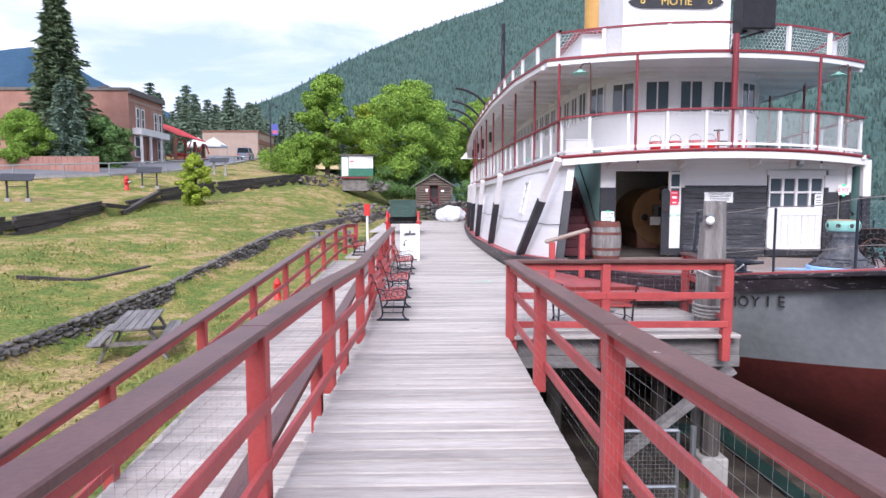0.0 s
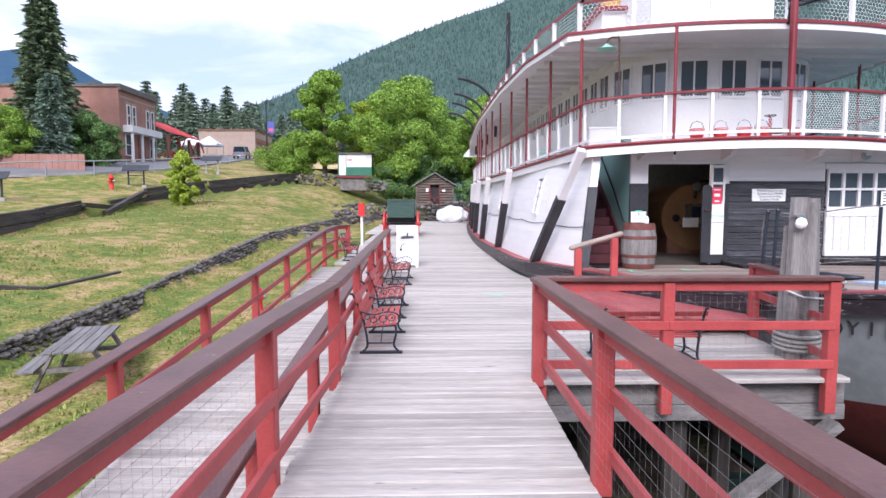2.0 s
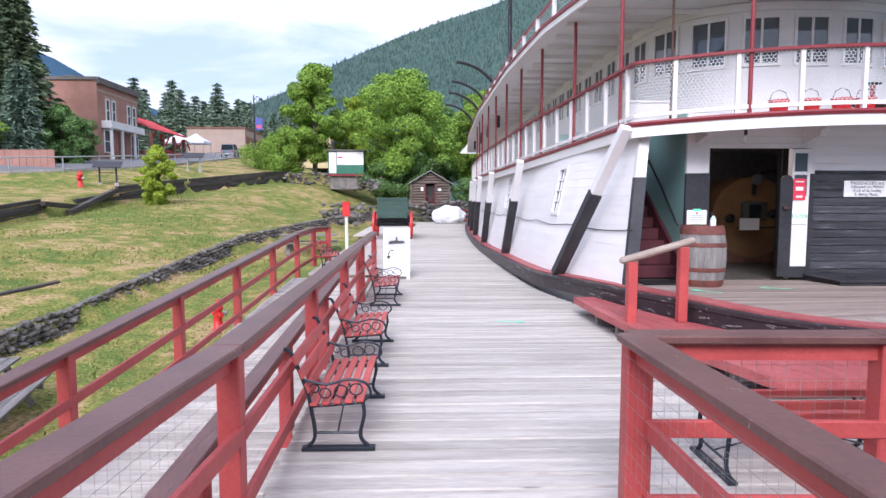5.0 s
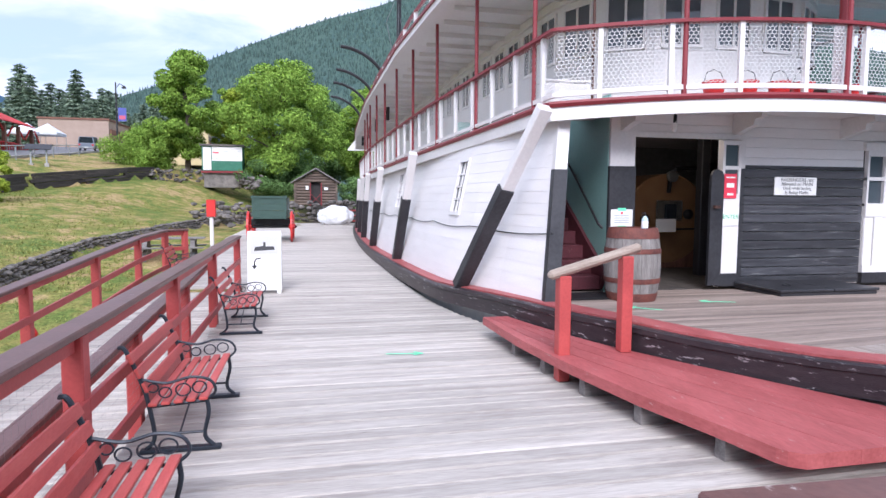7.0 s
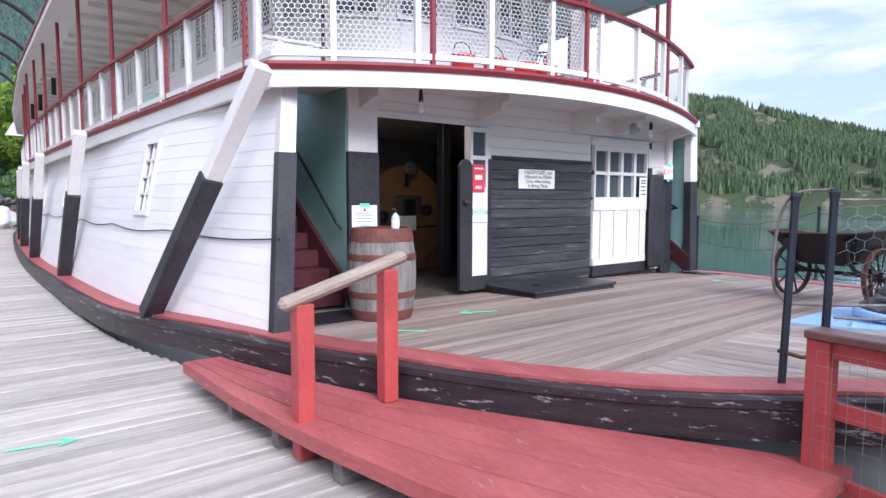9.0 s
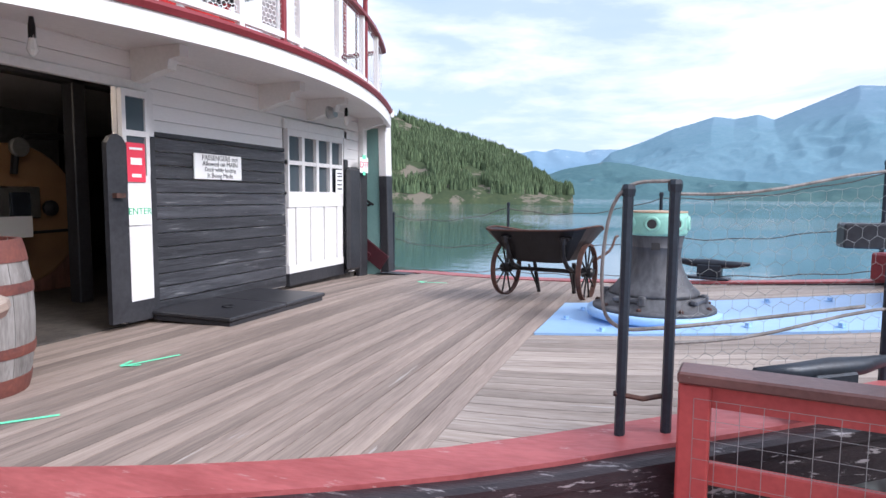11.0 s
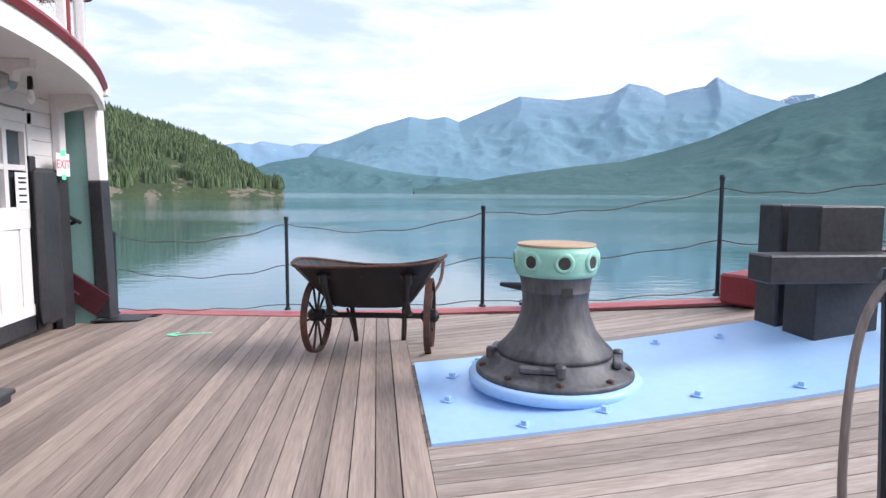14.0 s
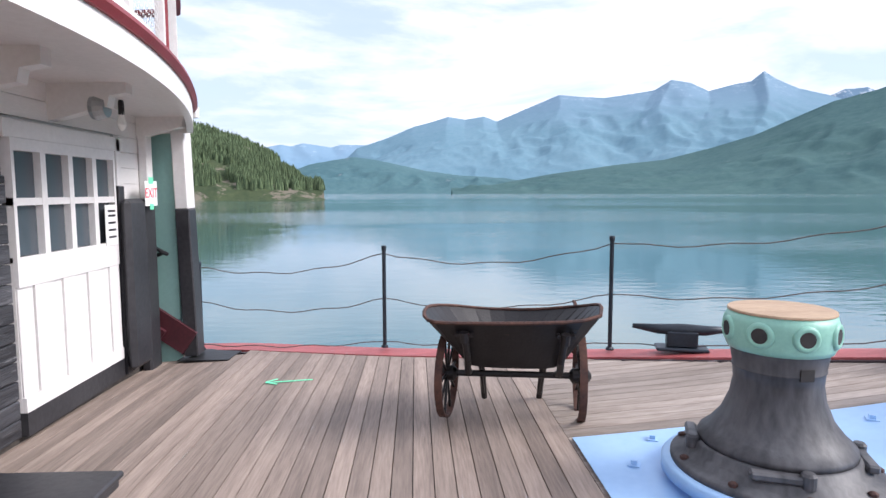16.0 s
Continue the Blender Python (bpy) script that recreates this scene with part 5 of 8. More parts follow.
part("print_bars", boxes(*[(-0.11, 0.11, -0.006, -0.0045, z, z + 0.008) for z in (-0.06, -0.03, 0.0, 0.03)]), M_GALV, pn)
part("emblem", boxes((-0.015, 0.015, -0.006, -0.0045, 0.055, 0.085)), M_REDSIGN, pn)
# end posts at the starboard alcove
part("corner_post", boxes((X_R - 0.22, X_R + 0.02, FY - 0.1, FY - 0.003, DZ - 0.1, 2.02), bev=0.02), M_BLACK, wall)
part("corner_post_head", boxes((X_R - 0.1, X_R + 0.02, FY - 0.09, FY - 0.003, 2.02, 3.05), bev=0.01), M_WHITE, wall)
mt = thing("door_mat", "black rubber mat at the alcove step", "mat", pose(10.75, 14.35, deck_at(10.75, 14.35) + 0.005, 0, 4))
part("sheet", boxes((-0.3, 0.3, -0.25, 0.25, 0, 0.012)), M_IRON, mt)
mt = thing("door_mat", "black rubber mat before the maroon steps", "mat", pose(3.72, 14.3, DZ + 0.006))
part("sheet", boxes((-0.35, 0.35, -0.25, 0.25, 0, 0.012)), M_IRON, mt)

# freight deck interior: dark room and boiler front
room = thing("freight_room", "dark freight room behind the open door", "room", pose(0, 0, 0), kind="structure")
# walls and ceiling near-black: the room's dimness is put into their colour
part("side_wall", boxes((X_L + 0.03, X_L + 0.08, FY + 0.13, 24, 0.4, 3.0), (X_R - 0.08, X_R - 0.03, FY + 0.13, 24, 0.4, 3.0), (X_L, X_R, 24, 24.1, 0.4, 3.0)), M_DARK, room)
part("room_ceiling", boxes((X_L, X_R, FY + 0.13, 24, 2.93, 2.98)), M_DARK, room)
part("column", boxes((6.64, 6.80, 16.2, 16.36, 0.44, 2.93), bev=0.01), M_BLACK, room)
part("ceiling_beam", boxes((X_L + 0.1, X_R - 0.1, 16.2, 16.36, 2.76, 2.93), bev=0.01), M_BLACK, room)
part("end_wall", boxes((5.42, 8.6, 19.0, 19.05, 0.44, 2.93)), M_GALV, room)
part("white_panel", boxes((4.75, 5.4, 17.6, 17.64, 1.4, 2.9)), M_WHITE, room)
boil = thing("boiler", "round tan boiler front with polished furnace lamp", "boiler", pose(6.73, 17.3, 1.36) @ Matrix.Scale(0.78, 4))
part("shell", lathe(bmesh.new(), [(1.02, 0), (1.05, 0.02), (1.05, 3.0), (1.0, 3.0)], 40, pose(0, 0, 0, -90)), mat("boiler_ochre", (0.30, 0.165, 0.075), (0.21, 0.115, 0.055), 0.6, scale=2.0, bump=0.1), boil)
part("base", boxes((-0.85, 0.85, 0.02, 2.0, -1.17, -0.4)), M_BARREL, boil)
part("reflector", boxes((-0.34, 0.34, -0.10, -0.01, -0.05, 0.42), bev=0.02), plain("polished_tin", (0.7, 0.72, 0.7), 0.22, 0.95), boil)
part("reflector_door", boxes((-0.12, 0.16, -0.14, -0.11, -0.02, 0.34), bev=0.01), M_BLUEBLACK, boil)
part("gauge", lathe(bmesh.new(), [(0.13, 0), (0.14, 0.06), (0.12, 0.08)], 18, pose(-0.05, -0.2, 0.98, 90)), M_GALV, boil)
part("pipe", tube(bmesh.new(), [(-0.05, -0.1, 0.6), (-0.05, -0.15, 0.9), (0.1, -0.15, 1.15), (0.9, -0.15, 1.2)], 0.05, 8), M_IRON, boil)
part("rail", tube(bmesh.new(), [(-0.6, -0.4, -0.25), (0.9, -0.4, -0.22)], 0.025, 6), M_IRON, boil)
part("label_card", boxes((-0.55, -0.05, -0.44, -0.42, -0.3, 0.0)), M_PAPER, boil)
part("valve", lathe(bmesh.new(), [(0.12, 0), (0.12, 0.05), (0.03, 0.1)], 12, pose(-0.62, -0.05, -0.02, 90)), M_IRON, boil)
part("valve", lathe(bmesh.new(), [(0.12, 0), (0.12, 0.05), (0.03, 0.1)], 12, pose(0.5, -0.05, 0.1, 90)), M_IRON, boil)
hl = thing("hanging_lamp", "bare bulb hanging in the freight room", "lamp", pose(5.3, 15.25, 2.72))
part("bulb", lathe(bmesh.new(), [(0.01, 0.06), (0.03, 0.03), (0.035, 0), (0.02, -0.03), (0.004, -0.04)], 12), M_GLOW, hl)
part("cord", tube(bmesh.new(), [(0, 0, 0.06), (0, 0, 0.2)], 0.006, 5), M_INK, hl)
bulb_light = bpy.data.lights.new("bulb_light", "POINT")
bulb_light.energy, bulb_light.color, bulb_light.shadow_soft_size = 6.0, (1.0, 0.82, 0.6), 0.05
new("bulb_light", bulb_light).matrix_world = pose(5.3, 15.3, 2.64)

# ---- boardwalk, ramp, platform and railings ----
boardwalk = thing("boardwalk", "weathered grey plank boardwalk along the ship", "boardwalk", pose(0, 0, 0), kind="structure")


def walk_right(y):
    """Right edge of the planking: a free edge, then the ship's guard."""
    if y < 8.35:
        return interp([(-5, 0.98), (3.6, 1.0), (5.8, 1.06), (8.35, 1.12)], y)
    if y < 10.4:
        return 4.35
    return CX - half_w(y) - 0.03 - (0.15 if y > 30 else 0)


def walk_left(y):
    if y < 19.2:
        return interp([(-5, -0.90), (5.8, -0.885), (8.3, -0.86), (10.5, -0.92)], y)
    return -2.6 if y < 34 else -3.2


def board_z(y):
    """The boardwalk comes down gently to the platform and then runs level."""
    return 0.031 * max(0.0, 8.2 - y)


# bearers under the planks
bm = bmesh.new()
for x in (-0.8, 0.1, 0.9):
    beam(bm, (x, -3, board_z(-3) - 0.19), (x, 8.2, -0.19), 0.16, 0.26)
    box(bm, x - 0.08, x + 0.08, 8.2, 51, -0.32, -0.05)
for x in (2.0, 3.1, 4.2):
    box(bm, x - 0.08, x + 0.08, 8.45, 10.4, -0.32, -0.05)
part("bearer", bm, M_GREYBEAM, boardwalk)

# platform rail, boardwalk rails, ramp rails
def railing(name, label, pts, posts, cap=(0.165, 0.045), height=0.97, rails=(0.14, 0.52), drop=0.12, mesh=True, end_post=True):
    """pts: (x, y, floor z) corners; posts: a spacing. A red post-and-rail fence with a brown cap."""
    f = thing(name, label, "railing", pose(0, 0, 0), "railings")
    for q_, (a, b) in enumerate(zip(pts, pts[1:])):
        a, b = Vector(a), Vector(b)
        lift = Vector((0, 0, 0.004 * (q_ % 2)))
        n = max(1, round((b - a).length / posts))
        side = (b - a).cross(Vector((0, 0, 1))).normalized()
        for i in range(n + (1 if b == Vector(pts[-1]) else 0)):
            p = a.lerp(b, i / n)
            part("post", boxes((-0.057, 0.057, -0.057, 0.057, -drop, height - cap[1] - 0.002), bev=0.008), M_RED, f).matrix_basis = Matrix.Translation(p) @ Matrix.Rotation(math.atan2((b - a).y, (b - a).x), 4, "Z")
        up = Vector((0, 0, 1))
        part("cap_rail", beam(bmesh.new(), a + lift + up * (height - cap[1] / 2) - (b - a).normalized() * 0.06, b + lift + up * (height - cap[1] / 2) + (b - a).normalized() * 0.06, cap[0], cap[1], bev=0.008), M_BROWN, f)
        part("sub_rail", beam(bmesh.new(), a + up * (height - cap[1] - 0.05), b + up * (height - cap[1] - 0.05), 0.035, 0.09), M_RED, f)
        for r in rails:
            part("rail", beam(bmesh.new(), a + up * r + side * 0.05, b + up * r + side * 0.05, 0.038, 0.09, bev=0.005), M_RED, f)
        if mesh:
            L = (b - a).length
            part("wire_mesh", wire_grid(bmesh.new(), a + up * 0.1 - side * 0.06, b - a, up * (height - 0.2), int(L / 0.075), 10, 0.0011), M_WIRE, f)
    return f


railing("railing", "red post-and-rail fence with brown cap and wire mesh along the boardwalk", [(-1.0, -4.5, board_z(-4.5) + 0.04), (-0.98, 3.5, board_z(3.5) + 0.04), (-0.945, 5.85, board_z(5.85) + 0.05), (-0.90, 8.25, 0.03), (-0.98, 10.95, -0.025), (-1.03, 16.2, -0.015), (-1.05, 19.3, -0.01)], 2.4, height=0.985)
railing("railing", "red post-and-rail fence with brown cap along the boardwalk's open edge", [(1.10, -4.5, board_z(-4.5) + 0.04), (1.09, 3.45, board_z(3.45) + 0.04), (1.11, 5.83, board_z(5.83) + 0.05), (1.15, 8.22, 0.06)], 2.35, height=0.99)
railing("railing", "red platform fence with brown cap beside the mooring pile", [(1.19, 8.27, 0), (2.46, 8.22, 0), (4.14, 8.2, 0)], 1.7, rails=(0.16, 0.56), height=1.05, drop=0.36)
railing("railing", "short red fence with brown cap between platform and ship", [(4.22, 8.32, 0), (4.42, 10.18, 0)], 1.9, rails=(0.16, 0.55), height=0.97)


def ramp_z(y):
    return -0.04 - 0.047 * max(0.0, 20 - y)


railing("railing", "red sloping ramp fence with brown cap on the lawn side", [(-2.95, -1.6, ramp_z(-1.6)), (-2.95, 19.95, ramp_z(19.95)), (-2.95, 22.2, -0.02), (-2.6, 22.6, -0.02)], 2.4, mesh=False)

railing("railing", "lower brown ramp handrail on red posts beside the boardwalk", [(-1.14, -0.2, ramp_z(-0.2)), (-1.17, 17.1, ramp_z(17.1))], 2.18, cap=(0.14, 0.045), rails=(), mesh=False)

# ---- things on the fore deck ----
def dz_at(x, y):
    return deck_at(x, y) + 0.005


# blue plate under capstan and bitts
plate = thing("blue_plate", "light blue painted deck plate with bolt heads", "deck plate", pose(0, 0, 0))
PX0, PX1 = 6.52, 7.98
part("plate", strip(bmesh.new(), [[(PX0, v, deck_at(PX0, v) + 0.004), (PX0, v, deck_at(PX0, v) + 0.022), (PX1, v, deck_at(PX1, v) + 0.022), (PX1, v, deck_at(PX1, v) + 0.004)] for v in np.linspace(7.3, 11.25, 12)]), M_LBLUE, plate)
bolt = mesh_of(boxes((-0.06, 0.06, -0.06, 0.06, 0, 0.008), (-0.028, 0.028, -0.028, 0.028, 0.008, 0.05)), "bolt")
for bx, by in ((6.68, 10.3), (6.72, 9.75), (7.78, 9.5), (7.85, 10.8), (6.62, 10.75), (7.1, 11.1), (7.55, 11.02), (6.64, 9.2), (7.7, 9.05)):
    part("bolt", bolt, M_LBLUE, plate).matrix_basis = pose(bx, by, dz_at(bx, by) + 0.017, 0, 0, 20 * bx) @ Matrix.Scale(0.55, 4)

CAPX, CAPY = 7.27, 10.41
cap = thing("capstan", "black cast-iron capstan with mint green head and wooden cap", "capstan", pose(CAPX, CAPY, deck_at(CAPX, CAPY) + 0.024) @ Matrix.Scale(0.81, 4))
part("base_ring", lathe(bmesh.new(), [(0.66, 0), (0.66, 0.055), (0.645, 0.075), (0.4, 0.075)], 56), M_LBLUE, cap, "light blue base ring", True)
part("base_flange", lathe(bmesh.new(), [(0.605, 0.076), (0.605, 0.10), (0.59, 0.115), (0.525, 0.135), (0.515, 0.165), (0.48, 0.175), (0.468, 0.215), (0.44, 0.225)], 48), M_CAPSTAN, cap, "", True)
part("barrel", lathe(bmesh.new(), [(0.445, 0.226), (0.44, 0.26), (0.385, 0.31), (0.315, 0.40), (0.267, 0.52), (0.25, 0.62), (0.255, 0.70), (0.262, 0.705), (0.262, 0.715), (0.258, 0.72), (0.275, 0.82), (0.285, 0.84)], 48), M_CAPSTAN, cap, "", True)
pw = mesh_of(boxes((-0.035, 0.035, -0.15, 0.12, 0.0, 0.05), bev=0.012), "pawl")
pb = mesh_of(lathe(bmesh.new(), [(0.042, 0), (0.042, 0.07), (0.03, 0.085), (0.01, 0.087)], 12), "pawl_pin")
for k in range(4):
    a = 90 * k + 62
    part("pawl", pw, M_CAPSTAN, cap).matrix_basis = pose(0.475 * math.cos(radians(a)), 0.475 * math.sin(radians(a)), 0.176, 0, 0, a + 8)
    part("pawl_pin", pb, M_CAPSTAN, cap).matrix_basis = pose(0.485 * math.cos(radians(a + 17)), 0.485 * math.sin(radians(a + 17)), 0.166)
bh = mesh_of(lathe(bmesh.new(), [(0.026, 0), (0.026, 0.02), (0.016, 0.026), (0.005, 0.03)], 6), "flange_bolt")
for k in range(9):
    a = radians(40 * k + 8)
    part("flange_bolt", bh, M_GALV if k % 3 else M_RUST, cap).matrix_basis = pose(0.56 * math.cos(a), 0.56 * math.sin(a), 0.118)
# head: a drum with raised bosses round its sockets
head = part("head", lathe(bmesh.new(), [(0.27, 0.825), (0.292, 0.828), (0.306, 0.86), (0.314, 0.93), (0.312, 1.0), (0.296, 1.05), (0.25, 1.052)], 96), M_MINT, cap, "mint green head with bar sockets", True)
for k in range(8):
    a = radians(45 * k + 39.2)
    m_ = pose(0.304 * math.cos(a), 0.304 * math.sin(a), 0.945, 0, 90, math.degrees(a))
    part("socket_rim", ring(bmesh.new(), 0.058, 0.021, 22, m_, 8), M_MINT, head, "", True)
    # flush dark disc stands for the shade in the bar hole
    part("socket_hole", lathe(bmesh.new(), [(0.046, 0.004), (0.046, 0.0165), (0.004, 0.0165)], 18, m_), M_DARK, head)
part("wood_cap", lathe(bmesh.new(), [(0.298, 1.053), (0.300, 1.058), (0.296, 1.068), (0.01, 1.076)], 40), M_TAN, cap, "bare plywood cap")
# dark block drawn for the shaded slot in the barrel
part("slot", boxes((-0.27, -0.20, -0.05, 0.03, 0.69, 0.76)), M_DARK, cap)

# two-wheeled coal barrow
BX, BY = 8.47, 11.545
bw = thing("coal_barrow", "rusty black steel two-wheeled coal barrow", "wheelbarrow", pose(BX, BY, dz_at(BX, BY), 0, 0, -8) @ Matrix.Scale(0.88, 4))
# tray: open, flared, with a pouring lip towards +x
bm = bmesh.new()
rim = [(-0.40, -0.60, 0.885), (-0.47, -0.36, 0.85), (-0.47, 0.36, 0.83), (-0.41, 0.62, 0.835), (0.0, 0.68, 0.85), (0.38, 0.55, 0.80), (0.62, 0.20, 0.73), (0.62, -0.20, 0.73), (0.38, -0.56, 0.81), (0.0, -0.66, 0.89)]
flo = [(-0.22, -0.36, 0.50), (-0.24, -0.24, 0.46), (-0.24, 0.24, 0.46), (-0.22, 0.36, 0.50), (0.1, 0.36, 0.48), (0.30, 0.26, 0.48), (0.38, 0.08, 0.48), (0.38, -0.08, 0.48), (0.30, -0.26, 0.48), (0.1, -0.36, 0.48)]
rim, flo = smooth_curve(rim + rim[:1], 3)[:-1], smooth_curve(flo + flo[:1], 3)[:-1]
vo, vf = [bm.verts.new(v) for v in rim], [bm.verts.new(v) for v in flo]
vi = [bm.verts.new(Vector(v) * 0.985 + Vector((0.003, 0, 0.012))) for v in rim]
vg = [bm.verts.new(Vector(v) * 0.97 + Vector((0.005, 0, 0.02))) for v in flo]
for i in range(30):
    j = (i + 1) % 30
    bm.faces.new((vo[i], vo[j], vf[j], vf[i]))
    bm.faces.new((vi[j], vi[i], vg[i], vg[j]))
    bm.faces.new((vo[j], vo[i], vi[i], vi[j]))
bm.faces.new(vf)
bm.faces.new(vg[::-1])
part("tray", bm, M_BARROW, bw)
bm = bmesh.new()
tube(bm, [Vector(v) + Vector((0, 0, 0.01)) for v in rim] + [Vector(rim[0]) + Vector((0, 0, 0.01))], 0.014, 6)
part("rim", bm, M_RUST, bw)


def spoked_wheel(name, parent, r, m, spokes, hub_r, tyre_t, width, rim_mat, spoke_mat, label=""):
    bm = bmesh.new()
    lathe(bm, [(r - tyre_t, -width / 2), (r, -width / 2), (r, width / 2), (r - tyre_t, width / 2)], 36)
    bmesh.ops.delete(bm, geom=[f for f in bm.faces if len(f.verts) > 4], context="FACES")
    lo = [v for v in bm.verts if abs(math.hypot(v.co.x, v.co.y) - (r - tyre_t)) < 1e-5]
    a = sorted([v for v in lo if v.co.z < 0], key=lambda v: math.atan2(v.co.y, v.co.x))
    b = sorted([v for v in lo if v.co.z > 0], key=lambda v: math.atan2(v.co.y, v.co.x))
    for i in range(len(a)):
        bm.faces.new((a[i], b[i], b[(i + 1) % len(a)], a[(i + 1) % len(a)]))
    w = part(name, bm, rim_mat, parent, label)
    w.matrix_basis = m
    bm = bmesh.new()
    for k in range(spokes):
        t = 2 * math.pi * k / spokes
        tube(bm, [(hub_r * 0.7 * math.cos(t), hub_r * 0.7 * math.sin(t), 0), ((r - tyre_t) * math.cos(t), (r - tyre_t) * math.sin(t), 0)], 0.011 if r < 0.4 else 0.028, 6)
    part("spokes", bm, spoke_mat, w)
    part("hub", lathe(bmesh.new(), [(hub_r * 0.6, -width * 1.4), (hub_r, -width), (hub_r, width), (hub_r * 0.6, width * 1.4)], 14), spoke_mat, w)
    return w


for sy in (-1, 1):
    spoked_wheel("wheel", bw, 0.345, pose(-0.02, sy * 0.515, 0.345, 90, 0, -7 if sy > 0 else -2), 10, 0.06, 0.022, 0.055, M_RUST, M_BARROW)
part("axle", tube(bmesh.new(), [(-0.02, -0.60, 0.345), (-0.02, 0.60, 0.345)], 0.026, 8), M_BARROW, bw)
for sy in (-0.34, 0.34):
    bm = bmesh.new()
    tube(bm, [(-0.455, sy * 1.05, 0.76), (-0.45, sy * 1.02, 0.70), (-0.38, sy * 0.98, 0.55), (-0.24, sy, 0.42), (-0.04, sy, 0.365)], 0.026, 10)
    tube(bm, [(-0.47, sy * 1.05, 0.775), (-0.455, sy * 1.04, 0.70)], 0.036, 10)
    for e_ in (-0.05, 0.05):
        tube(bm, [(-0.40, sy * 1.05 + e_, 0.765), (-0.475, sy * 1.05 + e_, 0.755)], 0.016, 6)
    tube(bm, [(-0.4, sy * 0.75, 0.79), (-0.4, sy * 1.3, 0.79)], 0.024, 6)
    part("tray_strut", bm, M_BARROW, bw)
for sy in (-0.26, 0.26):
    bm = bmesh.new()
    tube(bm, [(0.3, sy, 0.41), (0.42, sy * 0.9, 0.0)], 0.026, 6)
    tube(bm, [(0.1, sy, 0.38), (0.42, sy * 0.9, 0.02)], 0.014, 6)
    part("stand_leg", bm, M_BARROW, bw)
part("handle", tube(bmesh.new(), smooth_curve([Vector((0.3, -0.5, 0.45)), Vector((0.8, -0.58, 0.55)), Vector((1.0, -0.6, 0.7)), Vector((1.15, -0.6, 0.72))], 4), 0.018, 6), M_RUST, bw)

# timber bitts with crossbeams
bit = thing("mooring_bitts", "heavy black timber mooring bitts with crossbeams on the blue plate", "bitts", pose(7.2, 8.62, deck_at(7.2, 8.62) + 0.022))
for xa, xb, ya, yb in ((0.54, 0.80, -0.30, -0.02), (0.12, 0.44, -0.47, 0.0)):
    part("bitt_post", boxes((xa, xb, ya, yb, -0.02, 0.90), bev=0.012), M_BLACK, bit)
part("crossbeam", boxes((-0.12, 0.11, -0.42, 0.50, 0.42, 0.60), bev=0.012), M_BLACK, bit)
part("crossbeam", boxes((0.46, 0.68, -1.1, -0.12, 0.40, 0.585), bev=0.012), M_BLACK, bit)
blk = thing("maroon_block", "maroon painted timber chock at the deck edge", "chock", pose(8.62, 8.15, deck_at(8.6, 8.15), 0, 0, -58))
part("block", boxes((-0.4, 0.4, -0.16, 0.16, 0, 0.26), bev=0.02), M_MAROON, blk)


def cleat(x, y, rot, s=1.0, material=None, z=None):
    c = thing("deck_cleat", "black cast-iron mooring cleat" if material is None else "pale grey mooring cleat on the platform", "cleat", pose(x, y, dz_at(x, y) + 0.04 if z is None else z, 0, 0, rot), "cleats")
    mt_ = material or M_BLUEBLACK
    part("horn", tube(bmesh.new(), [(-0.42 * s, 0, 0.20 * s), (-0.2 * s, 0, 0.18 * s), (0, 0, 0.18 * s), (0.2 * s, 0, 0.18 * s), (0.42 * s, 0, 0.20 * s)], [0.02 * s, 0.045 * s, 0.055 * s, 0.045 * s, 0.02 * s], 8), mt_, c, "", True)
    part("foot", boxes((-0.13 * s, 0.13 * s, -0.06 * s, 0.06 * s, 0.03 * s, 0.17 * s), (-0.22 * s, 0.22 * s, -0.10 * s, 0.10 * s, 0, 0.03 * s), bev=0.01), mt_, c)


cleat(9.58, 9.86, 75)
cleat(5.02, 9.62, -52, 0.95)
cleat(2.75, 9.35, 15, 0.6, M_GALV, 0.0)

# hatch by the black panel
ht = thing("deck_hatch", "low black wooden deck hatch with ring handle", "hatch", pose(6.9, 14.22, deck_z(14.2) + 0.006))
part("coaming", boxes((-0.70, 0.80, -0.36, 0.52, 0, 0.05), bev=0.008), M_BLACK, ht)
part("lid", boxes((-0.72, 0.10, -0.38, 0.54, 0.051, 0.09), bev=0.01), M_BLACK, ht)
part("lid", boxes((0.11, 0.82, -0.38, 0.54, 0.051, 0.09), bev=0.01), M_BLACK, ht)
part("ring_handle", ring(bmesh.new(), 0.05, 0.008, 12, pose(-0.3, 0.0, 0.099)), M_IRON, ht)

# barrel beside the door, with bottle
brl = thing("barrel", "weathered oak barrel with rusty red hoops and greyed staves", "barrel", pose(4.2, 14.05, DZ + 0.006))
nst = 18


def barrel_r(z):
    return 0.285 + 0.055 * (1 - ((z - 0.44) / 0.44) ** 2)


for k in range(nst):
    a0, a1 = 2 * math.pi * k / nst, 2 * math.pi * (k + 1) / nst - 0.012
    rows = []
    for i in range(9):
        z = 0.88 * i / 8
        r_ = barrel_r(z)
        rows.append([((r_ - 0.025) * math.cos(a0), (r_ - 0.025) * math.sin(a0), z)] + [(r_ * math.cos(a0 + (a1 - a0) * j / 2), r_ * math.sin(a0 + (a1 - a0) * j / 2), z) for j in range(3)] + [((r_ - 0.025) * math.cos(a1), (r_ - 0.025) * math.sin(a1), z)])
    part("stave", strip(bmesh.new(), rows), M_GREYWOOD, brl)
M_HOOP = mat("rusty_red_hoop", (0.22, 0.075, 0.055), (0.12, 0.045, 0.04), 0.7, 0.2, scale=8.0, fine=50.0, bump=0.2)
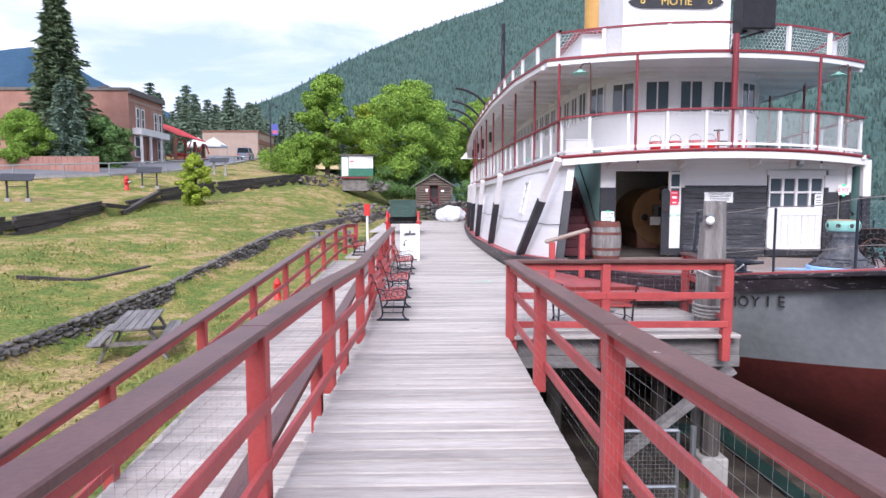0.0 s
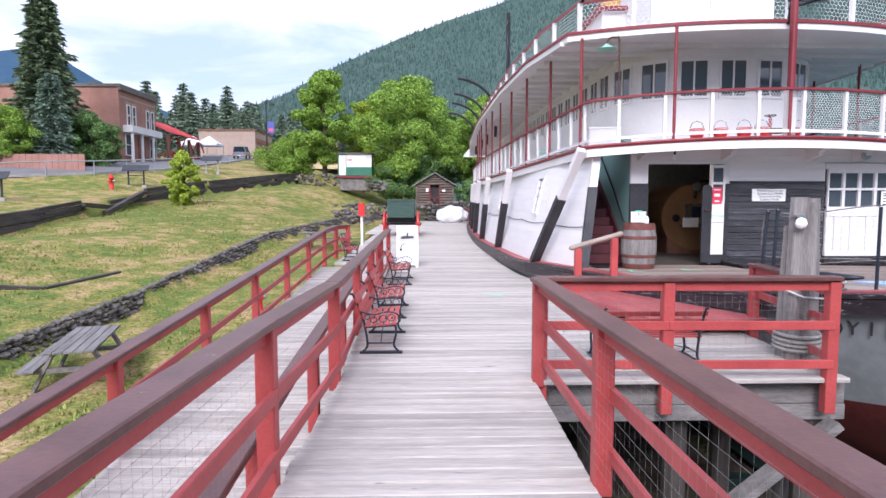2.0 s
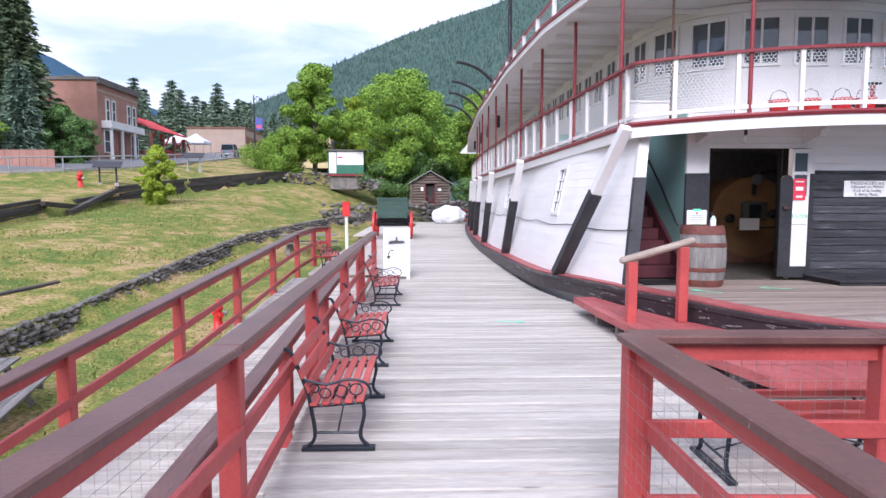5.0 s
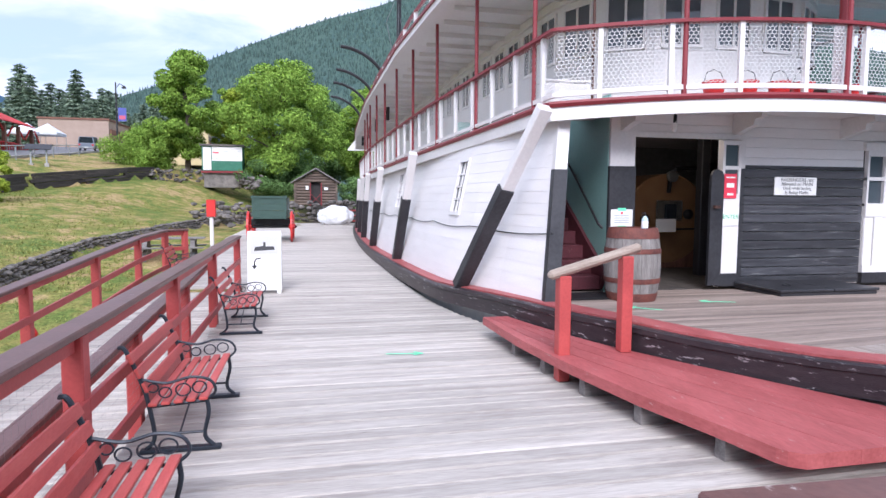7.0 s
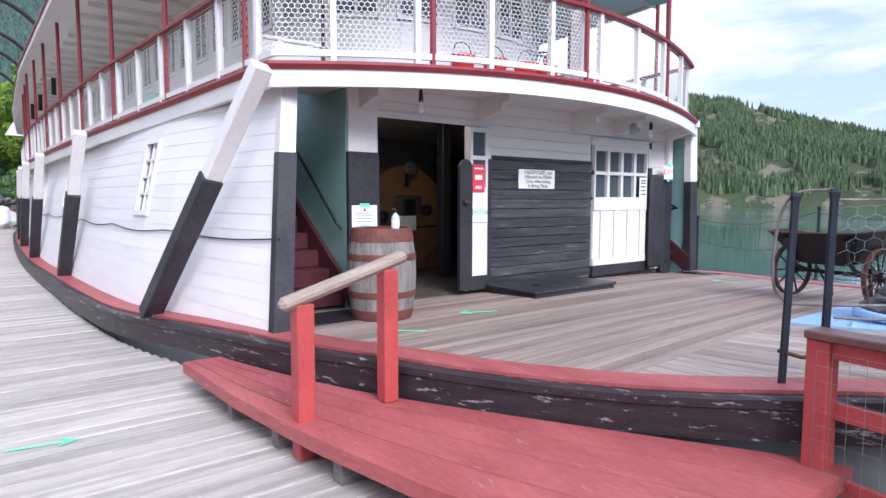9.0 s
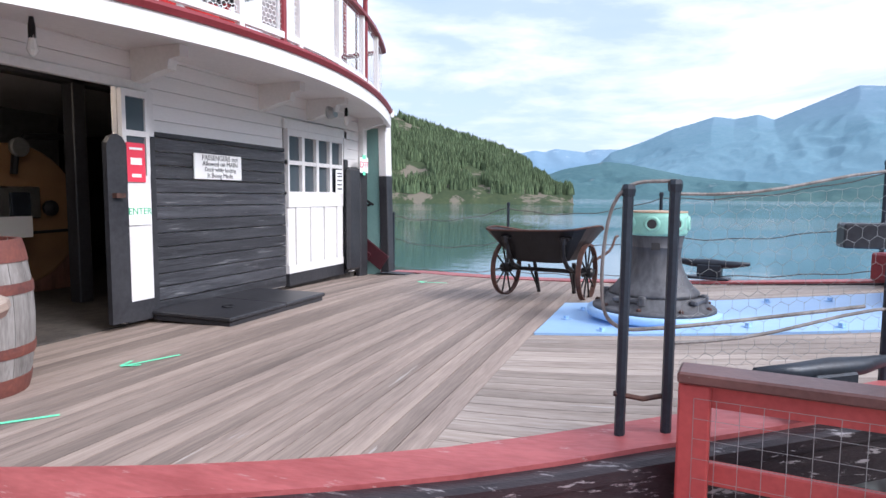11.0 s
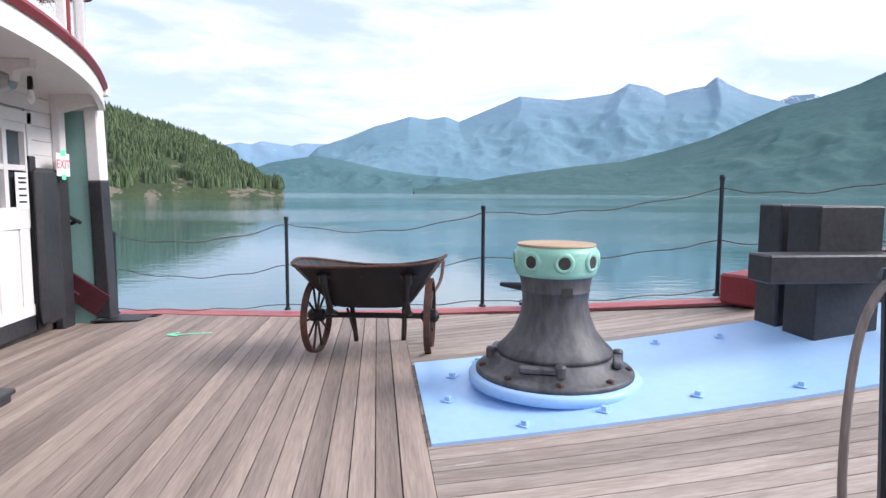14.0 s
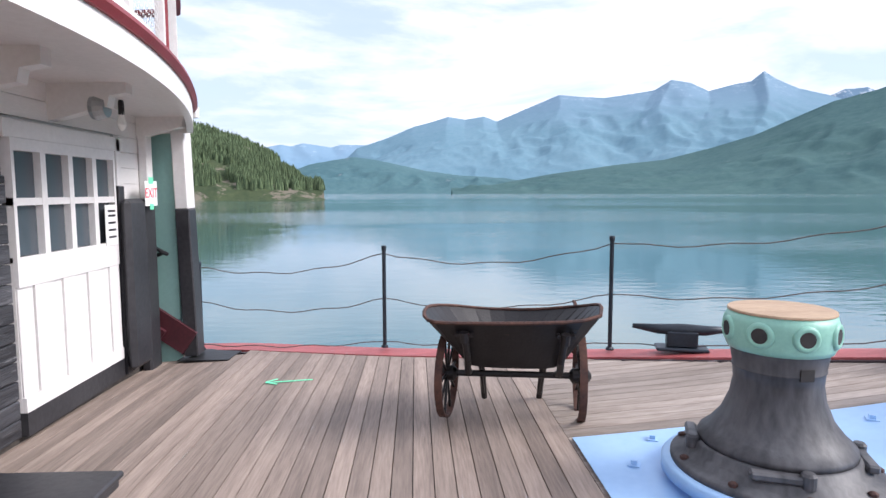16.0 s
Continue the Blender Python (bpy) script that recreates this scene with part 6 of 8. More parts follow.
for za, zb in ((0.0, 0.10), (0.22, 0.28), (0.58, 0.64), (0.76, 0.885)):
    part("hoop", lathe(bmesh.new(), [(barrel_r(za) + 0.006, za), (barrel_r((za + zb) / 2) + 0.008, (za + zb) / 2), (barrel_r(zb) + 0.006, zb), (barrel_r(zb) - 0.02, zb), (barrel_r(za) - 0.02, za)], 36), M_HOOP, brl)
part("barrel_head", lathe(bmesh.new(), [(0.27, 0.83), (0.272, 0.85), (0.01, 0.855)], 30), M_BARREL, brl)
bt = thing("sanitiser_bottle", "clear pump bottle with white label on the barrel", "bottle", pose(4.33, 14.0, DZ + 0.006 + 0.855))
part("bottle", lathe(bmesh.new(), [(0.038, 0), (0.04, 0.01), (0.04, 0.13), (0.02, 0.16), (0.014, 0.17)], 16), M_PLASTIC, bt)
part("label_band", lathe(bmesh.new(), [(0.041, 0.03), (0.0415, 0.04), (0.0415, 0.10), (0.041, 0.11)], 16), M_PAPER, bt)
part("pump", tube(bmesh.new(), [(0, 0, 0.17), (0, 0, 0.21), (-0.045, 0, 0.205)], 0.008, 6), M_INK, bt)
# green tape arrows
def tape_arrow(x, y, z, rot):
    t = thing("tape_arrow", "bright green tape arrow stuck to the planks", "floor marking", pose(x, y, z, 0, 0, rot), "tape arrows")
    b_ = boxes((-0.22, 0.16, -0.012, 0.012, 0, 0.002))
    beam(b_, (0.18, 0, 0.003), (0.08, 0.07, 0.003), 0.022, 0.002)
    beam(b_, (0.18, 0, 0.0052), (0.08, -0.07, 0.0052), 0.022, 0.002)
    part("tape", b_, M_TAPE, t)


tape_arrow(5.08, 13.62, deck_z(13.62) + 0.010, 160)
tape_arrow(3.95, 13.35, deck_z(13.35) + 0.010, 140)
tape_arrow(9.62, 13.34, deck_at(9.62, 13.34) + 0.010, 100)
tape_arrow(1.32, 13.66, 0.006, -8)

# stanchions and chains
def stanchion(x, y, h, r=0.02, lean=0.0):
    s = thing("stanchion", "slim black iron deck stanchion", "stanchion", pose(x, y, dz_at(x, y) + 0.04, 0, lean), "stanchions")
    part("rod", tube(bmesh.new(), [(0, 0, 0), (0, 0, h)], r, 8), M_BLUEBLACK, s)
    part("foot", lathe(bmesh.new(), [(r * 1.9, 0), (r * 1.9, 0.012), (r * 1.2, 0.03)], 10), M_BLUEBLACK, s)
    part("cap", lathe(bmesh.new(), [(r * 1.2, h - 0.03), (r * 1.35, h), (r * 1.1, h + 0.02)], 8), M_BLUEBLACK, s)
    return s


ST = [(10.88, 14.5, 0.93), (10.66, 12.54, 1.05), (9.84, 10.42, 1.04), (8.86, 8.4, 1.09), (7.6, 7.35, 1.05)]
for x_, y_, h_ in ST:
    stanchion(x_, y_, h_)
for x_, y_, ln_ in ((4.655, 10.47, 3.5), (4.71, 10.28, 2.0)):
    st_ = stanchion(x_, y_, 1.15, 0.023, ln_)
    st_.location.z -= 0.09
rng_r = random.Random(12)
for hz, sag in ((1.03, 0.13), (0.56, 0.11), (0.10, 0.05)):
    for (xa, ya, ha), (xb, yb, hb) in zip(ST, ST[1:]):
        rope = thing("rope_line", "thin grey wire rope slung between stanchions", "rope", pose(0, 0, 0), "rope lines")
        a, b = Vector((xa, ya, dz_at(xa, ya) + min(hz, ha))), Vector((xb, yb, dz_at(xb, yb) + min(hz, hb)))
        dip_, ph_ = rng_r.uniform(0.7, 1.3), rng_r.uniform(0, 6)
        part("rope", tube(bmesh.new(), [a.lerp(b, k / 16) - Vector((0, 0, 4 * sag * dip_ * (k / 16) * (1 - k / 16) + (0.012 * math.sin(k * 1.3 + ph_) if 0 < k < 16 else 0))) for k in range(17)], 0.0055, 5), M_LINE, rope)
# netting and ropes from the pair of stanchions round the bow, port side
pa, pb_ = Vector((4.9, 10.22, deck_z(10.2) + 0.05)), Vector((5.5, 9.35, deck_z(9.35) + 0.05))
PB = [(4.80, 10.27), (5.42, 9.3), (6.0, 8.3), (6.8, 7.3)]
cum2 = [0.0]
for a, b in zip(PB, PB[1:]):
    cum2.append(cum2[-1] + math.dist(a, b))


def port_net(s, z):
    i = min(max(int(np.searchsorted(cum2, s)) - 1, 0), len(PB) - 2)
    k = (s - cum2[i]) / (cum2[i + 1] - cum2[i])
    x_, y_ = PB[i][0] + (PB[i + 1][0] - PB[i][0]) * k, PB[i][1] + (PB[i + 1][1] - PB[i][1]) * k
    return Vector((x_, y_, deck_z(y_) + 0.06 + z))


nt = thing("net_fence", "wire netting and grey rope along the bow", "fence", pose(0, 0, 0))
part("netting", hex_net(bmesh.new(), port_net, cum2[-1], 0.90, 0.085, 0.0009), M_GALV, nt)
for hz in (0.94, 0.28):
    part("rope", tube(bmesh.new(), [port_net(cum2[-1] * k / 20, hz - 0.02 * math.sin(k * 0.8)) for k in range(21)], 0.008, 6), M_GREYWOOD, nt)
for x_, y_ in PB[1:]:
    part("net_post", tube(bmesh.new(), [(x_, y_, deck_z(y_)), (x_, y_, deck_z(y_) + 1.0)], 0.02, 8), M_BLUEBLACK, nt)
part("hose", tube(bmesh.new(), smooth_curve([Vector((4.75, 10.28, 1.69)), Vector((4.72, 10.46, 1.67)), Vector((4.72, 10.545, 1.54)), Vector((4.71, 10.57, 1.24)), Vector((4.72, 10.52, 1.06)), Vector((4.8, 10.3, 1.04)), Vector((5.4, 9.4, 1.10))], 6), 0.009, 6), M_GREYWOOD, nt)
part("chain", tube(bmesh.new(), [(4.66, 10.5, 0.76), (4.69, 10.38, 0.74), (4.74, 10.26, 0.76)], 0.012, 6), M_RUST, nt)

# gangplank with posts and hand rail
gp = thing("gangplank", "broad red painted gangplank with rounded end bridging to the ship", "gangplank", pose(0, 0, 0))
def gp_in(y):
    return CX - half_w(y) + 0.0
bm = bmesh.new()
NB = 4
def gp_out(y):
    return interp([(10.05, 3.06), (10.09, 2.99), (10.16, 2.95), (10.3, 2.92), (10.6, 2.85), (11.2, 2.68), (12.2, 2.50), (13.2, 2.40), (14.5, 2.36)], y)
for b in range(NB):
    rows = []
    for y_ in list(np.linspace(10.05, 10.4, 7)) + list(np.linspace(10.6, 14.3, 18)):
        o, i_ = gp_out(y_), gp_in(y_) - 0.03 - max(0.0, 10.12 - y_) * 0.6
        xa, xb = o + (i_ - o) * b / NB, o + (i_ - o) * (b + 1) / NB - 0.006
        zz = 0.25 + 0.0 * y_
        rows.append([(xa, y_, zz - 0.09), (xa, y_, zz), (xb, y_, zz), (xb, y_, zz - 0.09)])
    bb = strip(bmesh.new(), rows)
    for r_ in (rows[0], rows[-1]):
        bb.faces.new([bb.verts.new(v) for v in r_])
    part("gang_board", bb, M_GANG, gp)
for y_ in (10.6, 11.3, 12.0, 12.7, 13.4):
    part("bearer_block", boxes((gp_out(y_) + 0.06, gp_in(y_) - 0.1, y_ - 0.05, y_ + 0.05, 0.0, 0.158)), M_GREYBEAM, gp)
part("rail_post", boxes((2.54, 2.655, 12.38, 12.495, 0.0, 0.985), bev=0.008), M_RED, gp)
part("rail_post", boxes((3.155, 3.265, 12.36, 12.47, 0.252, 1.16), bev=0.008), M_RED, gp)
part("hand_rail", beam(bmesh.new(), (2.44, 12.42, 0.985), (3.36, 12.42, 1.245), 0.10, 0.085, bev=0.03), M_RAILWOOD, gp, "weathered bare wood hand rail")

# ---- things on the boardwalk ----
def bench(label, m, group="park benches"):
    b = thing("park_bench", label, "bench", m, group)
    # local: length along x, sits facing -y
    L = 1.14
    for i in range(5):
        part("seat_slat", boxes((-L / 2 - 0.02, L / 2 + 0.02, -0.20 + i * 0.085, -0.14 + i * 0.085, 0.42 - 0.008 * i, 0.445 - 0.008 * i), bev=0.005), M_SLAT, b)
    for i in range(3):
        part("back_slat", boxes((-L / 2 - 0.02, L / 2 + 0.02, -0.012, 0.012, -0.04, 0.04), bev=0.005), M_SLAT, b).matrix_basis = pose(0, 0.215 + 0.045 * i, 0.54 + 0.115 * i, -20)
    for sx in (-1, 1):
        x_ = sx * (L / 2 - 0.02)
        fr = bmesh.new()
        tube(fr, smooth_curve([Vector((x_, -0.24, 0.02)), Vector((x_, -0.17, 0.12)), Vector((x_, -0.20, 0.30)), Vector((x_, -0.19, 0.41))], 4), 0.016, 6)
        tube(fr, smooth_curve([Vector((x_, 0.24, 0.02)), Vector((x_, 0.17, 0.12)), Vector((x_, 0.20, 0.38)), Vector((x_, 0.24, 0.56)), Vector((x_, 0.34, 0.83)), Vector((x_, 0.39, 0.86))], 4), 0.016, 6)
        tube(fr, [(x_, -0.20, 0.405), (x_, 0.20, 0.375)], 0.013, 6)
        tube(fr, [(x_, -0.18, 0.15), (x_, 0.18, 0.15)], 0.011, 6)
        tube(fr, smooth_curve([Vector((x_, -0.19, 0.41)), Vector((x_, -0.25, 0.48)), Vector((x_, -0.21, 0.57)), Vector((x_, -0.08, 0.60)), Vector((x_, 0.08, 0.56)), Vector((x_, 0.25, 0.60))], 4), 0.011, 6)
        leg = part("iron_end", fr, M_BLUEBLACK, b, "dark cast-iron end with scroll arm")
        sc = bmesh.new()
        for cy, cz, rr in ((-0.14, 0.515, 0.048), (-0.03, 0.50, 0.05), (0.09, 0.485, 0.042), (0.17, 0.525, 0.035)):
            ring(sc, rr, 0.006, 14, pose(x_, cy, cz, 0, 90), 6)
        part("scroll", sc, M_BLUEBLACK, leg)
        part("skid", boxes((x_ - 0.03, x_ + 0.03, -0.28, 0.27, 0, 0.035), bev=0.006), M_BLUEBLACK, b)
    rod = bmesh.new()
    tube(rod, [(-L / 2 + 0.02, 0, 0.15), (0, 0, 0.33), (L / 2 - 0.02, 0, 0.15)], 0.007, 5)
    part("tie_rod", rod, M_BLUEBLACK, b)
    return b


M_SLAT = mat("faded_red_slat", (0.52, 0.10, 0.085), (0.42, 0.06, 0.055), 0.5, scale=3.0, stretch=(1, 4, 4), fine=25.0, bump=0.12, per_piece=0.08)
b0 = bench("faded red slatted bench with black scrolled iron ends by the fence", pose(-0.52, 9.88, 0, 0, 0, 90) @ Matrix.Diagonal((1, 0.92, 0.83, 1)))
for y_ in (11.98, 15.58):
    copy_thing(b0, pose(-0.54, y_, 0, 0, 0, 90))
copy_thing(b0, pose(-2.25, 20.6, 0.0, 0, 0, 95))
pbn = bench("red slatted bench on the platform behind the fence", pose(2.5, 8.98, 0, 0, 0, 180) @ Matrix.Diagonal((1, 1, 0.76, 1)))

# folding sign board
ab = thing("sandwich_board", "white folding sign with a printed drawing and arrow", "sign", pose(-0.49, 18.55, 0))
for sy, tl in ((-1, -12), (1, 12)):
    p_ = part("sign_panel", boxes((-0.29, 0.29, -0.012, 0.012, 0.06, 1.12), (-0.29, -0.22, -0.012, 0.012, 0, 0.06), (0.22, 0.29, -0.012, 0.012, 0, 0.06), bev=0.0), M_PAPER, ab)
    p_.matrix_basis = pose(0, sy * 0.23, 0, tl)
    if sy < 0:
        part("drawing", boxes((-0.24, 0.24, -0.016, -0.0125, 0.70, 1.02)), plain("pale_grey_print", (0.55, 0.55, 0.54), 0.7), p_)
        dr = bmesh.new()
        prism(dr, [(-0.18, 0), (0.18, 0.02), (0.16, 0.08), (0.02, 0.08), (0.02, 0.16), (-0.02, 0.16), (-0.02, 0.09), (-0.16, 0.07)], 0, 0.002, pose(0, -0.0165, 0.76, 90))
        part("ship_drawing", dr, M_INK, p_)
        ar = bmesh.new()
        tube(ar, [(-0.06, -0.015, 0.63), (-0.14, -0.015, 0.62), (-0.17, -0.015, 0.56), (-0.17, -0.015, 0.48)], 0.013, 6)
        prism(ar, [(-0.05, 0), (0.05, 0), (0, -0.07)], 0, 0.004, pose(-0.17, -0.014, 0.50, 90))
        part("arrow", ar, M_INK, p_)
        part("print_bars", boxes((-0.04, 0.10, -0.016, -0.0125, 0.52, 0.58), (-0.04, 0.16, -0.016, -0.0125, 0.42, 0.44)), M_GALV, p_)

# red box on a white post
rb = thing("donation_box", "red metal box on a white post", "box", pose(-2.5, 26.0, -0.02))
hb_ = 1.66
part("post", tube(bmesh.new(), [(0, 0, 0), (0, 0, hb_ - 0.5)], 0.055, 10), M_WHITE, rb)
part("red_box", boxes((-0.12, 0.12, -0.10, 0.10, hb_ - 0.5, hb_ - 0.03), (-0.125, 0.125, -0.105, 0.105, hb_ - 0.03, hb_), bev=0.008), M_REDPAINT, rb)

# old mooring pile with rope
pile = thing("mooring_pile", "old grey split timber mooring pile with rope turns", "pile", pose(4.32, 9.05, 0))
rng_p = random.Random(8)
for k in range(5):
    a = 2 * math.pi * k / 5
    top_ = 1.86 - 0.10 * rng_p.random() if k != 2 else 1.52
    part("split_timber", tube(bmesh.new(), [(0.1 * math.cos(a), 0.1 * math.sin(a), -2.4), (0.1 * math.cos(a), 0.1 * math.sin(a), 0.6), (0.09 * math.cos(a), 0.09 * math.sin(a), top_)], [0.125, 0.12, 0.095], 9), M_GREYWOOD, pile)
for zz in (0.12, 0.17, 0.22, 0.28):
    part("rope_turn", ring(bmesh.new(), 0.235, 0.022, 24, pose(0, 0, zz, 2), 6), M_ROPE, pile)
part("wire_turn", tube(bmesh.new(), [(-0.26, -0.1, 0.82), (-0.1, -0.25, 0.74), (0.15, -0.24, 0.72), (0.28, -0.12, 0.78), (0.34, -0.3, 0.92)], 0.01, 6), M_HEXWIRE, pile)
gl2 = thing("globe_lamp", "small white globe light on the mooring pile", "lamp", pose(4.18, 8.84, 1.56))
part("globe", lathe(bmesh.new(), [(0.01, -0.065), (0.045, -0.05), (0.065, 0), (0.045, 0.05), (0.01, 0.065)], 16), M_LAMPGLASS, gl2, "", True)
part("bracket_arm", boxes((-0.05, 0.05, 0.0, 0.12, 0.066, 0.09)), M_GALV, gl2)

# understructure: piles, braces, wire gate
und = thing("pier_frame", "weathered pile and brace frame under the boardwalk", "pier frame", pose(0, 0, 0), kind="structure")
for x_, y_ in ((-0.8, 2.0), (1.05, 2.0), (1.05, 6.0), (1.3, 8.6), (2.8, 8.75), (4.15, 8.55), (2.2, 10.2), (4.0, 10.1), (2.2, 13.0), (1.0, 12.0)):
    part("pier_pile", tube(bmesh.new(), [(x_, y_, -2.9), (x_, y_, -0.33)], 0.13, 10), M_TARWOOD, und)

part("footing", boxes((3.95, 4.35, 8.35, 8.75, -3.0, -1.85), bev=0.02), M_CONC, und)
part("cross_beam", boxes((0.9, 4.45, 8.36, 8.52, -0.50, -0.33), (0.9, 4.45, 8.38, 8.50, -0.33, -0.09), bev=0.01), M_GREYBEAM, und)
part("cross_beam", boxes((1.2, 4.3, 10.2, 10.36, -0.5, -0.33)), M_GREYBEAM, und)
bm = bmesh.new()
beam(bm, (2.6, 8.30, -1.9), (4.3, 8.28, -0.5), 0.09, 0.2, up=(0, 1, 0))
beam(bm, (1.3, 8.7, -0.5), (2.2, 8.72, -2.2), 0.08, 0.2, up=(0, 1, 0))
part("diagonal_brace", bm, M_GREYBEAM, und)
gt = thing("chain_link_gate", "galvanised chain-link gate under the boardwalk", "gate", pose(2.45, 7.55, -2.55))
bm = bmesh.new()
for pts in (((0, 0, 0), (0, 0, 1.45)), ((0.8, 0, 0), (0.8, 0, 1.45)), ((0, 0, 1.45), (0.8, 0, 1.45)), ((0, 0, 0.1), (0.8, 0, 0.1)), ((0, 0, 0.7), (0.8, 0, 0.7))):
    tube(bm, pts, 0.025, 8)
part("gate_frame", bm, M_GALV, gt)
part("gate_post", tube(bmesh.new(), [(1.0, 0, -0.3), (1.0, 0, 1.5)], 0.04, 8), M_GALV, gt)
part("mesh_infill", wire_grid(bmesh.new(), (0, 0, 0.1), (0.8, 0, 0), (0, 0, 1.35), 14, 24, 0.0018), M_GALV, gt)
# steel cradle under the hull
cr = thing("steel_cradle", "dark green steel cradle beams under the hull", "cradle", pose(0, 0, 0))
M_CRADLE = mat("dark_green_steel", (0.03, 0.07, 0.06), (0.02, 0.045, 0.04), 0.5, 0.2, scale=3.0, bump=0.1)
for x_ in (5.4, 8.6):
    part("cradle_beam", boxes((x_ - 0.14, x_ + 0.14, 4.0, 40, -2.85, -2.80), (x_ - 0.02, x_ + 0.02, 4.0, 40, -2.8, -2.45), (x_ - 0.14, x_ + 0.14, 4.0, 40, -2.45, -2.41)), M_CRADLE, cr)
for y_ in (7.5, 11.0, 15.0):
    part("cradle_cross", boxes((4.2, 9.8, y_ - 0.1, y_ + 0.1, -2.40, -2.36), (4.2, 9.8, y_ - 0.015, y_ + 0.015, -2.8, -2.4)), M_CRADLE, cr)

# hull lettering near the bow
fx = thing("bow_letters", "black painted ship's name on the bow plating", "lettering", pose(0, 0, 0))
for k, ch in enumerate("MOYIE"):
    yy = 9.58 - 0.178 * k
    (p_, o_), = outline([yy], -1, 0.115)
    t_ = Vector((0, 0, 1)).cross(o_).normalized()
    m_ = Matrix((t_, Vector((0, 0, 1)), o_)).transposed().to_4x4()
    m_.translation = p_ + Vector((0, 0, -0.43))
    lettering("letter", ch, 0.24, m_, M_INK, fx, 0.006)

# ---- lawn walls, town and trees ----
M_STONE = mat("dry_wall_stone", (0.19, 0.175, 0.16), (0.08, 0.074, 0.068), 0.9, scale=3.0, fine=25.0, bump=0.6, per_piece=0.35)
M_STONE_S = mat("rubble_stone", (0.21, 0.19, 0.175), (0.09, 0.082, 0.076), 0.9, scale=3.0, fine=25.0, bump=0.6, islands=True, per_piece=0.35)
M_SLEEPER = mat("tarred_wall_timber", (0.085, 0.072, 0.065), (0.035, 0.03, 0.03), 0.85, scale=1.5, stretch=(1, 0.5, 5), fine=14.0, bump=0.5, per_piece=0.3, wear=(0.25, 0.24, 0.23), wear_at=0.66, wear_scale=3.0)
M_ASPHALT = mat("grey_asphalt", (0.20, 0.20, 0.21), (0.15, 0.15, 0.155), 0.9, scale=0.6, fine=40.0, bump=0.2)
M_BRICK = mat("red_brick", (0.40, 0.215, 0.17), (0.30, 0.15, 0.115), 0.85, scale=0.8, fine=7.0, bump=0.3)
M_ROOFRED = mat("red_metal_roof", (0.58, 0.04, 0.04), (0.48, 0.03, 0.03), 0.75, scale=1.0, fine=9.0, bump=0.05)
M_BEIGE = mat("beige_stucco", (0.42, 0.32, 0.26), (0.36, 0.27, 0.22), 0.85, scale=1.0, fine=20.0, bump=0.1)
M_YELLOW = mat("pale_yellow_boards", (0.60, 0.50, 0.28), (0.52, 0.43, 0.24), 0.7, scale=1.0, fine=20.0, bump=0.1)
M_CORNICE = mat("grey_cornice", (0.16, 0.14, 0.13), (0.11, 0.10, 0.095), 0.7, scale=2.0, bump=0.1)
M_LOGS = mat("weathered_log", (0.20, 0.15, 0.12), (0.09, 0.07, 0.06), 0.85, scale=2.0, stretch=(0.7, 4, 4), fine=14.0, bump=0.5, per_piece=0.25)
M_WAGON = mat("dark_green_wagon_paint", (0.055, 0.105, 0.085), (0.035, 0.07, 0.06), 0.5, scale=3.0, stretch=(1, 1, 4), fine=20.0, bump=0.15)
M_TARP = mat("white_tarpaulin", (0.80, 0.81, 0.83), (0.66, 0.68, 0.71), 0.45, scale=3.0, fine=12.0, bump=0.3)
M_SHEDGREEN = mat("shed_green_boards", (0.05, 0.20, 0.13), (0.035, 0.15, 0.10), 0.6, scale=2.0, bump=0.1)
M_BARK = mat("grey_bark", (0.13, 0.10, 0.08), (0.06, 0.05, 0.04), 0.9, scale=4.0, stretch=(4, 4, 0.8), fine=20.0, bump=0.6)


def leaf_mat(name, c1, c2):
    m = mat(name, c1, c2, 0.75, scale=0.5, fine=3.0, bump=0.0, islands=True, per_piece=0.4, spec=0.06)
    b = m.node_tree.nodes["Principled BSDF"]
    b.inputs["Subsurface Weight"].default_value = 0.0
    return m


M_LEAF = leaf_mat("maple_leaves", (0.30, 0.44, 0.075), (0.14, 0.26, 0.045))
M_LEAF2 = leaf_mat("bright_leaves", (0.40, 0.48, 0.06), (0.22, 0.32, 0.045))
M_LEAFD = leaf_mat("dark_leaves", (0.17, 0.28, 0.09), (0.09, 0.17, 0.06))
M_SPRUCE = leaf_mat("spruce_needles", (0.18, 0.23, 0.13), (0.10, 0.145, 0.085))
M_JUNIPER = leaf_mat("juniper_needles", (0.19, 0.26, 0.19), (0.10, 0.15, 0.115))
M_PINE = leaf_mat("pine_needles", (0.24, 0.31, 0.22), (0.13, 0.19, 0.14))


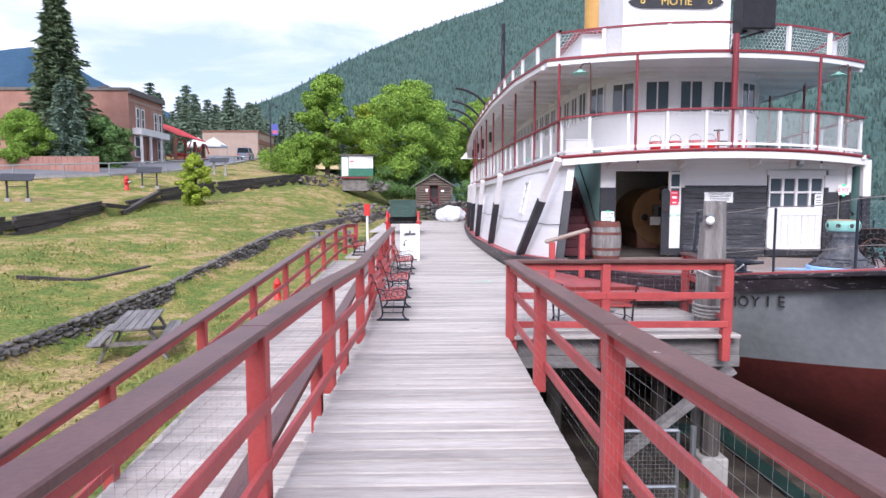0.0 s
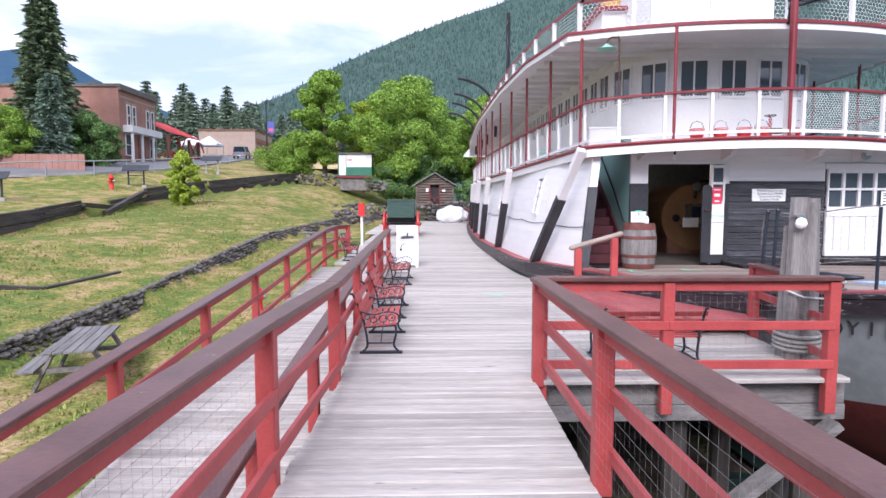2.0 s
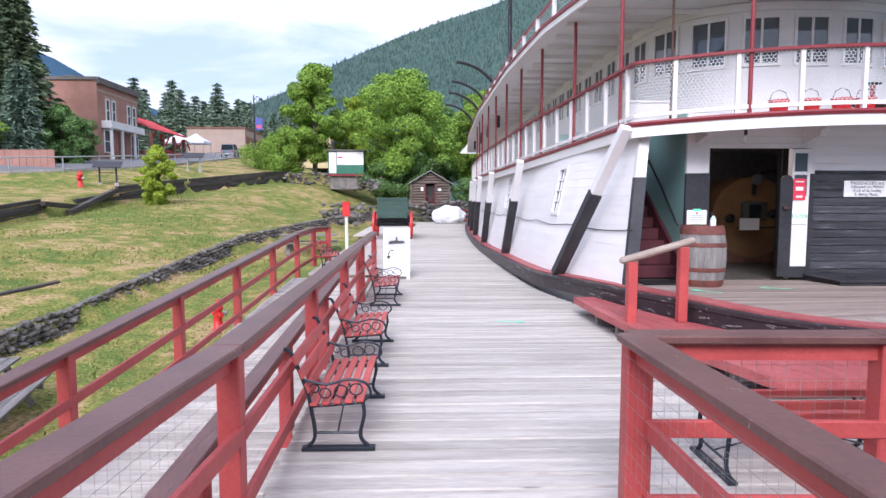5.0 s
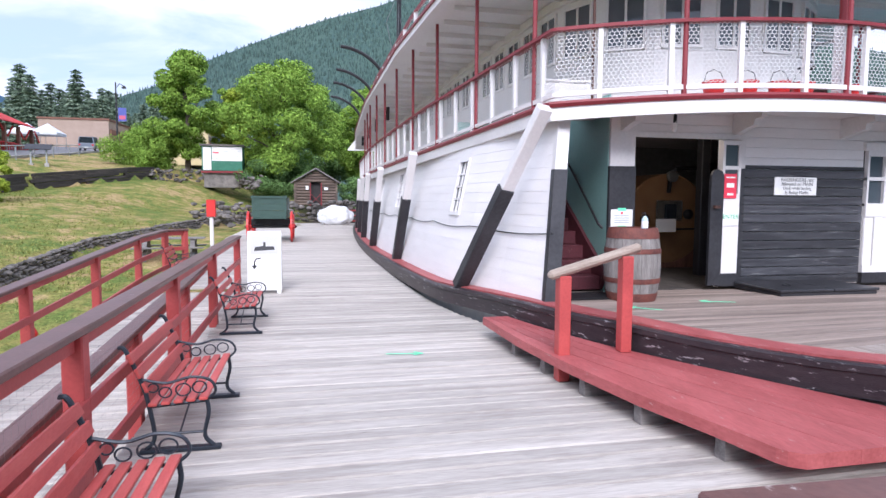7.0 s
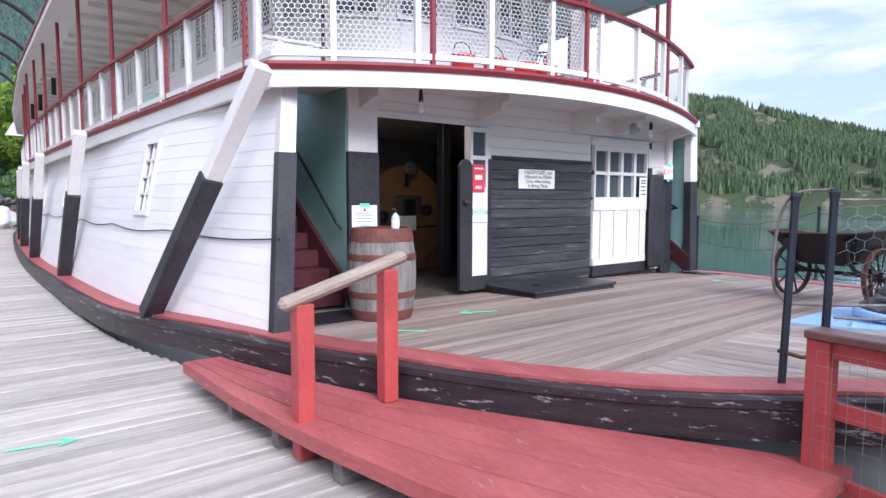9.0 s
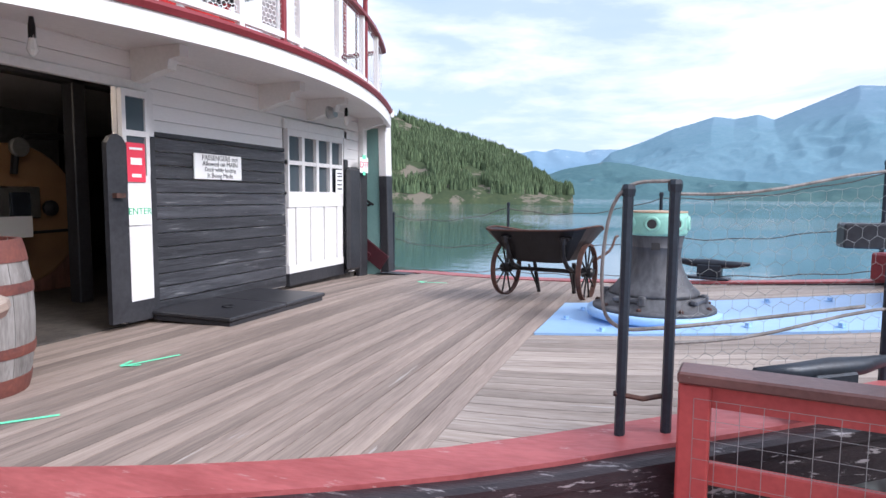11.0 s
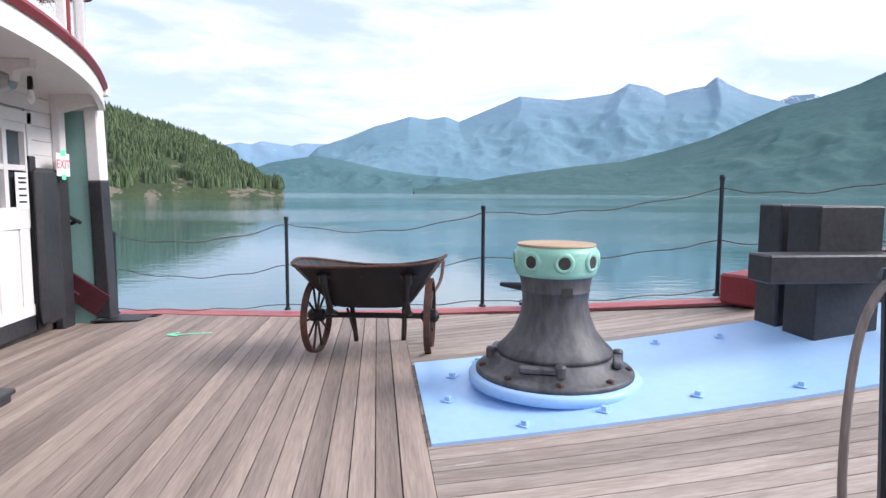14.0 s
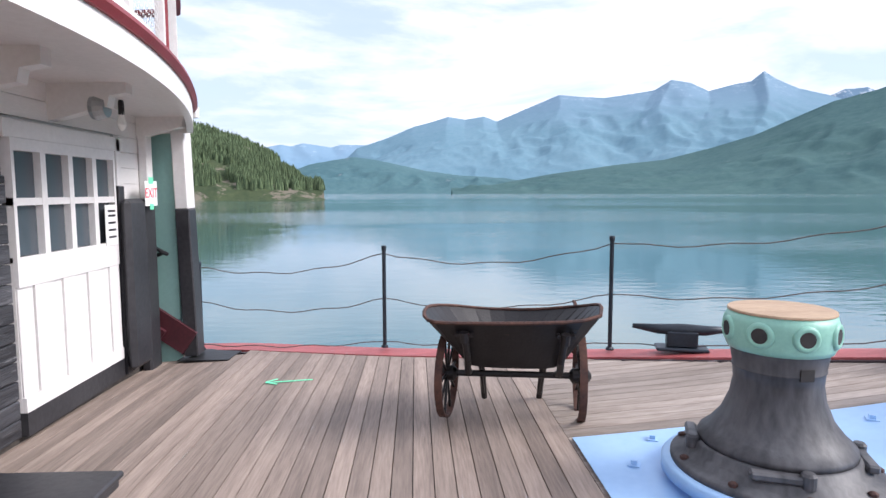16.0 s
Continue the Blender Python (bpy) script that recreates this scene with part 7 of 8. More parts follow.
def leaves(rs, centres, radii, n, size, flat=0.5):
    """Small leaf faces scattered through the shells of clumps; one mesh."""
    centres, radii = np.array(centres, float), np.array(radii, float)
    w = radii.prod(axis=1) ** (2 / 3)
    idx = rs.choice(len(centres), n, p=w / w.sum())
    d = rs.normal(size=(n, 3))
    d /= np.linalg.norm(d, axis=1)[:, None]
    r = rs.uniform(0.45, 1.08, n) ** 0.6
    p = centres[idx] + d * r[:, None] * radii[idx]
    nrm = d + rs.normal(size=(n, 3)) * 0.7 + np.array([0, 0, flat])
    nrm /= np.linalg.norm(nrm, axis=1)[:, None]
    a = np.cross(nrm, rs.normal(size=(n, 3)))
    a /= np.linalg.norm(a, axis=1)[:, None]
    b = np.cross(nrm, a)
    s = size * rs.uniform(0.6, 1.3, n)[:, None]
    v = np.stack([p - a * s, p - b * s * 0.6, p + a * s, p + b * s * 0.6], axis=1).reshape(-1, 3)
    me = bpy.data.meshes.new("crown")
    me.from_pydata(v.tolist(), [], [(4 * i, 4 * i + 1, 4 * i + 2, 4 * i + 3) for i in range(n)])
    return me


def broadleaf(name, label, x, y, z, height, width, seed, material, n=9000, size=0.28, trunk=0.25, group="", low=0.18):
    rs = np.random.RandomState(seed)
    t = thing(name, label, "tree" if trunk > 0.1 else "shrub", pose(x, y, z), group)
    bm = bmesh.new()
    tube(bm, [(0, 0, -0.3), (0.05, 0, height * 0.3), (0.1, 0.05, height * 0.7)], [trunk, trunk * 0.8, trunk * 0.25], 9)
    cs, rr = [], []
    for k in range(110):
        hz = low + (1 - low) * (k + rs.uniform(0, 1)) / 110
        prof = math.sin(math.pi * min(0.97, 0.12 + 0.86 * (hz - low) / (1 - low))) ** 0.7
        a = rs.uniform(0, 2 * math.pi)
        rad = width / 2 * prof * rs.uniform(0.15, 0.9)
        c = (rad * math.cos(a), rad * math.sin(a), hz * height * 0.93)
        s = width * rs.uniform(0.045, 0.12)
        cs.append(c)
        rr.append((s, s, s * 0.72))
        if k % 7 == 0:
            tube(bm, [(0.03, 0, max(0.15, hz * 0.6) * height), (c[0] * 0.5, c[1] * 0.5, hz * height * 0.80), c], [trunk * 0.35, trunk * 0.2, trunk * 0.06], 5)
    part("trunk", bm, M_BARK, t)
    part("crown", leaves(rs, cs, rr, int(n * 4.2), size * 0.42), material, t)
    return t


def conifer(name, label, x, y, z, height, width, seed, material, tiers=26, n=7000, size=0.35, power=1.0, group=""):
    rs = np.random.RandomState(seed)
    t = thing(name, label, "tree", pose(x, y, z), group)
    part("trunk", tube(bmesh.new(), [(0, 0, -0.3), (0, 0, height * 0.97)], [height * 0.014, 0.03], 8), M_BARK, t)
    pts, per = [], max(1, n // tiers // 9)
    V, F = [], []
    for k in range(tiers):
        h = 0.06 + 0.93 * k / tiers
        reach = width / 2 * (1 - h) ** power * rs.uniform(0.85, 1.1) + 0.12
        nb_ = 9
        a0 = rs.uniform(0, 6.28)
        for j in range(nb_):
            a = a0 + 2 * math.pi * j / nb_ + rs.uniform(-0.25, 0.25)
            ln = reach * rs.uniform(0.7, 1.1)
            for i in range(per):
                f = rs.uniform(0.1, 1.0)
                d = ln * f
                droop = -0.28 * d + 0.10 * d * f
                side = rs.normal() * 0.16 * ln * (1.1 - f) + rs.normal() * 0.05
                p = np.array([d * math.cos(a) - side * math.sin(a), d * math.sin(a) + side * math.cos(a), h * height + droop + rs.normal() * 0.08])
                u = np.array([math.cos(a + rs.normal() * 0.6), math.sin(a + rs.normal() * 0.6), -0.25 + rs.normal() * 0.2])
                w = np.cross(u, rs.normal(size=3))
                w /= np.linalg.norm(w) + 1e-6
                s = size * rs.uniform(0.6, 1.2)
                b = len(V)
                V += [tuple(p - u * s), tuple(p + w * s * 0.3), tuple(p + u * s), tuple(p - w * s * 0.3)]
                F.append((b, b + 1, b + 2, b + 3))
    me = bpy.data.meshes.new("crown")
    me.from_pydata(V, [], F)
    part("crown", me, material, t)
    return t


# timber retaining wall in stacked beams
tw = thing("timber_wall", "dark tarred timber retaining wall across the slope", "retaining wall", pose(0, 0, 0), kind="structure")
rng_l = random.Random(3)
ys_ = [6.0, 10.5, 15, 19.5, 24, 28.5, 33, 37.0]
for (ya, yb) in zip(ys_, ys_[1:]):
    for c in range(5):
        sh = rng_l.uniform(-0.6, 0.6)
        a = Vector((timber_x(ya + sh) + 0.1 - 0.02 * c, ya + sh, timber_z(ya) + 0.08 + 0.2 * c))
        b = Vector((timber_x(yb + sh) + 0.1 - 0.02 * c, yb + sh - 0.01, timber_z(yb) + 0.08 + 0.2 * c))
        part("wall_timber", beam(bmesh.new(), a, b, 0.22, 0.192, bev=0.012), M_SLEEPER, tw)
ys_ = [40.5, 44.5, 48.5, 52.5, 56.5, 60.5, 64.0]
for (ya, yb) in zip(ys_, ys_[1:]):
    for c in range(5):
        if ya == 40.5 and c > 2:
            continue
        sh = rng_l.uniform(-0.6, 0.6)
        a = Vector((timber_x(ya + sh) + 0.1, ya + sh, timber_z(ya) + 0.1 + 0.22 * c))
        b = Vector((timber_x(yb + sh) + 0.1, yb + sh - 0.01, timber_z(yb) + 0.1 + 0.22 * c))
        part("wall_timber", beam(bmesh.new(), a, b, 0.24, 0.212, bev=0.012), M_SLEEPER, tw)
part("fallen_timber", beam(bmesh.new(), (timber_x(39) + 0.7, 38.4, timber_z(39) + 0.05), (timber_x(44) + 0.2, 44.2, timber_z(44) + 0.85), 0.3, 0.3, bev=0.02), M_SLEEPER, tw)
part("fallen_timber", beam(bmesh.new(), (timber_x(37) + 0.4, 36.6, timber_z(37) + 0.75), (timber_x(40) + 0.5, 40.0, timber_z(40) + 0.25), 0.26, 0.24, bev=0.02), M_SLEEPER, tw)

for (xa, ya), (xb, yb) in (((-12.6, 18.9), (-11.0, 19.9)), ((-11.0, 19.9), (-10.2, 22.6))):
    part("edging_timber", beam(bmesh.new(), (xa, ya, ground_z(xa, ya) - 0.03), (xb, yb, ground_z(xb, yb) - 0.03), 0.2, 0.2, bev=0.015), M_SLEEPER, tw)

M_TUFT = mat("lawn_tuft_grass", (0.34, 0.32, 0.11), (0.17, 0.22, 0.06), 0.95, scale=0.5, fine=3.0, bump=0.0, islands=True, per_piece=0.45, spec=0.06)
rs_g = np.random.RandomState(77)
tv, tf = [], []
for k in range(26000):
    gy_ = 7.0 + 45.0 * rs_g.uniform() ** 1.5
    gx_ = rs_g.uniform(timber_x(gy_) + 0.4, -3.2 if gy_ < 22 else -5.2)
    if rs_g.uniform() > 0.55 + 0.9 * noise.noise(Vector((gx_ * 0.35, gy_ * 0.35, 5.0))):
        continue
    gz_ = ground_z(gx_, gy_) - 0.01
    for q in range(3):
        a_ = rs_g.uniform(0, 6.283)
        h_, w_ = rs_g.uniform(0.035, 0.10), rs_g.uniform(0.012, 0.03)
        ox, oy = gx_ + rs_g.uniform(-0.06, 0.06), gy_ + rs_g.uniform(-0.06, 0.06)
        b_i = len(tv)
        tv += [(ox - w_ * math.cos(a_), oy - w_ * math.sin(a_), gz_), (ox + w_ * math.cos(a_), oy + w_ * math.sin(a_), gz_), (ox + 0.5 * h_ * math.sin(a_), oy - 0.5 * h_ * math.cos(a_), gz_ + h_)]
        tf.append((b_i, b_i + 1, b_i + 2))
tuft_mesh = bpy.data.meshes.new("grass")
tuft_mesh.from_pydata(tv, [], tf)
tagged(part("grass", tuft_mesh, M_TUFT), "uneven green and straw-yellow grass tufts on the sloping lawn", "grass", kind="stuff")

# dry stone walls
def stone_mesh(seed):
    rs = random.Random(seed)
    bm = bmesh.new()
    bmesh.ops.create_icosphere(bm, subdivisions=1, radius=1.0)
    for v in bm.verts:
        v.co *= rs.uniform(0.72, 1.12)
        v.co.z *= 0.62
        v.co.x = max(-0.85, min(0.85, v.co.x))
    return mesh_of(bm, "stone")


STONES = [stone_mesh(k) for k in range(8)]
sw = thing("stone_wall", "low dry stone wall along the lawn", "stone wall", pose(0, 0, 0), kind="structure")
restb_v, restb_f = [], []


def add_rest(me, m):
    b = len(restb_v)
    restb_v.extend([tuple(m @ v.co) for v in me.vertices])
    restb_f.extend([tuple(b + i for i in p.vertices) for p in me.polygons])


cnt = 0
yy = 9.0
while yy < 58:
    for c in range(5):
        s = rng_l.uniform(0.11, 0.19)
        x_ = stone_x(yy) + rng_l.uniform(-0.03, 0.04) + 0.08 - 0.035 * c
        z_ = lawn_z(yy) + (0.05 * (yy - 52) if yy > 52 else 0) + 0.03 + 0.112 * c
        m_ = pose(x_, yy + rng_l.uniform(-0.1, 0.1), z_, rng_l.uniform(-20, 20), rng_l.uniform(-20, 20), rng_l.uniform(0, 360)) @ Matrix.Diagonal((s, s * 0.85, s * 0.8, 1))
        me = STONES[rng_l.randrange(8)]
        if cnt < 290 and yy > 11.5:
            part("stone", me, M_STONE, sw).matrix_basis = m_
            cnt += 1
        else:
            add_rest(me, m_)
    yy += 0.19
# rubble banks: upper end, and by the boardwalk's far end
rubble = [((-13.5, 64), (-6.0, 63), 3.2, 1.0), ((-6, 63), (-3.6, 58), 2.6, 0.9), ((-6.5, 46), (-0.5, 50.5), 0.6, 0.8), ((-3.0, 51.4), (4.5, 51.6), 0.25, 1.3), ((-5.5, 44), (-3.5, 40.5), 0.3, 0.6), ((1, 54), (5, 53), 0.4, 1.1)]
for (xa, ya), (xb, yb), z0, hh in rubble:
    n_ = int(math.dist((xa, ya), (xb, yb)) * hh * 14)
    for k in range(n_):
        f = rng_l.random()
        s = rng_l.uniform(0.12, 0.30)
        add_rest(STONES[rng_l.randrange(8)], pose(xa + (xb - xa) * f + rng_l.uniform(-0.25, 0.25), ya + (yb - ya) * f + rng_l.uniform(-0.3, 0.3), z0 + rng_l.uniform(-0.1, 1.0) * hh, 0, 0, rng_l.uniform(0, 360)) @ Matrix.Diagonal((s, s, s, 1)))
rm = bpy.data.meshes.new("rubble")
rm.from_pydata(restb_v, [], restb_f)
tagged(part("rubble", rm, M_STONE_S, sw), kind="stuff")

# road
rd = bmesh.new()
ry = [-20, 0, 20, 36, 40, 42, 44, 46, 48, 50, 52, 55, 60, 68, 75, 85, 95, 105, 115, 128]
strip(rd, [[(road_x(y) - 9.0, y + 1.0, upper_z(y + 1.0) + 0.45), (road_x(y) - 4.0, y, upper_z(y) + 0.25), (road_x(y) - 0.2, y, upper_z(y) + 0.05), (road_x(y) - 0.2, y, upper_z(y) - 0.3)] for y in ry])
tagged(part("road", rd, M_ASPHALT), "grey asphalt street climbing into town", "road", kind="structure")
kb = bmesh.new()
for y, y2 in zip(ry, ry[1:]):
    beam(kb, (road_x(y), y, upper_z(y) + 0.07), (road_x(y2), y2, upper_z(y2) + 0.07), 0.3, 0.2)
tagged(part("kerb", kb, M_CONC), "pale concrete kerb along the street", "kerb", kind="structure")
# pipe fence along the street
pf = thing("pipe_fence", "grey pipe fence along the street edge", "fence", pose(0, 0, 0))
fy_ = [30, 34, 38, 41, 43.5, 45.5, 47.5, 50, 53, 57, 61, 65, 70, 75, 80]
pts_ = [Vector((road_x(y) + 0.9, y, upper_z(y) - 0.1)) for y in fy_]
for p_ in pts_:
    part("fence_post", tube(bmesh.new(), [p_, p_ + Vector((0, 0, 1.1))], 0.045, 7), M_GALV, pf)
part("fence_rail", tube(bmesh.new(), [p_ + Vector((0, 0, 1.1)) for p_ in pts_], 0.045, 7), M_GALV, pf)

# picnic tables
def picnic(m, label):
    t = thing("picnic_table", label, "picnic table", m, "picnic tables")
    for i in range(5):
        part("top_plank", boxes((-0.9, 0.9, -0.37 + i * 0.15, -0.23 + i * 0.15, 0.71, 0.75), bev=0.005), M_GREYBEAM, t)
    for s in (-1, 1):
        for k in range(2):
            part("bench_plank", boxes((-0.9, 0.9, s * 0.62 - 0.13 + k * 0.135, s * 0.62 + k * 0.135, 0.42, 0.46), bev=0.005), M_GREYBEAM, t)
    for x_ in (-0.6, 0.6):
        for s in (-1, 1):
            part("leg", beam(bmesh.new(), (x_, s * 0.28, 0.70), (x_, s * 0.62, 0.0), 0.05, 0.12, up=(1, 0, 0)), M_GREYBEAM, t)
        part("bearer", boxes((x_ - 0.045, x_ + 0.005, -0.74, 0.74, 0.33, 0.415)), M_GREYBEAM, t)
    return t


pt = picnic(pose(-6.72, 14.2, ground_z(-6.72, 14.2) - 0.02, 0, 0, 106) @ Matrix.Diagonal((1.32, 1.12, 1.08, 1)), "weathered grey wooden picnic table with benches on the lawn")
copy_thing(pt, pose(-4.7, 31.0, ground_z(-4.7, 31) - 0.02, 0, 0, 5))


def hydrant(x, y, s, rot):
    h = thing("fire_hydrant", "red cast-iron fire hydrant in the grass", "hydrant", pose(x, y, ground_z(x, y) - 0.03, 0, 0, rot) @ Matrix.Scale(s, 4), "hydrants")
    part("barrel", lathe(bmesh.new(), [(0.16, 0), (0.16, 0.04), (0.11, 0.06), (0.10, 0.52), (0.13, 0.54), (0.13, 0.58), (0.11, 0.62), (0.07, 0.70), (0.03, 0.73), (0.03, 0.78)], 18), M_REDPAINT, h, "", True)
    for a in (0, 90, 180):
        part("outlet", lathe(bmesh.new(), [(0.05, 0.08), (0.055, 0.16), (0.065, 0.17), (0.065, 0.21), (0.02, 0.22)], 10, pose(0, 0, 0.42, 90, 0, a)), M_REDPAINT if a != 90 else M_GALV, h)


hydrant(-4.9, 20.0, 1.0, 40)
hydrant(-21.6, 44.8, 1.4, 0)


def info_panel(x, y, rot):
    p = thing("info_panel", "tilted dark information panel on two steel legs", "sign", pose(x, y, ground_z(x, y), 0, 0, rot), "information panels")
    for s in (-0.5, 0.5):
        part("leg", boxes((s - 0.05, s + 0.05, -0.05, 0.05, 0.2, 1.35)), M_GALV if x > -20 else M_BLACK, p)
        part("footing", boxes((s - 0.13, s + 0.13, -0.13, 0.13, -0.1, 0.22)), M_CONC, p)
    part("panel", boxes((-0.85, 0.85, -0.45, 0.45, -0.02, 0.02)), M_BLACK, p).matrix_basis = pose(0, 0, 1.42, 28)
    part("cross_bar", boxes((-0.45, 0.45, -0.02, 0.02, 0.85, 0.9)), M_BLACK, p)


info_panel(-23.6, 36.0, 20)
info_panel(-20.7, 46.5, 15)
info_panel(-19.3, 58.0, 10)
info_panel(-18.0, 76.0, 10)

# green wagon at the boardwalk's end
wg = thing("freight_wagon", "old dark green freight wagon with red spoked wheels", "wagon", pose(-1.2, 32.6, 0))
for i in range(3):
    part("tail_board", boxes((-0.62, 0.62, -1.5, -1.46, 0.98 + i * 0.25, 1.225 + i * 0.25), bev=0.006), M_WAGON, wg)
    for s in (-1, 1):
        part("side_board", boxes((s * 0.62 - 0.02, s * 0.62 + 0.02, -1.45, 1.6, 0.98 + i * 0.25, 1.225 + i * 0.25), bev=0.006), M_WAGON, wg)
part("bed", boxes((-0.62, 0.62, -1.5, 1.6, 0.92, 0.975)), M_WAGON, wg)
part("top_rail", boxes((-0.66, 0.66, -1.54, -1.5, 1.70, 1.78), (-0.62, -0.56, -1.53, -1.47, 0.9, 1.8), (0.56, 0.62, -1.53, -1.47, 0.9, 1.8)), M_WAGON, wg)
for y_, r_ in ((-0.95, 0.60), (1.1, 0.52)):
    for s in (-1, 1):
        spoked_wheel("wheel", wg, r_, pose(s * 0.80, y_, r_, 0, 90), 12, 0.10, 0.06, 0.08, M_REDPAINT, M_REDPAINT, "red spoked wheel")
    part("axle", tube(bmesh.new(), [(-0.95, y_, r_), (0.95, y_, r_)], 0.05, 8), M_IRON, wg)
part("tongue", boxes((-0.05, 0.05, -2.6, -0.9, 0.42, 0.52)), M_WAGON, wg).matrix_basis = pose(0, -0.3, 0.0, 8)
part("bolster", boxes((-0.7, 0.7, -1.05, -0.85, 0.66, 0.90)), M_IRON, wg)
part("bolster", boxes((-0.7, 0.7, 1.0, 1.2, 0.6, 0.90)), M_IRON, wg)

# covered load at the end of the boardwalk
tp = thing("tarpaulin_bundle", "bundle wrapped in crumpled white tarpaulin", "bundle", pose(1.95, 48.2, 0))
bm = bmesh.new()
bmesh.ops.create_icosphere(bm, subdivisions=4, radius=1.0)
for v in bm.verts:
    k = 1 + 0.16 * noise.noise(v.co * 2.1) + 0.07 * abs(noise.noise(v.co * 5.5))
    v.co = Vector((v.co.x * 1.15 * k, v.co.y * 0.9 * k, max(-0.5, v.co.z * 0.72 * k) + 0.52))
part("cover", bm, M_TARP, tp)
part("pallet", boxes((-0.8, -0.45, -0.5, 0.5, 0.0, 0.2), (0.45, 0.8, -0.5, 0.5, 0.0, 0.2)), M_GREYBEAM, tp)
railing("railing", "red fence closing the far end of the boardwalk", [(3.0, 51.0, 0), (6.5, 51.0, 0)], 1.7, mesh=False)

# log hut
hut = thing("log_hut", "small weathered log hut with open doorway and gable roof", "hut", pose(0.75, 58.0, 1.15))
for i in range(8):
    zc = 0.12 + 0.23 * i
    for a, b in ((-1.6, -0.42), (0.42, 1.6)):
        part("log", tube(bmesh.new(), [(a, -1.3, zc), (b, -1.3, zc)], 0.115, 8), M_LOGS, hut)
    for s in (-1, 1):
        part("log", tube(bmesh.new(), [(s * 1.6, -1.45, zc + 0.1), (s * 1.6, 1.3, zc + 0.1)], 0.115, 8), M_LOGS, hut)
for i in range(4):
    w_ = 1.5 - 0.4 * i
    part("gable_log", tube(bmesh.new(), [(-w_, -1.3, 1.96 + 0.22 * i), (w_, -1.3, 1.96 + 0.22 * i)], 0.115, 8), M_LOGS, hut)
for s in (-1, 1):
    part("roof_slope", beam(bmesh.new(), (s * 0.98, -1.7, 2.35), (s * 0.98, 1.6, 2.35), 2.25, 0.09), M_GREYBEAM, hut).matrix_basis = Matrix.Identity(4)
    o_ = hut.children[-1]
    o_.matrix_basis = Matrix.Translation((s * 0.98, 0, 2.35)) @ Matrix.Rotation(radians(s * 31), 4, "Y") @ Matrix.Translation((-s * 0.98, 0, -2.35))
part("back_wall", boxes((-1.5, 1.5, 1.2, 1.3, 0, 2.0)), M_DARK, hut)
# dark panel fills the open doorway in place of the shade inside
part("inner_door", boxes((-0.42, 0.42, -1.0, -0.95, 0, 1.9)), M_DARK, hut)
bm = bmesh.new()
beam(bm, (-0.4, -1.42, 0.1), (0.4, -1.42, 0.95), 0.04, 0.08, up=(0, 1, 0))
beam(bm, (0.4, -1.44, 0.1), (-0.4, -1.44, 0.95), 0.04, 0.08, up=(0, 1, 0))
box(bm, -0.46, -0.38, -1.46, -1.4, 0, 1.8)
box(bm, 0.38, 0.46, -1.46, -1.4, 0, 1.8)
part("gate", bm, M_MAROON, hut)
part("plaque", boxes((-0.78, -0.56, -1.45, -1.42, 1.25, 1.55), (0.65, 0.93, -1.45, -1.42, 1.25, 1.45)), M_PAPER, hut)

# white and green shed on the bank
shed = thing("ticket_shed", "white shed with green lower boards and flat roof", "shed", pose(-6.9, 62.6, 4.0))
for i in range(10):
    z_ = 0.02 + 0.2 * i
    part("shed_board", boxes((-0.8, 1.62, -1.0, -0.95, z_, z_ + 0.19)), M_SHEDGREEN if i < 4 else M_WBOARD, shed)
part("shed_body", boxes((-1.62, 1.62, -0.95, 1.0, 0, 2.05)), M_SHEDGREEN, shed)
part("shed_door", boxes((-1.52, -0.86, -1.0, -0.952, 0.05, 1.95), bev=0.005), M_WHITE, shed)
part("shed_roof", boxes((-1.75, 1.75, -1.15, 1.1, 2.06, 2.2)), M_CORNICE, shed)
part("shed_base", boxes((-1.65, 1.65, -1.05, -0.95, -0.18, -0.02)), M_MAROON, shed)
part("shed_footing", boxes((-1.5, 1.5, -0.8, 1.0, -1.4, -0.2)), M_STONE_S, shed)
part("shed_notice", boxes((-0.72, -0.25, -1.02, -1.005, 1.45, 1.55)), M_REDSIGN, shed)

# ---- town ----
def facade_window(parent, x, z, w, h, arch=True):
    """A sash window on a wall in the plane y = 0 that faces -y."""
    wn_ = part("window", boxes((x - w / 2 - 0.08, x - w / 2, -0.10, 0.1, z, z + h), (x + w / 2, x + w / 2 + 0.08, -0.10, 0.1, z, z + h), (x - w / 2 - 0.08, x + w / 2 + 0.08, -0.10, 0.1, z + h, z + h + 0.1), (x - w / 2 - 0.14, x + w / 2 + 0.14, -0.16, 0.1, z - 0.12, z), (x - w / 2, x + w / 2, -0.06, 0.0, z + h * 0.5 - 0.04, z + h * 0.5 + 0.04)), M_WHITE, parent)
    part("pane", boxes((x - w / 2, x + w / 2, -0.02, 0.0, z, z + h)), M_GLASS, wn_)
    if arch:
        part("lintel", boxes((x - w / 2 - 0.2, x + w / 2 + 0.2, -0.07, 0.02, z + h + 0.1, z + h + 0.35)), M_BEIGE, wn_)


# brick hall: street front faces +x, long side faces the water (-y)
BH = 7.8
hall = thing("brick_hall", "two-storey red brick hall with cornice and white porch", "building", pose(-38.0, 66.5, 5.4))
part("wall", boxes((-14, 6.5, 0, 8.4, -1.5, BH)), M_BRICK, hall)
part("cornice", boxes((-14.2, 6.75, -0.15, 8.6, BH, BH + 0.3), (6.5, 6.8, -0.1, 8.5, BH - 0.3, BH)), M_CORNICE, hall)
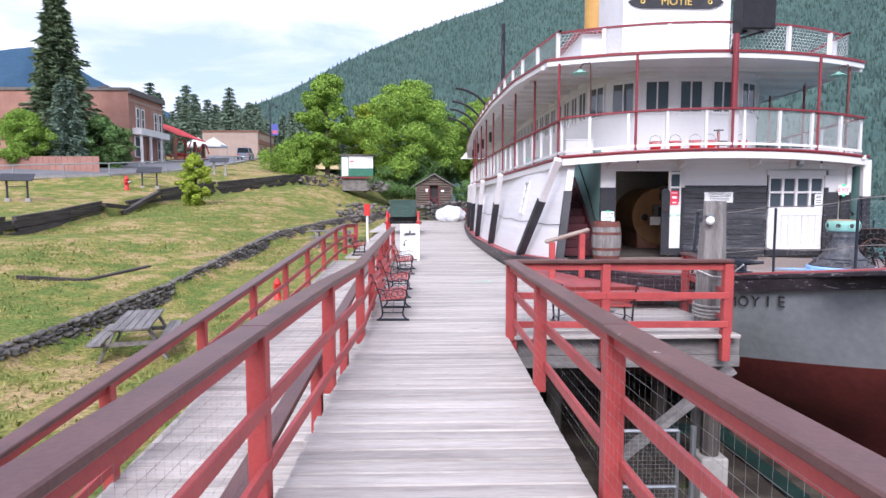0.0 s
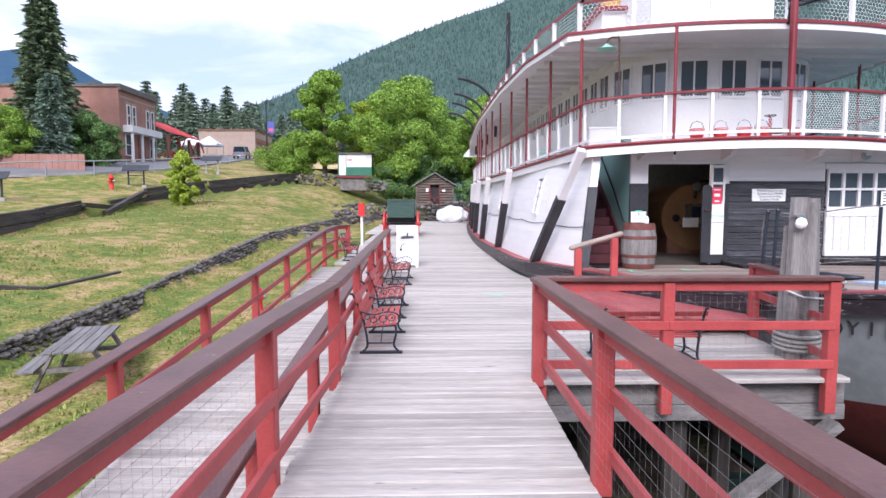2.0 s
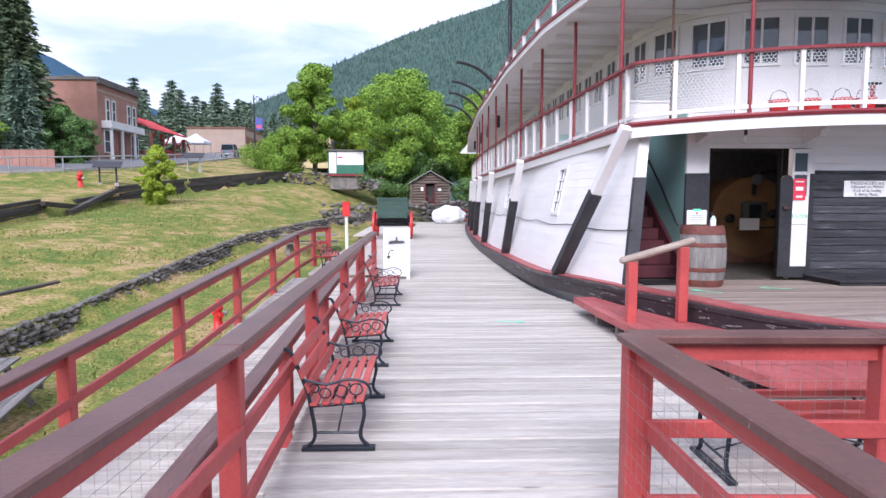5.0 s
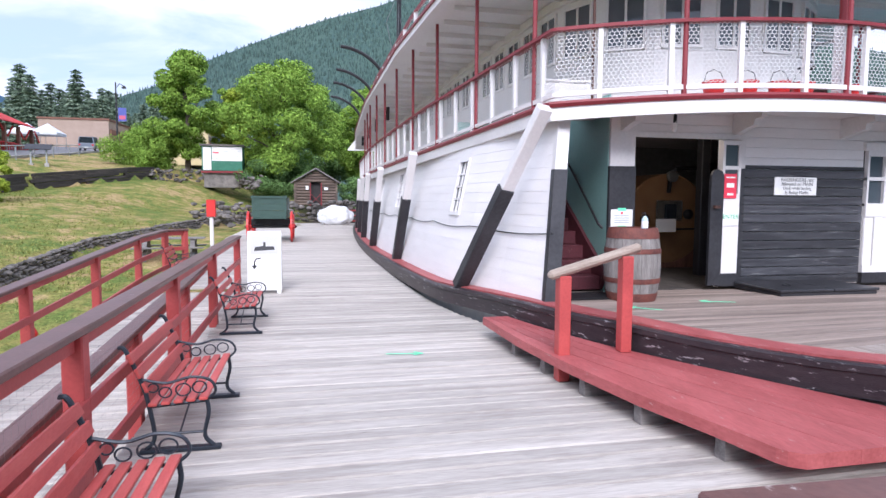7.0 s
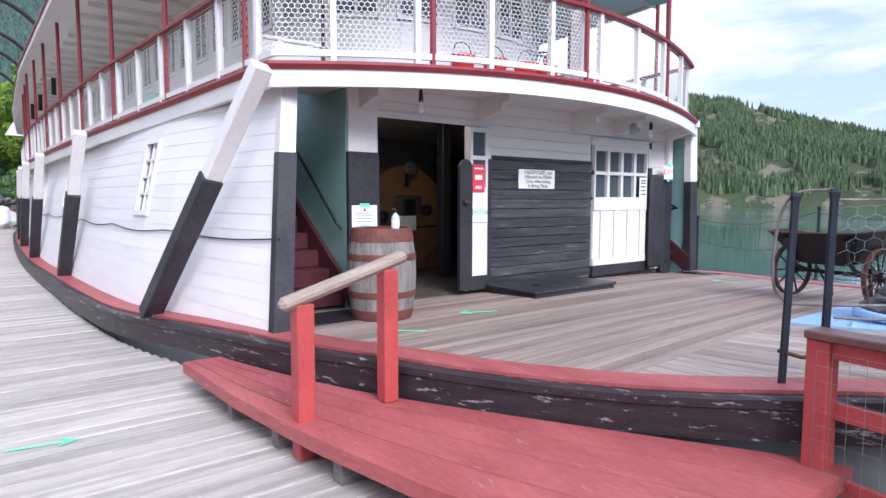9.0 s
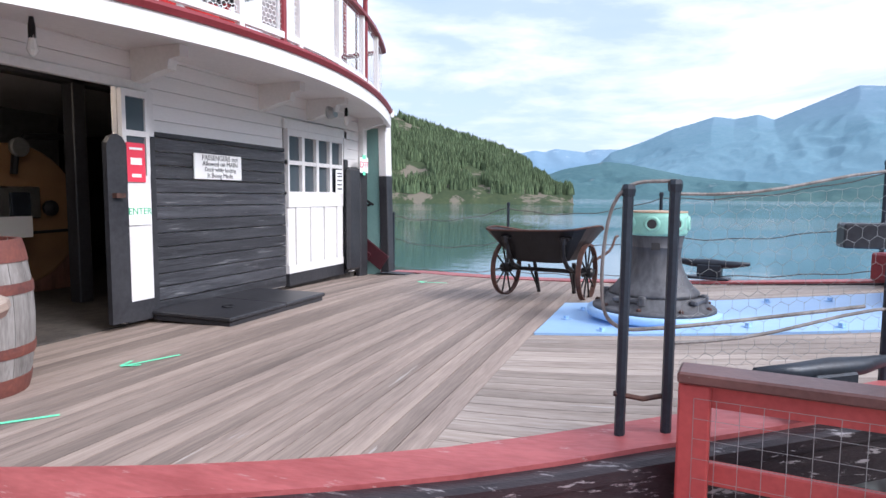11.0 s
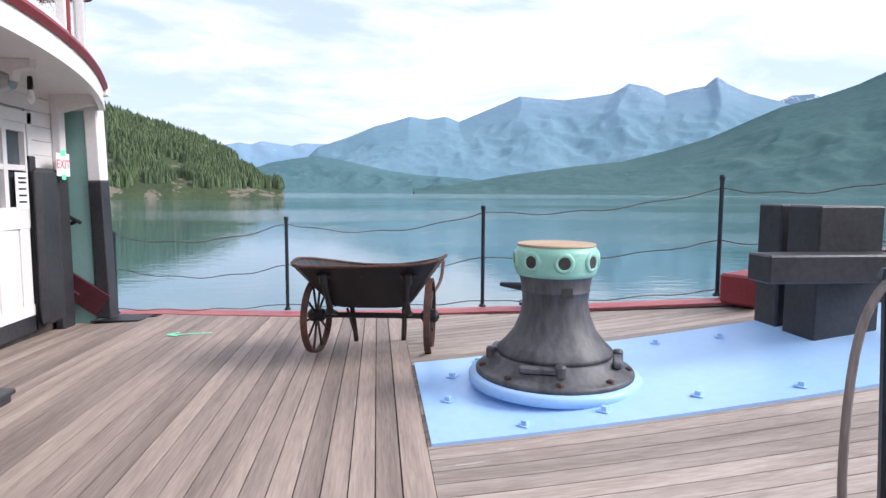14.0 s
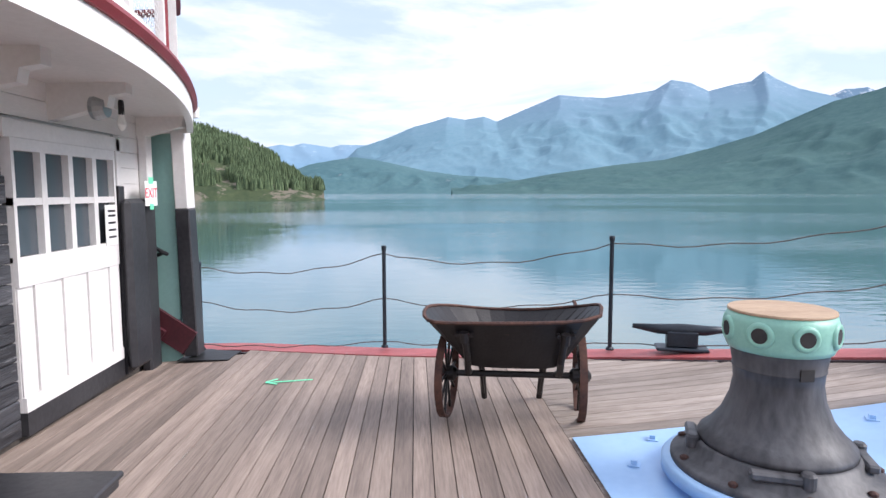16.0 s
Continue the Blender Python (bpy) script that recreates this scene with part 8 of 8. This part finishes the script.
part("chimney", boxes((2.0, 2.7, 3, 3.7, BH + 0.35, BH + 0.9), (1.9, 2.8, 2.9, 3.8, BH + 0.9, BH + 1.0)), M_CORNICE, hall)
front = part("street_front", boxes((6.5, 6.56, 0.2, 8.2, 0.1, 0.3)), M_CONC, hall)
front.matrix_basis = pose(0, 0, 0)
ff = new("front_bay", bpy.data.meshes.new("front_bay"))
ff.parent = hall
ff.matrix_basis = pose(6.5, 0, 0, 0, 0, 90)
ff.data.from_pydata([(0.1, -0.02, BH - 1.0), (8.3, -0.02, BH - 1.0), (8.3, -0.02, BH - 0.8), (0.1, -0.02, BH - 0.8)], [], [(0, 1, 2, 3)])
ff.data.materials.append(M_BEIGE)
for x_ in (1.9, 3.1, 6.3, 7.5):
    facade_window(ff, x_, 4.15, 0.62, 2.0)
facade_window(ff, 1.7, 1.0, 1.3, 2.1, False)
facade_window(ff, 7.4, 1.0, 1.5, 2.1, False)
part("front_door", boxes((3.9, 5.4, -0.08, 0.0, 0.2, 3.0)), M_BARREL, ff)
part("porch_beam", boxes((0.6, 7.8, -1.0, -0.02, 3.3, 4.0)), M_WHITE, ff)
for x_ in (1.0, 3.2, 5.9):
    part("porch_column", lathe(bmesh.new(), [(0.22, 0.1), (0.22, 0.4), (0.16, 0.5), (0.15, 3.1), (0.22, 3.3)], 12, pose(x_, -0.75, 0)), M_WHITE, ff)
facade_window(hall, -8.0, 4.1, 1.2, 2.2)

# red-roofed pavilion
pav = thing("pavilion", "open timber pavilion with bright red metal roof", "pavilion", pose(-34.6, 82.5, 6.4))
bm = bmesh.new()
strip(bm, [[(-6.5, -7.5, 3.1), (-6.5, 3, 3.1)], [(0, -7.5, 5.2), (0, 3, 5.2)], [(4.6, -7.5, 3.1), (4.6, 3, 3.1)]])
strip(bm, [[(4.6, -7.5, 3.0), (4.6, 3, 3.0)], [(0, -7.5, 5.1), (0, 3, 5.1)], [(-6.5, -7.5, 3.0), (-6.5, 3, 3.0)]])
part("roof", bm, M_ROOFRED, pav)
for x_ in (-6.0, 4.2):
    for y_ in (-7, -3.8, -0.6, 2.6):
        part("timber_post", boxes((x_ - 0.16, x_ + 0.16, y_ - 0.16, y_ + 0.16, -1, 2.85)), M_BARREL, pav)
bm = bmesh.new()
for y_ in (-7, -3, 1):
    beam(bm, (4.2, y_, 1.6), (4.2, y_ + 1.2, 2.8), 0.12, 0.14)
    beam(bm, (4.2, y_ + 3.6, 1.6), (4.2, y_ + 2.4, 2.8), 0.12, 0.14)
box(bm, 4.1, 4.3, -7, 4.6, 0.9, 1.0)
for y_ in np.arange(-7, 4.5, 0.5):
    box(bm, 4.15, 4.25, y_, y_ + 0.06, 0.1, 0.9)
part("bracing", bm, M_ROOFRED, pav)
for k, (x_, y_) in enumerate(((-34.2, 93.5), (-32.2, 94.5))):
    tn = thing("market_tent", "white peaked market tent", "tent", pose(x_, y_, upper_z(y_) - 0.2), "tents")
    bm = bmesh.new()
    lathe(bm, [(2.2, 2.2), (2.25, 2.5), (0.9, 3.2), (0.05, 3.7)], 4, pose(0, 0, 0, 0, 0, 45))
    part("canopy", bm, M_TARP, tn)
    for sx in (-1.5, 1.5):
        for sy in (-1.5, 1.5):
            part("tent_leg", tube(bmesh.new(), [(sx, sy, 0), (sx, sy, 2.3)], 0.04, 6), M_GALV, tn)
# orange street barrier fence
of = thing("slat_fence", "orange-red lattice fence along the street", "fence", pose(0, 0, 0))
for k in range(9):
    a = Vector((road_x(70 + k * 3) - 1.0 - 8.6, 70 + k * 3.0, upper_z(70 + k * 3)))
    b = Vector((road_x(73 + k * 3) - 1.0 - 8.6, 73 + k * 3.0, upper_z(73 + k * 3)))
    bm = bmesh.new()
    beam(bm, a + Vector((0, 0, 1.0)), b + Vector((0, 0, 1.0)), 0.08, 0.1)
    beam(bm, a + Vector((0, 0, 0.2)), b + Vector((0, 0, 0.2)), 0.08, 0.1)
    beam(bm, a + Vector((0, 0, 0.2)), b + Vector((0, 0, 1.0)), 0.06, 0.08)
    beam(bm, a + Vector((0, 0, 1.0)), b + Vector((0, 0, 0.2)), 0.06, 0.08)
    part("fence_panel", bm, M_ROOFRED, of)
bf = thing("board_fence", "brown-red board fence below the spruce", "fence", pose(-31.5, 50.6, 4.0))
for k in range(26):
    part("fence_board", boxes((-8 + k * 0.5, -7.52 + k * 0.5, 0, 0.05, -0.5, 1.25)), M_BRICK, bf)


def shop(name, label, x, y, z, w, d, h, material, trim):
    s = thing(name, label, "building", pose(x, y, z), "shops")
    part("wall", boxes((0, w, 0, d, -1.5, h)), material, s)
    part("parapet", boxes((-0.15, w + 0.15, -0.15, d + 0.15, h, h + 0.3)), trim, s)
    f = part("shop_front", boxes((w, w + 0.12, 0.3, d - 0.3, 0, 3.0)), M_BRICK, s)
    for k in range(3):
        part("pane", boxes((w + 0.12, w + 0.16, 0.8 + k * d / 3.3, 0.8 + k * d / 3.3 + d / 4.5, 0.7, 2.6)), M_GLASS, f)
    part("sign_board", boxes((w + 0.02, w + 0.2, 0.5, d - 0.5, 3.3, 4.1)), trim, s)
    return s


shop("shop_building", "low beige stucco shop with brick front", -41.6, 116, 8.7, 10.2, 12, 5.4, M_BEIGE, M_BARREL)
shop("shop_building", "pale yellow boarded shop building", -26.0, 134, 9.6, 7.0, 10, 5.2, M_YELLOW, M_CORNICE)
shop("shop_building", "white gabled shop building far down the street", -22.0, 150, 9.6, 8.0, 10, 5.0, M_WHITE, M_SHEDGREEN)


def car(label, m, body_mat, L=4.4, W=1.8, H=1.45, pickup=False, group=""):
    """Local: nose towards +y."""
    c = thing("pickup_truck" if pickup else "car", label, "truck" if pickup else "car", m, group)
    bm = bmesh.new()
    zb, zw = 0.38, 0.98 if pickup else 0.85
    rows = []
    prof = [(-L / 2, zb, zw), (-L / 2 + 0.1, zb - 0.05, zw + 0.03), (L / 2 - 1.2, zb - 0.05, zw + 0.05), (L / 2 - 0.25, zb - 0.05, zw - 0.08), (L / 2, zb, zw - 0.22)]
    for y_, z0, z1 in prof:
        rows.append([(-W / 2 + 0.05, y_, z0), (-W / 2, y_, (z0 + z1) / 2), (-W / 2 + 0.04, y_, z1), (W / 2 - 0.04, y_, z1), (W / 2, y_, (z0 + z1) / 2), (W / 2 - 0.05, y_, z0), (-W / 2 + 0.05, y_, z0)])
    strip(bm, rows)
    for r_ in (rows[0], rows[-1]):
        bm.faces.new([bm.verts.new(v) for v in r_[:6]])
    part("body", bm, body_mat, c)
    ya, yb_ = (-0.5 if not pickup else -0.2, 0.9) if not pickup else (-L / 2 + 0.1, 1.0)
    ya = -L / 2 + 0.35 if not pickup else ya
    cabm = bmesh.new()
    lo = [(-W / 2 + 0.05, ya, zw), (W / 2 - 0.05, ya, zw), (W / 2 - 0.05, yb_, zw), (-W / 2 + 0.05, yb_, zw)]
    hi = [(-W / 2 + 0.2, ya + (0.1 if pickup else 0.5), H - 0.06), (W / 2 - 0.2, ya + (0.1 if pickup else 0.5), H - 0.06), (W / 2 - 0.2, yb_ - 0.6, H - 0.06), (-W / 2 + 0.2, yb_ - 0.6, H - 0.06)]
    vl, vh = [cabm.verts.new(v) for v in lo], [cabm.verts.new(v) for v in hi]
    for i in range(4):
        cabm.faces.new((vl[i], vl[(i + 1) % 4], vh[(i + 1) % 4], vh[i]))
    part("glasshouse", cabm, M_CARGLASS, c, "dark glazed cabin")
    part("roof", boxes((-W / 2 + 0.2, W / 2 - 0.2, hi[0][1], hi[2][1], H - 0.06, H), bev=0.02), body_mat, c)
    for i in range(4):
        part("pillar", beam(bmesh.new(), lo[i], hi[i], 0.08, 0.08), body_mat, c)
    ymid = (ya + yb_) / 2
    for s in (-1, 1):
        part("pillar", beam(bmesh.new(), (s * (W / 2 - 0.06), ymid, zw), (s * (W / 2 - 0.2), ymid, H - 0.04), 0.1, 0.06), body_mat, c)
    for s in (-1, 1):
        for y_ in (-L / 2 + 0.85, L / 2 - 0.9):
            w_ = part("wheel", lathe(bmesh.new(), [(0.2, -0.11), (0.34, -0.10), (0.36, 0), (0.34, 0.10), (0.2, 0.11)], 20), M_INK, c)
            w_.matrix_basis = pose(s * (W / 2 - 0.08), y_, 0.36, 0, 90)
            part("rim", lathe(bmesh.new(), [(0.21, -0.115), (0.21, 0.115)], 14), M_GALV, w_)
        part("tail_light", boxes((s * (W / 2 - 0.2) - 0.1, s * (W / 2 - 0.2) + 0.1, -L / 2 - 0.02, -L / 2 + 0.02, zw - 0.32, zw - 0.08)), M_REDPAINT, c)
        part("head_light", boxes((s * (W / 2 - 0.3) - 0.14, s * (W / 2 - 0.3) + 0.14, L / 2 - 0.06, L / 2 + 0.02, zw - 0.38, zw - 0.22)), M_LAMPGLASS, c)
    part("bumper", boxes((-W / 2 + 0.05, W / 2 - 0.05, -L / 2 - 0.1, -L / 2, 0.38, 0.56), (-W / 2 + 0.05, W / 2 - 0.05, L / 2, L / 2 + 0.08, 0.38, 0.54), bev=0.02), M_GALV, c)
    part("plate_bars", boxes((-0.2, 0.2, -L / 2 - 0.112, -L / 2 - 0.102, 0.42, 0.52)), M_PAPER, c)
    return c


M_TRUCK = mat("grey_blue_car_paint", (0.24, 0.28, 0.34), (0.21, 0.25, 0.31), 0.28, 0.3, scale=1.0, bump=0.0)
M_CARWHITE = mat("white_car_paint", (0.75, 0.76, 0.78), (0.7, 0.71, 0.73), 0.28, scale=1.0, bump=0.0)
M_CARRED = mat("dark_red_car_paint", (0.4, 0.03, 0.04), (0.33, 0.025, 0.03), 0.28, scale=1.0, bump=0.0)
car("grey-blue pickup truck with a canopy parked on the street", pose(-28.2, 97.0, upper_z(97) + 0.15, 4.5, 0, 8), M_TRUCK, 5.2, 1.9, 1.82, True)
car("white sedan parked along the street", pose(-22.0, 101, upper_z(101) + 0.1, 4, 0, 40), M_CARWHITE, group="parked cars")
car("dark red car parked along the street", pose(-23.0, 112, upper_z(112) + 0.1, 4, 0, 30), M_CARRED, 4.4, 1.8, 1.7, group="parked cars")
car("grey car parked along the street", pose(-20.0, 118, upper_z(118) + 0.1, 4, 0, 20), M_TRUCK, group="parked cars")

sl_ = thing("street_lamp", "dark street lamp with banner", "street lamp", pose(-19.5, 78, upper_z(78) - 1.0))
part("pole", tube(bmesh.new(), [(0, 0, 0), (0, 0, 8.6)], [0.11, 0.07], 8), M_BLACK, sl_)
part("lamp_arm", tube(bmesh.new(), [(0, 0, 8.0), (0.4, 0, 8.5), (0.8, 0, 8.2)], 0.04, 6), M_BLACK, sl_)
part("lamp_head", lathe(bmesh.new(), [(0.08, 0.2), (0.25, 0.0), (0.2, -0.1)], 10, pose(0.8, 0, 8.1)), M_BLACK, sl_)
part("banner", boxes((0.15, 0.95, -0.02, 0.02, 4.6, 6.0)), plain("blue_banner", (0.10, 0.12, 0.42), 0.7), sl_, "blue and pink banner")
part("banner_patch", boxes((0.25, 0.85, -0.03, -0.021, 4.8, 5.2)), plain("pink_patch", (0.6, 0.12, 0.2), 0.7), sl_)

# trees
conifer("spruce_tree", "tall dark spruce above the street", -33.7, 58.0, 4.6, 17.0, 8.4, 1, M_SPRUCE, 40, 22000, 0.34, 0.85)
conifer("juniper_tree", "columnar grey-green juniper by the brick hall", -30.6, 53.5, 4.2, 7.9, 3.6, 2, M_JUNIPER, 34, 9000, 0.22, 0.45)
broadleaf("round_shrub", "rounded clipped green shrub by the street", -33.3, 52, 4.2, 5.0, 5.6, 3, M_LEAF, 9000, 0.16, 0.08, low=0.05)
broadleaf("dark_shrub", "dense dark green shrub before the brick hall", -29.6, 57.0, 4.2, 5.2, 6.2, 4, M_LEAFD, 9000, 0.2, 0.09, low=0.05)
broadleaf("young_tree", "small bright green tree by the timber wall", -16.4, 44.0, 1.2, 4.0, 2.7, 5, M_LEAF2, 5000, 0.13, 0.06, low=0.06)
broadleaf("maple_tree", "large bright green maple behind the log hut", -1.8, 64.5, 2.2, 12.0, 12.5, 6, M_LEAF, 15000, 0.26, 0.32)
broadleaf("maple_tree", "broad leafy green tree on the bank", -11.5, 72.0, 4.0, 12.5, 9.0, 7, M_LEAF, 12000, 0.28, 0.3)
broadleaf("maple_tree", "yellow-green tree between the larger ones", -7.2, 77.0, 4.0, 10.0, 7.0, 8, M_LEAF2, 8000, 0.28, 0.28)
broadleaf("maple_tree", "dark green tree behind the log hut", 6.8, 72.0, 1.5, 12.2, 11.0, 9, M_LEAF, 13000, 0.28, 0.3)
broadleaf("maple_tree", "dark leafy tree at the end of the shore", 2.2, 84.0, 2.5, 11.5, 12.0, 19, M_LEAFD, 9000, 0.32, 0.3)
broadleaf("hedge_shrub", "spreading green hedge above the stone bank", -15.0, 71.0, 4.0, 4.4, 9.0, 10, M_LEAF, 9000, 0.2, 0.08, low=0.05)
broadleaf("hedge_shrub", "dark undergrowth below the maple", -2.5, 63.5, 2.0, 3.6, 8.5, 11, M_LEAFD, 8000, 0.2, 0.08, low=0.05)
broadleaf("hedge_shrub", "green bushes beside the log hut", 4.8, 60.0, 0.6, 3.0, 5.5, 12, M_LEAFD, 6000, 0.18, 0.08, low=0.05)
rs_t = np.random.RandomState(21)
first_pine = None
for k in range(240):
    bearing = -30.0 + 27 * (k + rs_t.uniform(-0.4, 0.4)) / 240
    dist = rs_t.uniform(140, 230)
    hgt = rs_t.uniform(11, 21) * (1 if bearing < -15 else 0.8)
    if first_pine is None:
        first_pine = [conifer("pine_tree", "dark conifer on the hillside behind the town", 0, 0, 0, 20.0, 8.5, 30 + q, M_PINE, 24, 2600, 0.7, 0.75, "town pines") for q in range(3)]
    m_ = pose(dist * math.sin(radians(bearing)), dist * math.cos(radians(bearing)), 6.5 + (dist - 140) * 0.07, 0, 0, k * 40) @ Matrix.Scale(hgt / 20, 4)
    src = first_pine[k % 3]
    if k < 3:
        src.matrix_basis = m_
    else:
        c_ = copy_thing(src, m_)
        c_.matrix_basis = m_


def forest(name, label, material, hill, count, height, seed, lowest=0.0, patch=0):
    """Small conifers all over a far hillside, one mesh."""
    rs = np.random.RandomState(seed)
    me = hill.data
    polys = [p for p in me.polygons]
    area = np.array([p.area for p in polys])
    pick = rs.choice(len(polys), count, p=area / area.sum())
    V, F = [], []
    for i in pick:
        p = polys[i]
        vs = [np.array(me.vertices[v].co) for v in p.vertices]
        u, w = rs.uniform(0, 1, 2)
        c = vs[0] * (1 - u) * (1 - w) + vs[1] * u * (1 - w) + vs[2] * u * w + vs[3] * (1 - u) * w
        if c[2] < LAKE_Z + lowest or (patch and noise.noise(Vector(c) / patch) > 0.20):
            continue
        h = height * rs.uniform(0.6, 1.25)
        r = h * rs.uniform(0.15, 0.26)
        b = len(V)
        a0 = rs.uniform(0, 6)
        for (zz, rr) in ((0.0, 1.0), (0.45, 0.72)):
            for k in range(5):
                a = a0 + 1.2566 * k
                V.append((c[0] + r * rr * math.cos(a), c[1] + r * rr * math.sin(a), c[2] + h * zz - 0.5))
        V.append((c[0], c[1], c[2] + h))
        for k in range(5):
            F.append((b + k, b + (k + 1) % 5, b + 5 + (k + 1) % 5, b + 5 + k))
            F.append((b + 5 + k, b + 5 + (k + 1) % 5, b + 10))
    fm = bpy.data.meshes.new(name)
    fm.from_pydata(V, [], F)
    return tagged(part(name, fm, material), label, "forest", kind="stuff")


M_FOREST = leaf_mat("headland_conifers", (0.125, 0.165, 0.085), (0.055, 0.085, 0.05))
# conifer greens paled and blued like the mountain, as haze
M_FOREST2 = leaf_mat("hazed_mountain_conifers", (0.095, 0.145, 0.12), (0.055, 0.10, 0.095))
forest("headland_forest", "dense conifers covering the headland", M_FOREST, bpy.data.objects["headland"], 32000, 7.0, 1, 7.0, 26)
forest("mountain_forest", "dense conifers covering the mountain side, tinted for haze", M_FOREST2, bpy.data.objects["mountain_town"], 44000, 8.0, 2, 0.0, 0)


# ---- planks: boardwalk, ramp and ship's deck ----
rng = random.Random(4)
PW = 0.19


def chamfered(x0, x1, y0, y1):
    """A plank with worn, rounded top edges."""
    bm = bmesh.new()
    sec = [(y0, -0.045), (y0, -0.013), (y0 + 0.009, 0.0), (y1 - 0.009, 0.0), (y1, -0.013), (y1, -0.045)]
    a, b = [bm.verts.new((x0, y, z)) for y, z in sec], [bm.verts.new((x1, y, z)) for y, z in sec]
    for i in range(6):
        bm.faces.new((a[i], b[i], b[(i + 1) % 6], a[(i + 1) % 6]))
    bm.faces.new(a[::-1])
    bm.faces.new(b)
    return bm


plank_meshes = {}
y = -4.0
rest = bmesh.new()
while y < 50.5:
    a, b = walk_left(y), walk_right(y + PW / 2)
    if y < 8.35 < y + PW:
        b = 4.35
    if y > 12.2:
        b = max(b, CX - half_w(y + PW / 2) + 0.06)
    jz = rng.uniform(-0.004, 0.004)
    if y < 45:
        gap = rng.choice((0.010, 0.013, 0.016, 0.024))
        me = mesh_of(chamfered(a + rng.uniform(-0.02, 0.02), b, gap / 2, PW - gap / 2), "plank")
        ob = part("plank", me, M_PLANK, boardwalk)
        ob.matrix_basis = pose(0, y, jz + board_z(y), -1.78 if y < 8.1 else 0, 0, rng.uniform(-0.05, 0.05))
    else:
        box(rest, a, b, y + 0.004, y + PW - 0.005, -0.045, jz)
    y += PW
tagged(part("far_planks", rest, M_PLANK, boardwalk), kind="stuff")

ramp = thing("ramp", "weathered plank ramp sloping down beside the boardwalk", "ramp", pose(0, 0, 0), kind="structure")
y = -2.0
while y < 19.1:
    me = mesh_of(chamfered(-2.92, -1.04, 0.005, PW - 0.005), "plank")
    part("plank", me, M_PLANK, ramp).matrix_basis = pose(0, y, ramp_z(y) - 0.01, math.degrees(math.atan(0.047)), 0, 0)
    y += PW
bm = bmesh.new()
for x in (-2.85, -2.0, -1.12):
    beam(bm, (x, -2, ramp_z(-2) - 0.2), (x, 19.1, ramp_z(19.1) - 0.2), 0.1, 0.26)
bmesh.ops.recalc_face_normals(bm, faces=bm.faces)
part("joist", bm, M_GREYBEAM, ramp)
bm = bmesh.new()
for x in (-2.85, -1.12):
    for i in range(9):
        yy = -1 + i * 2.3
        box(bm, x - 0.07, x + 0.07, yy - 0.07, yy + 0.07, ground_z(x, yy) - 0.3, ramp_z(yy) - 0.3)
part("ramp_post", bm, M_GREYWOOD, ramp)

fore_deck = thing("fore_deck", "worn brown planked fore deck of the steamer", "deck", pose(0, 0, 0), kind="structure")
SEAM = 11.27
DW = 0.118
y = SEAM + 0.14
while y < FY + 0.02:
    hw, hs = half_w(y) - (0.20 if y < 13.9 else 0.50), half_w(y, 1) - (0.20 if y < 13.9 else 0.50)
    w = min(DW, FY + 0.02 - y)
    ya, yb = y + 0.002, y + w - 0.004
    me = mesh_of(strip(bmesh.new(), [[(v, ya, deck_at(v, ya) - 0.05), (v, ya, deck_at(v, ya) + 0.004), (v, yb, deck_at(v, yb) + 0.004), (v, yb, deck_at(v, yb) - 0.05)] for v in (CX - hw, CX - 2.2, CX - 1.1, CX, CX + 1, CX + 2, CX + 2.8, CX + hs)]), "plank")
    part("plank", me, M_DECK_X, fore_deck)
    y += DW
part("margin_plank", strip(bmesh.new(), [[(v, SEAM, deck_at(v, SEAM) - 0.05), (v, SEAM, deck_at(v, SEAM) + 0.005), (v, SEAM + 0.135, deck_at(v, SEAM + 0.135) + 0.005), (v, SEAM + 0.135, deck_at(v, SEAM) - 0.05)] for v in (CX - half_w(SEAM) + 0.20, CX - 2, CX - 1, CX, CX + 1, CX + 2, CX + half_w(SEAM, 1) - 0.27)]), M_DECK_X, fore_deck)
x = CX - 3.1
while x < CX + 3.1:
    xa, xb = x + 0.002, x + DW - 0.004
    far = max(abs(xa - CX), abs(xb - CX)) + 0.25
    ys = [v for v in np.arange(7.0, SEAM, 0.1) if half_w(v, -1 if xa < CX else 1) > far]
    if ys:
        ys = list(np.linspace(ys[0], SEAM - 0.003, 9))
        me = mesh_of(strip(bmesh.new(), [[(xa, v, deck_at(xa, v) - 0.05), (xa, v, deck_at(xa, v) + 0.004), (xb, v, deck_at(xb, v) + 0.004), (xb, v, deck_at(xb, v) - 0.05)] for v in ys]), "plank")
        part("plank", me, M_DECK_Y, fore_deck)
    x += DW
part("under_deck", strip(bmesh.new(), [[(CX - half_w(v) + 0.2, v, deck_at(CX - half_w(v), v) - 0.06), (CX - 1.5, v, deck_at(CX - 1.5, v) - 0.06), (CX, v, deck_z(v) - 0.06), (CX + half_w(v, 1) - 0.2, v, deck_at(CX + half_w(v, 1), v) - 0.06)] for v in np.arange(7.0, 15.1, 0.3)]), M_DARK, fore_deck)
# near-black wood, so the room's dimness sits in the floor's colour
part("freight_floor", boxes((CX - 3.85, CX + 3.7, FY + 0.03, 30, 0.36, 0.44)), M_TARWOOD, fore_deck)
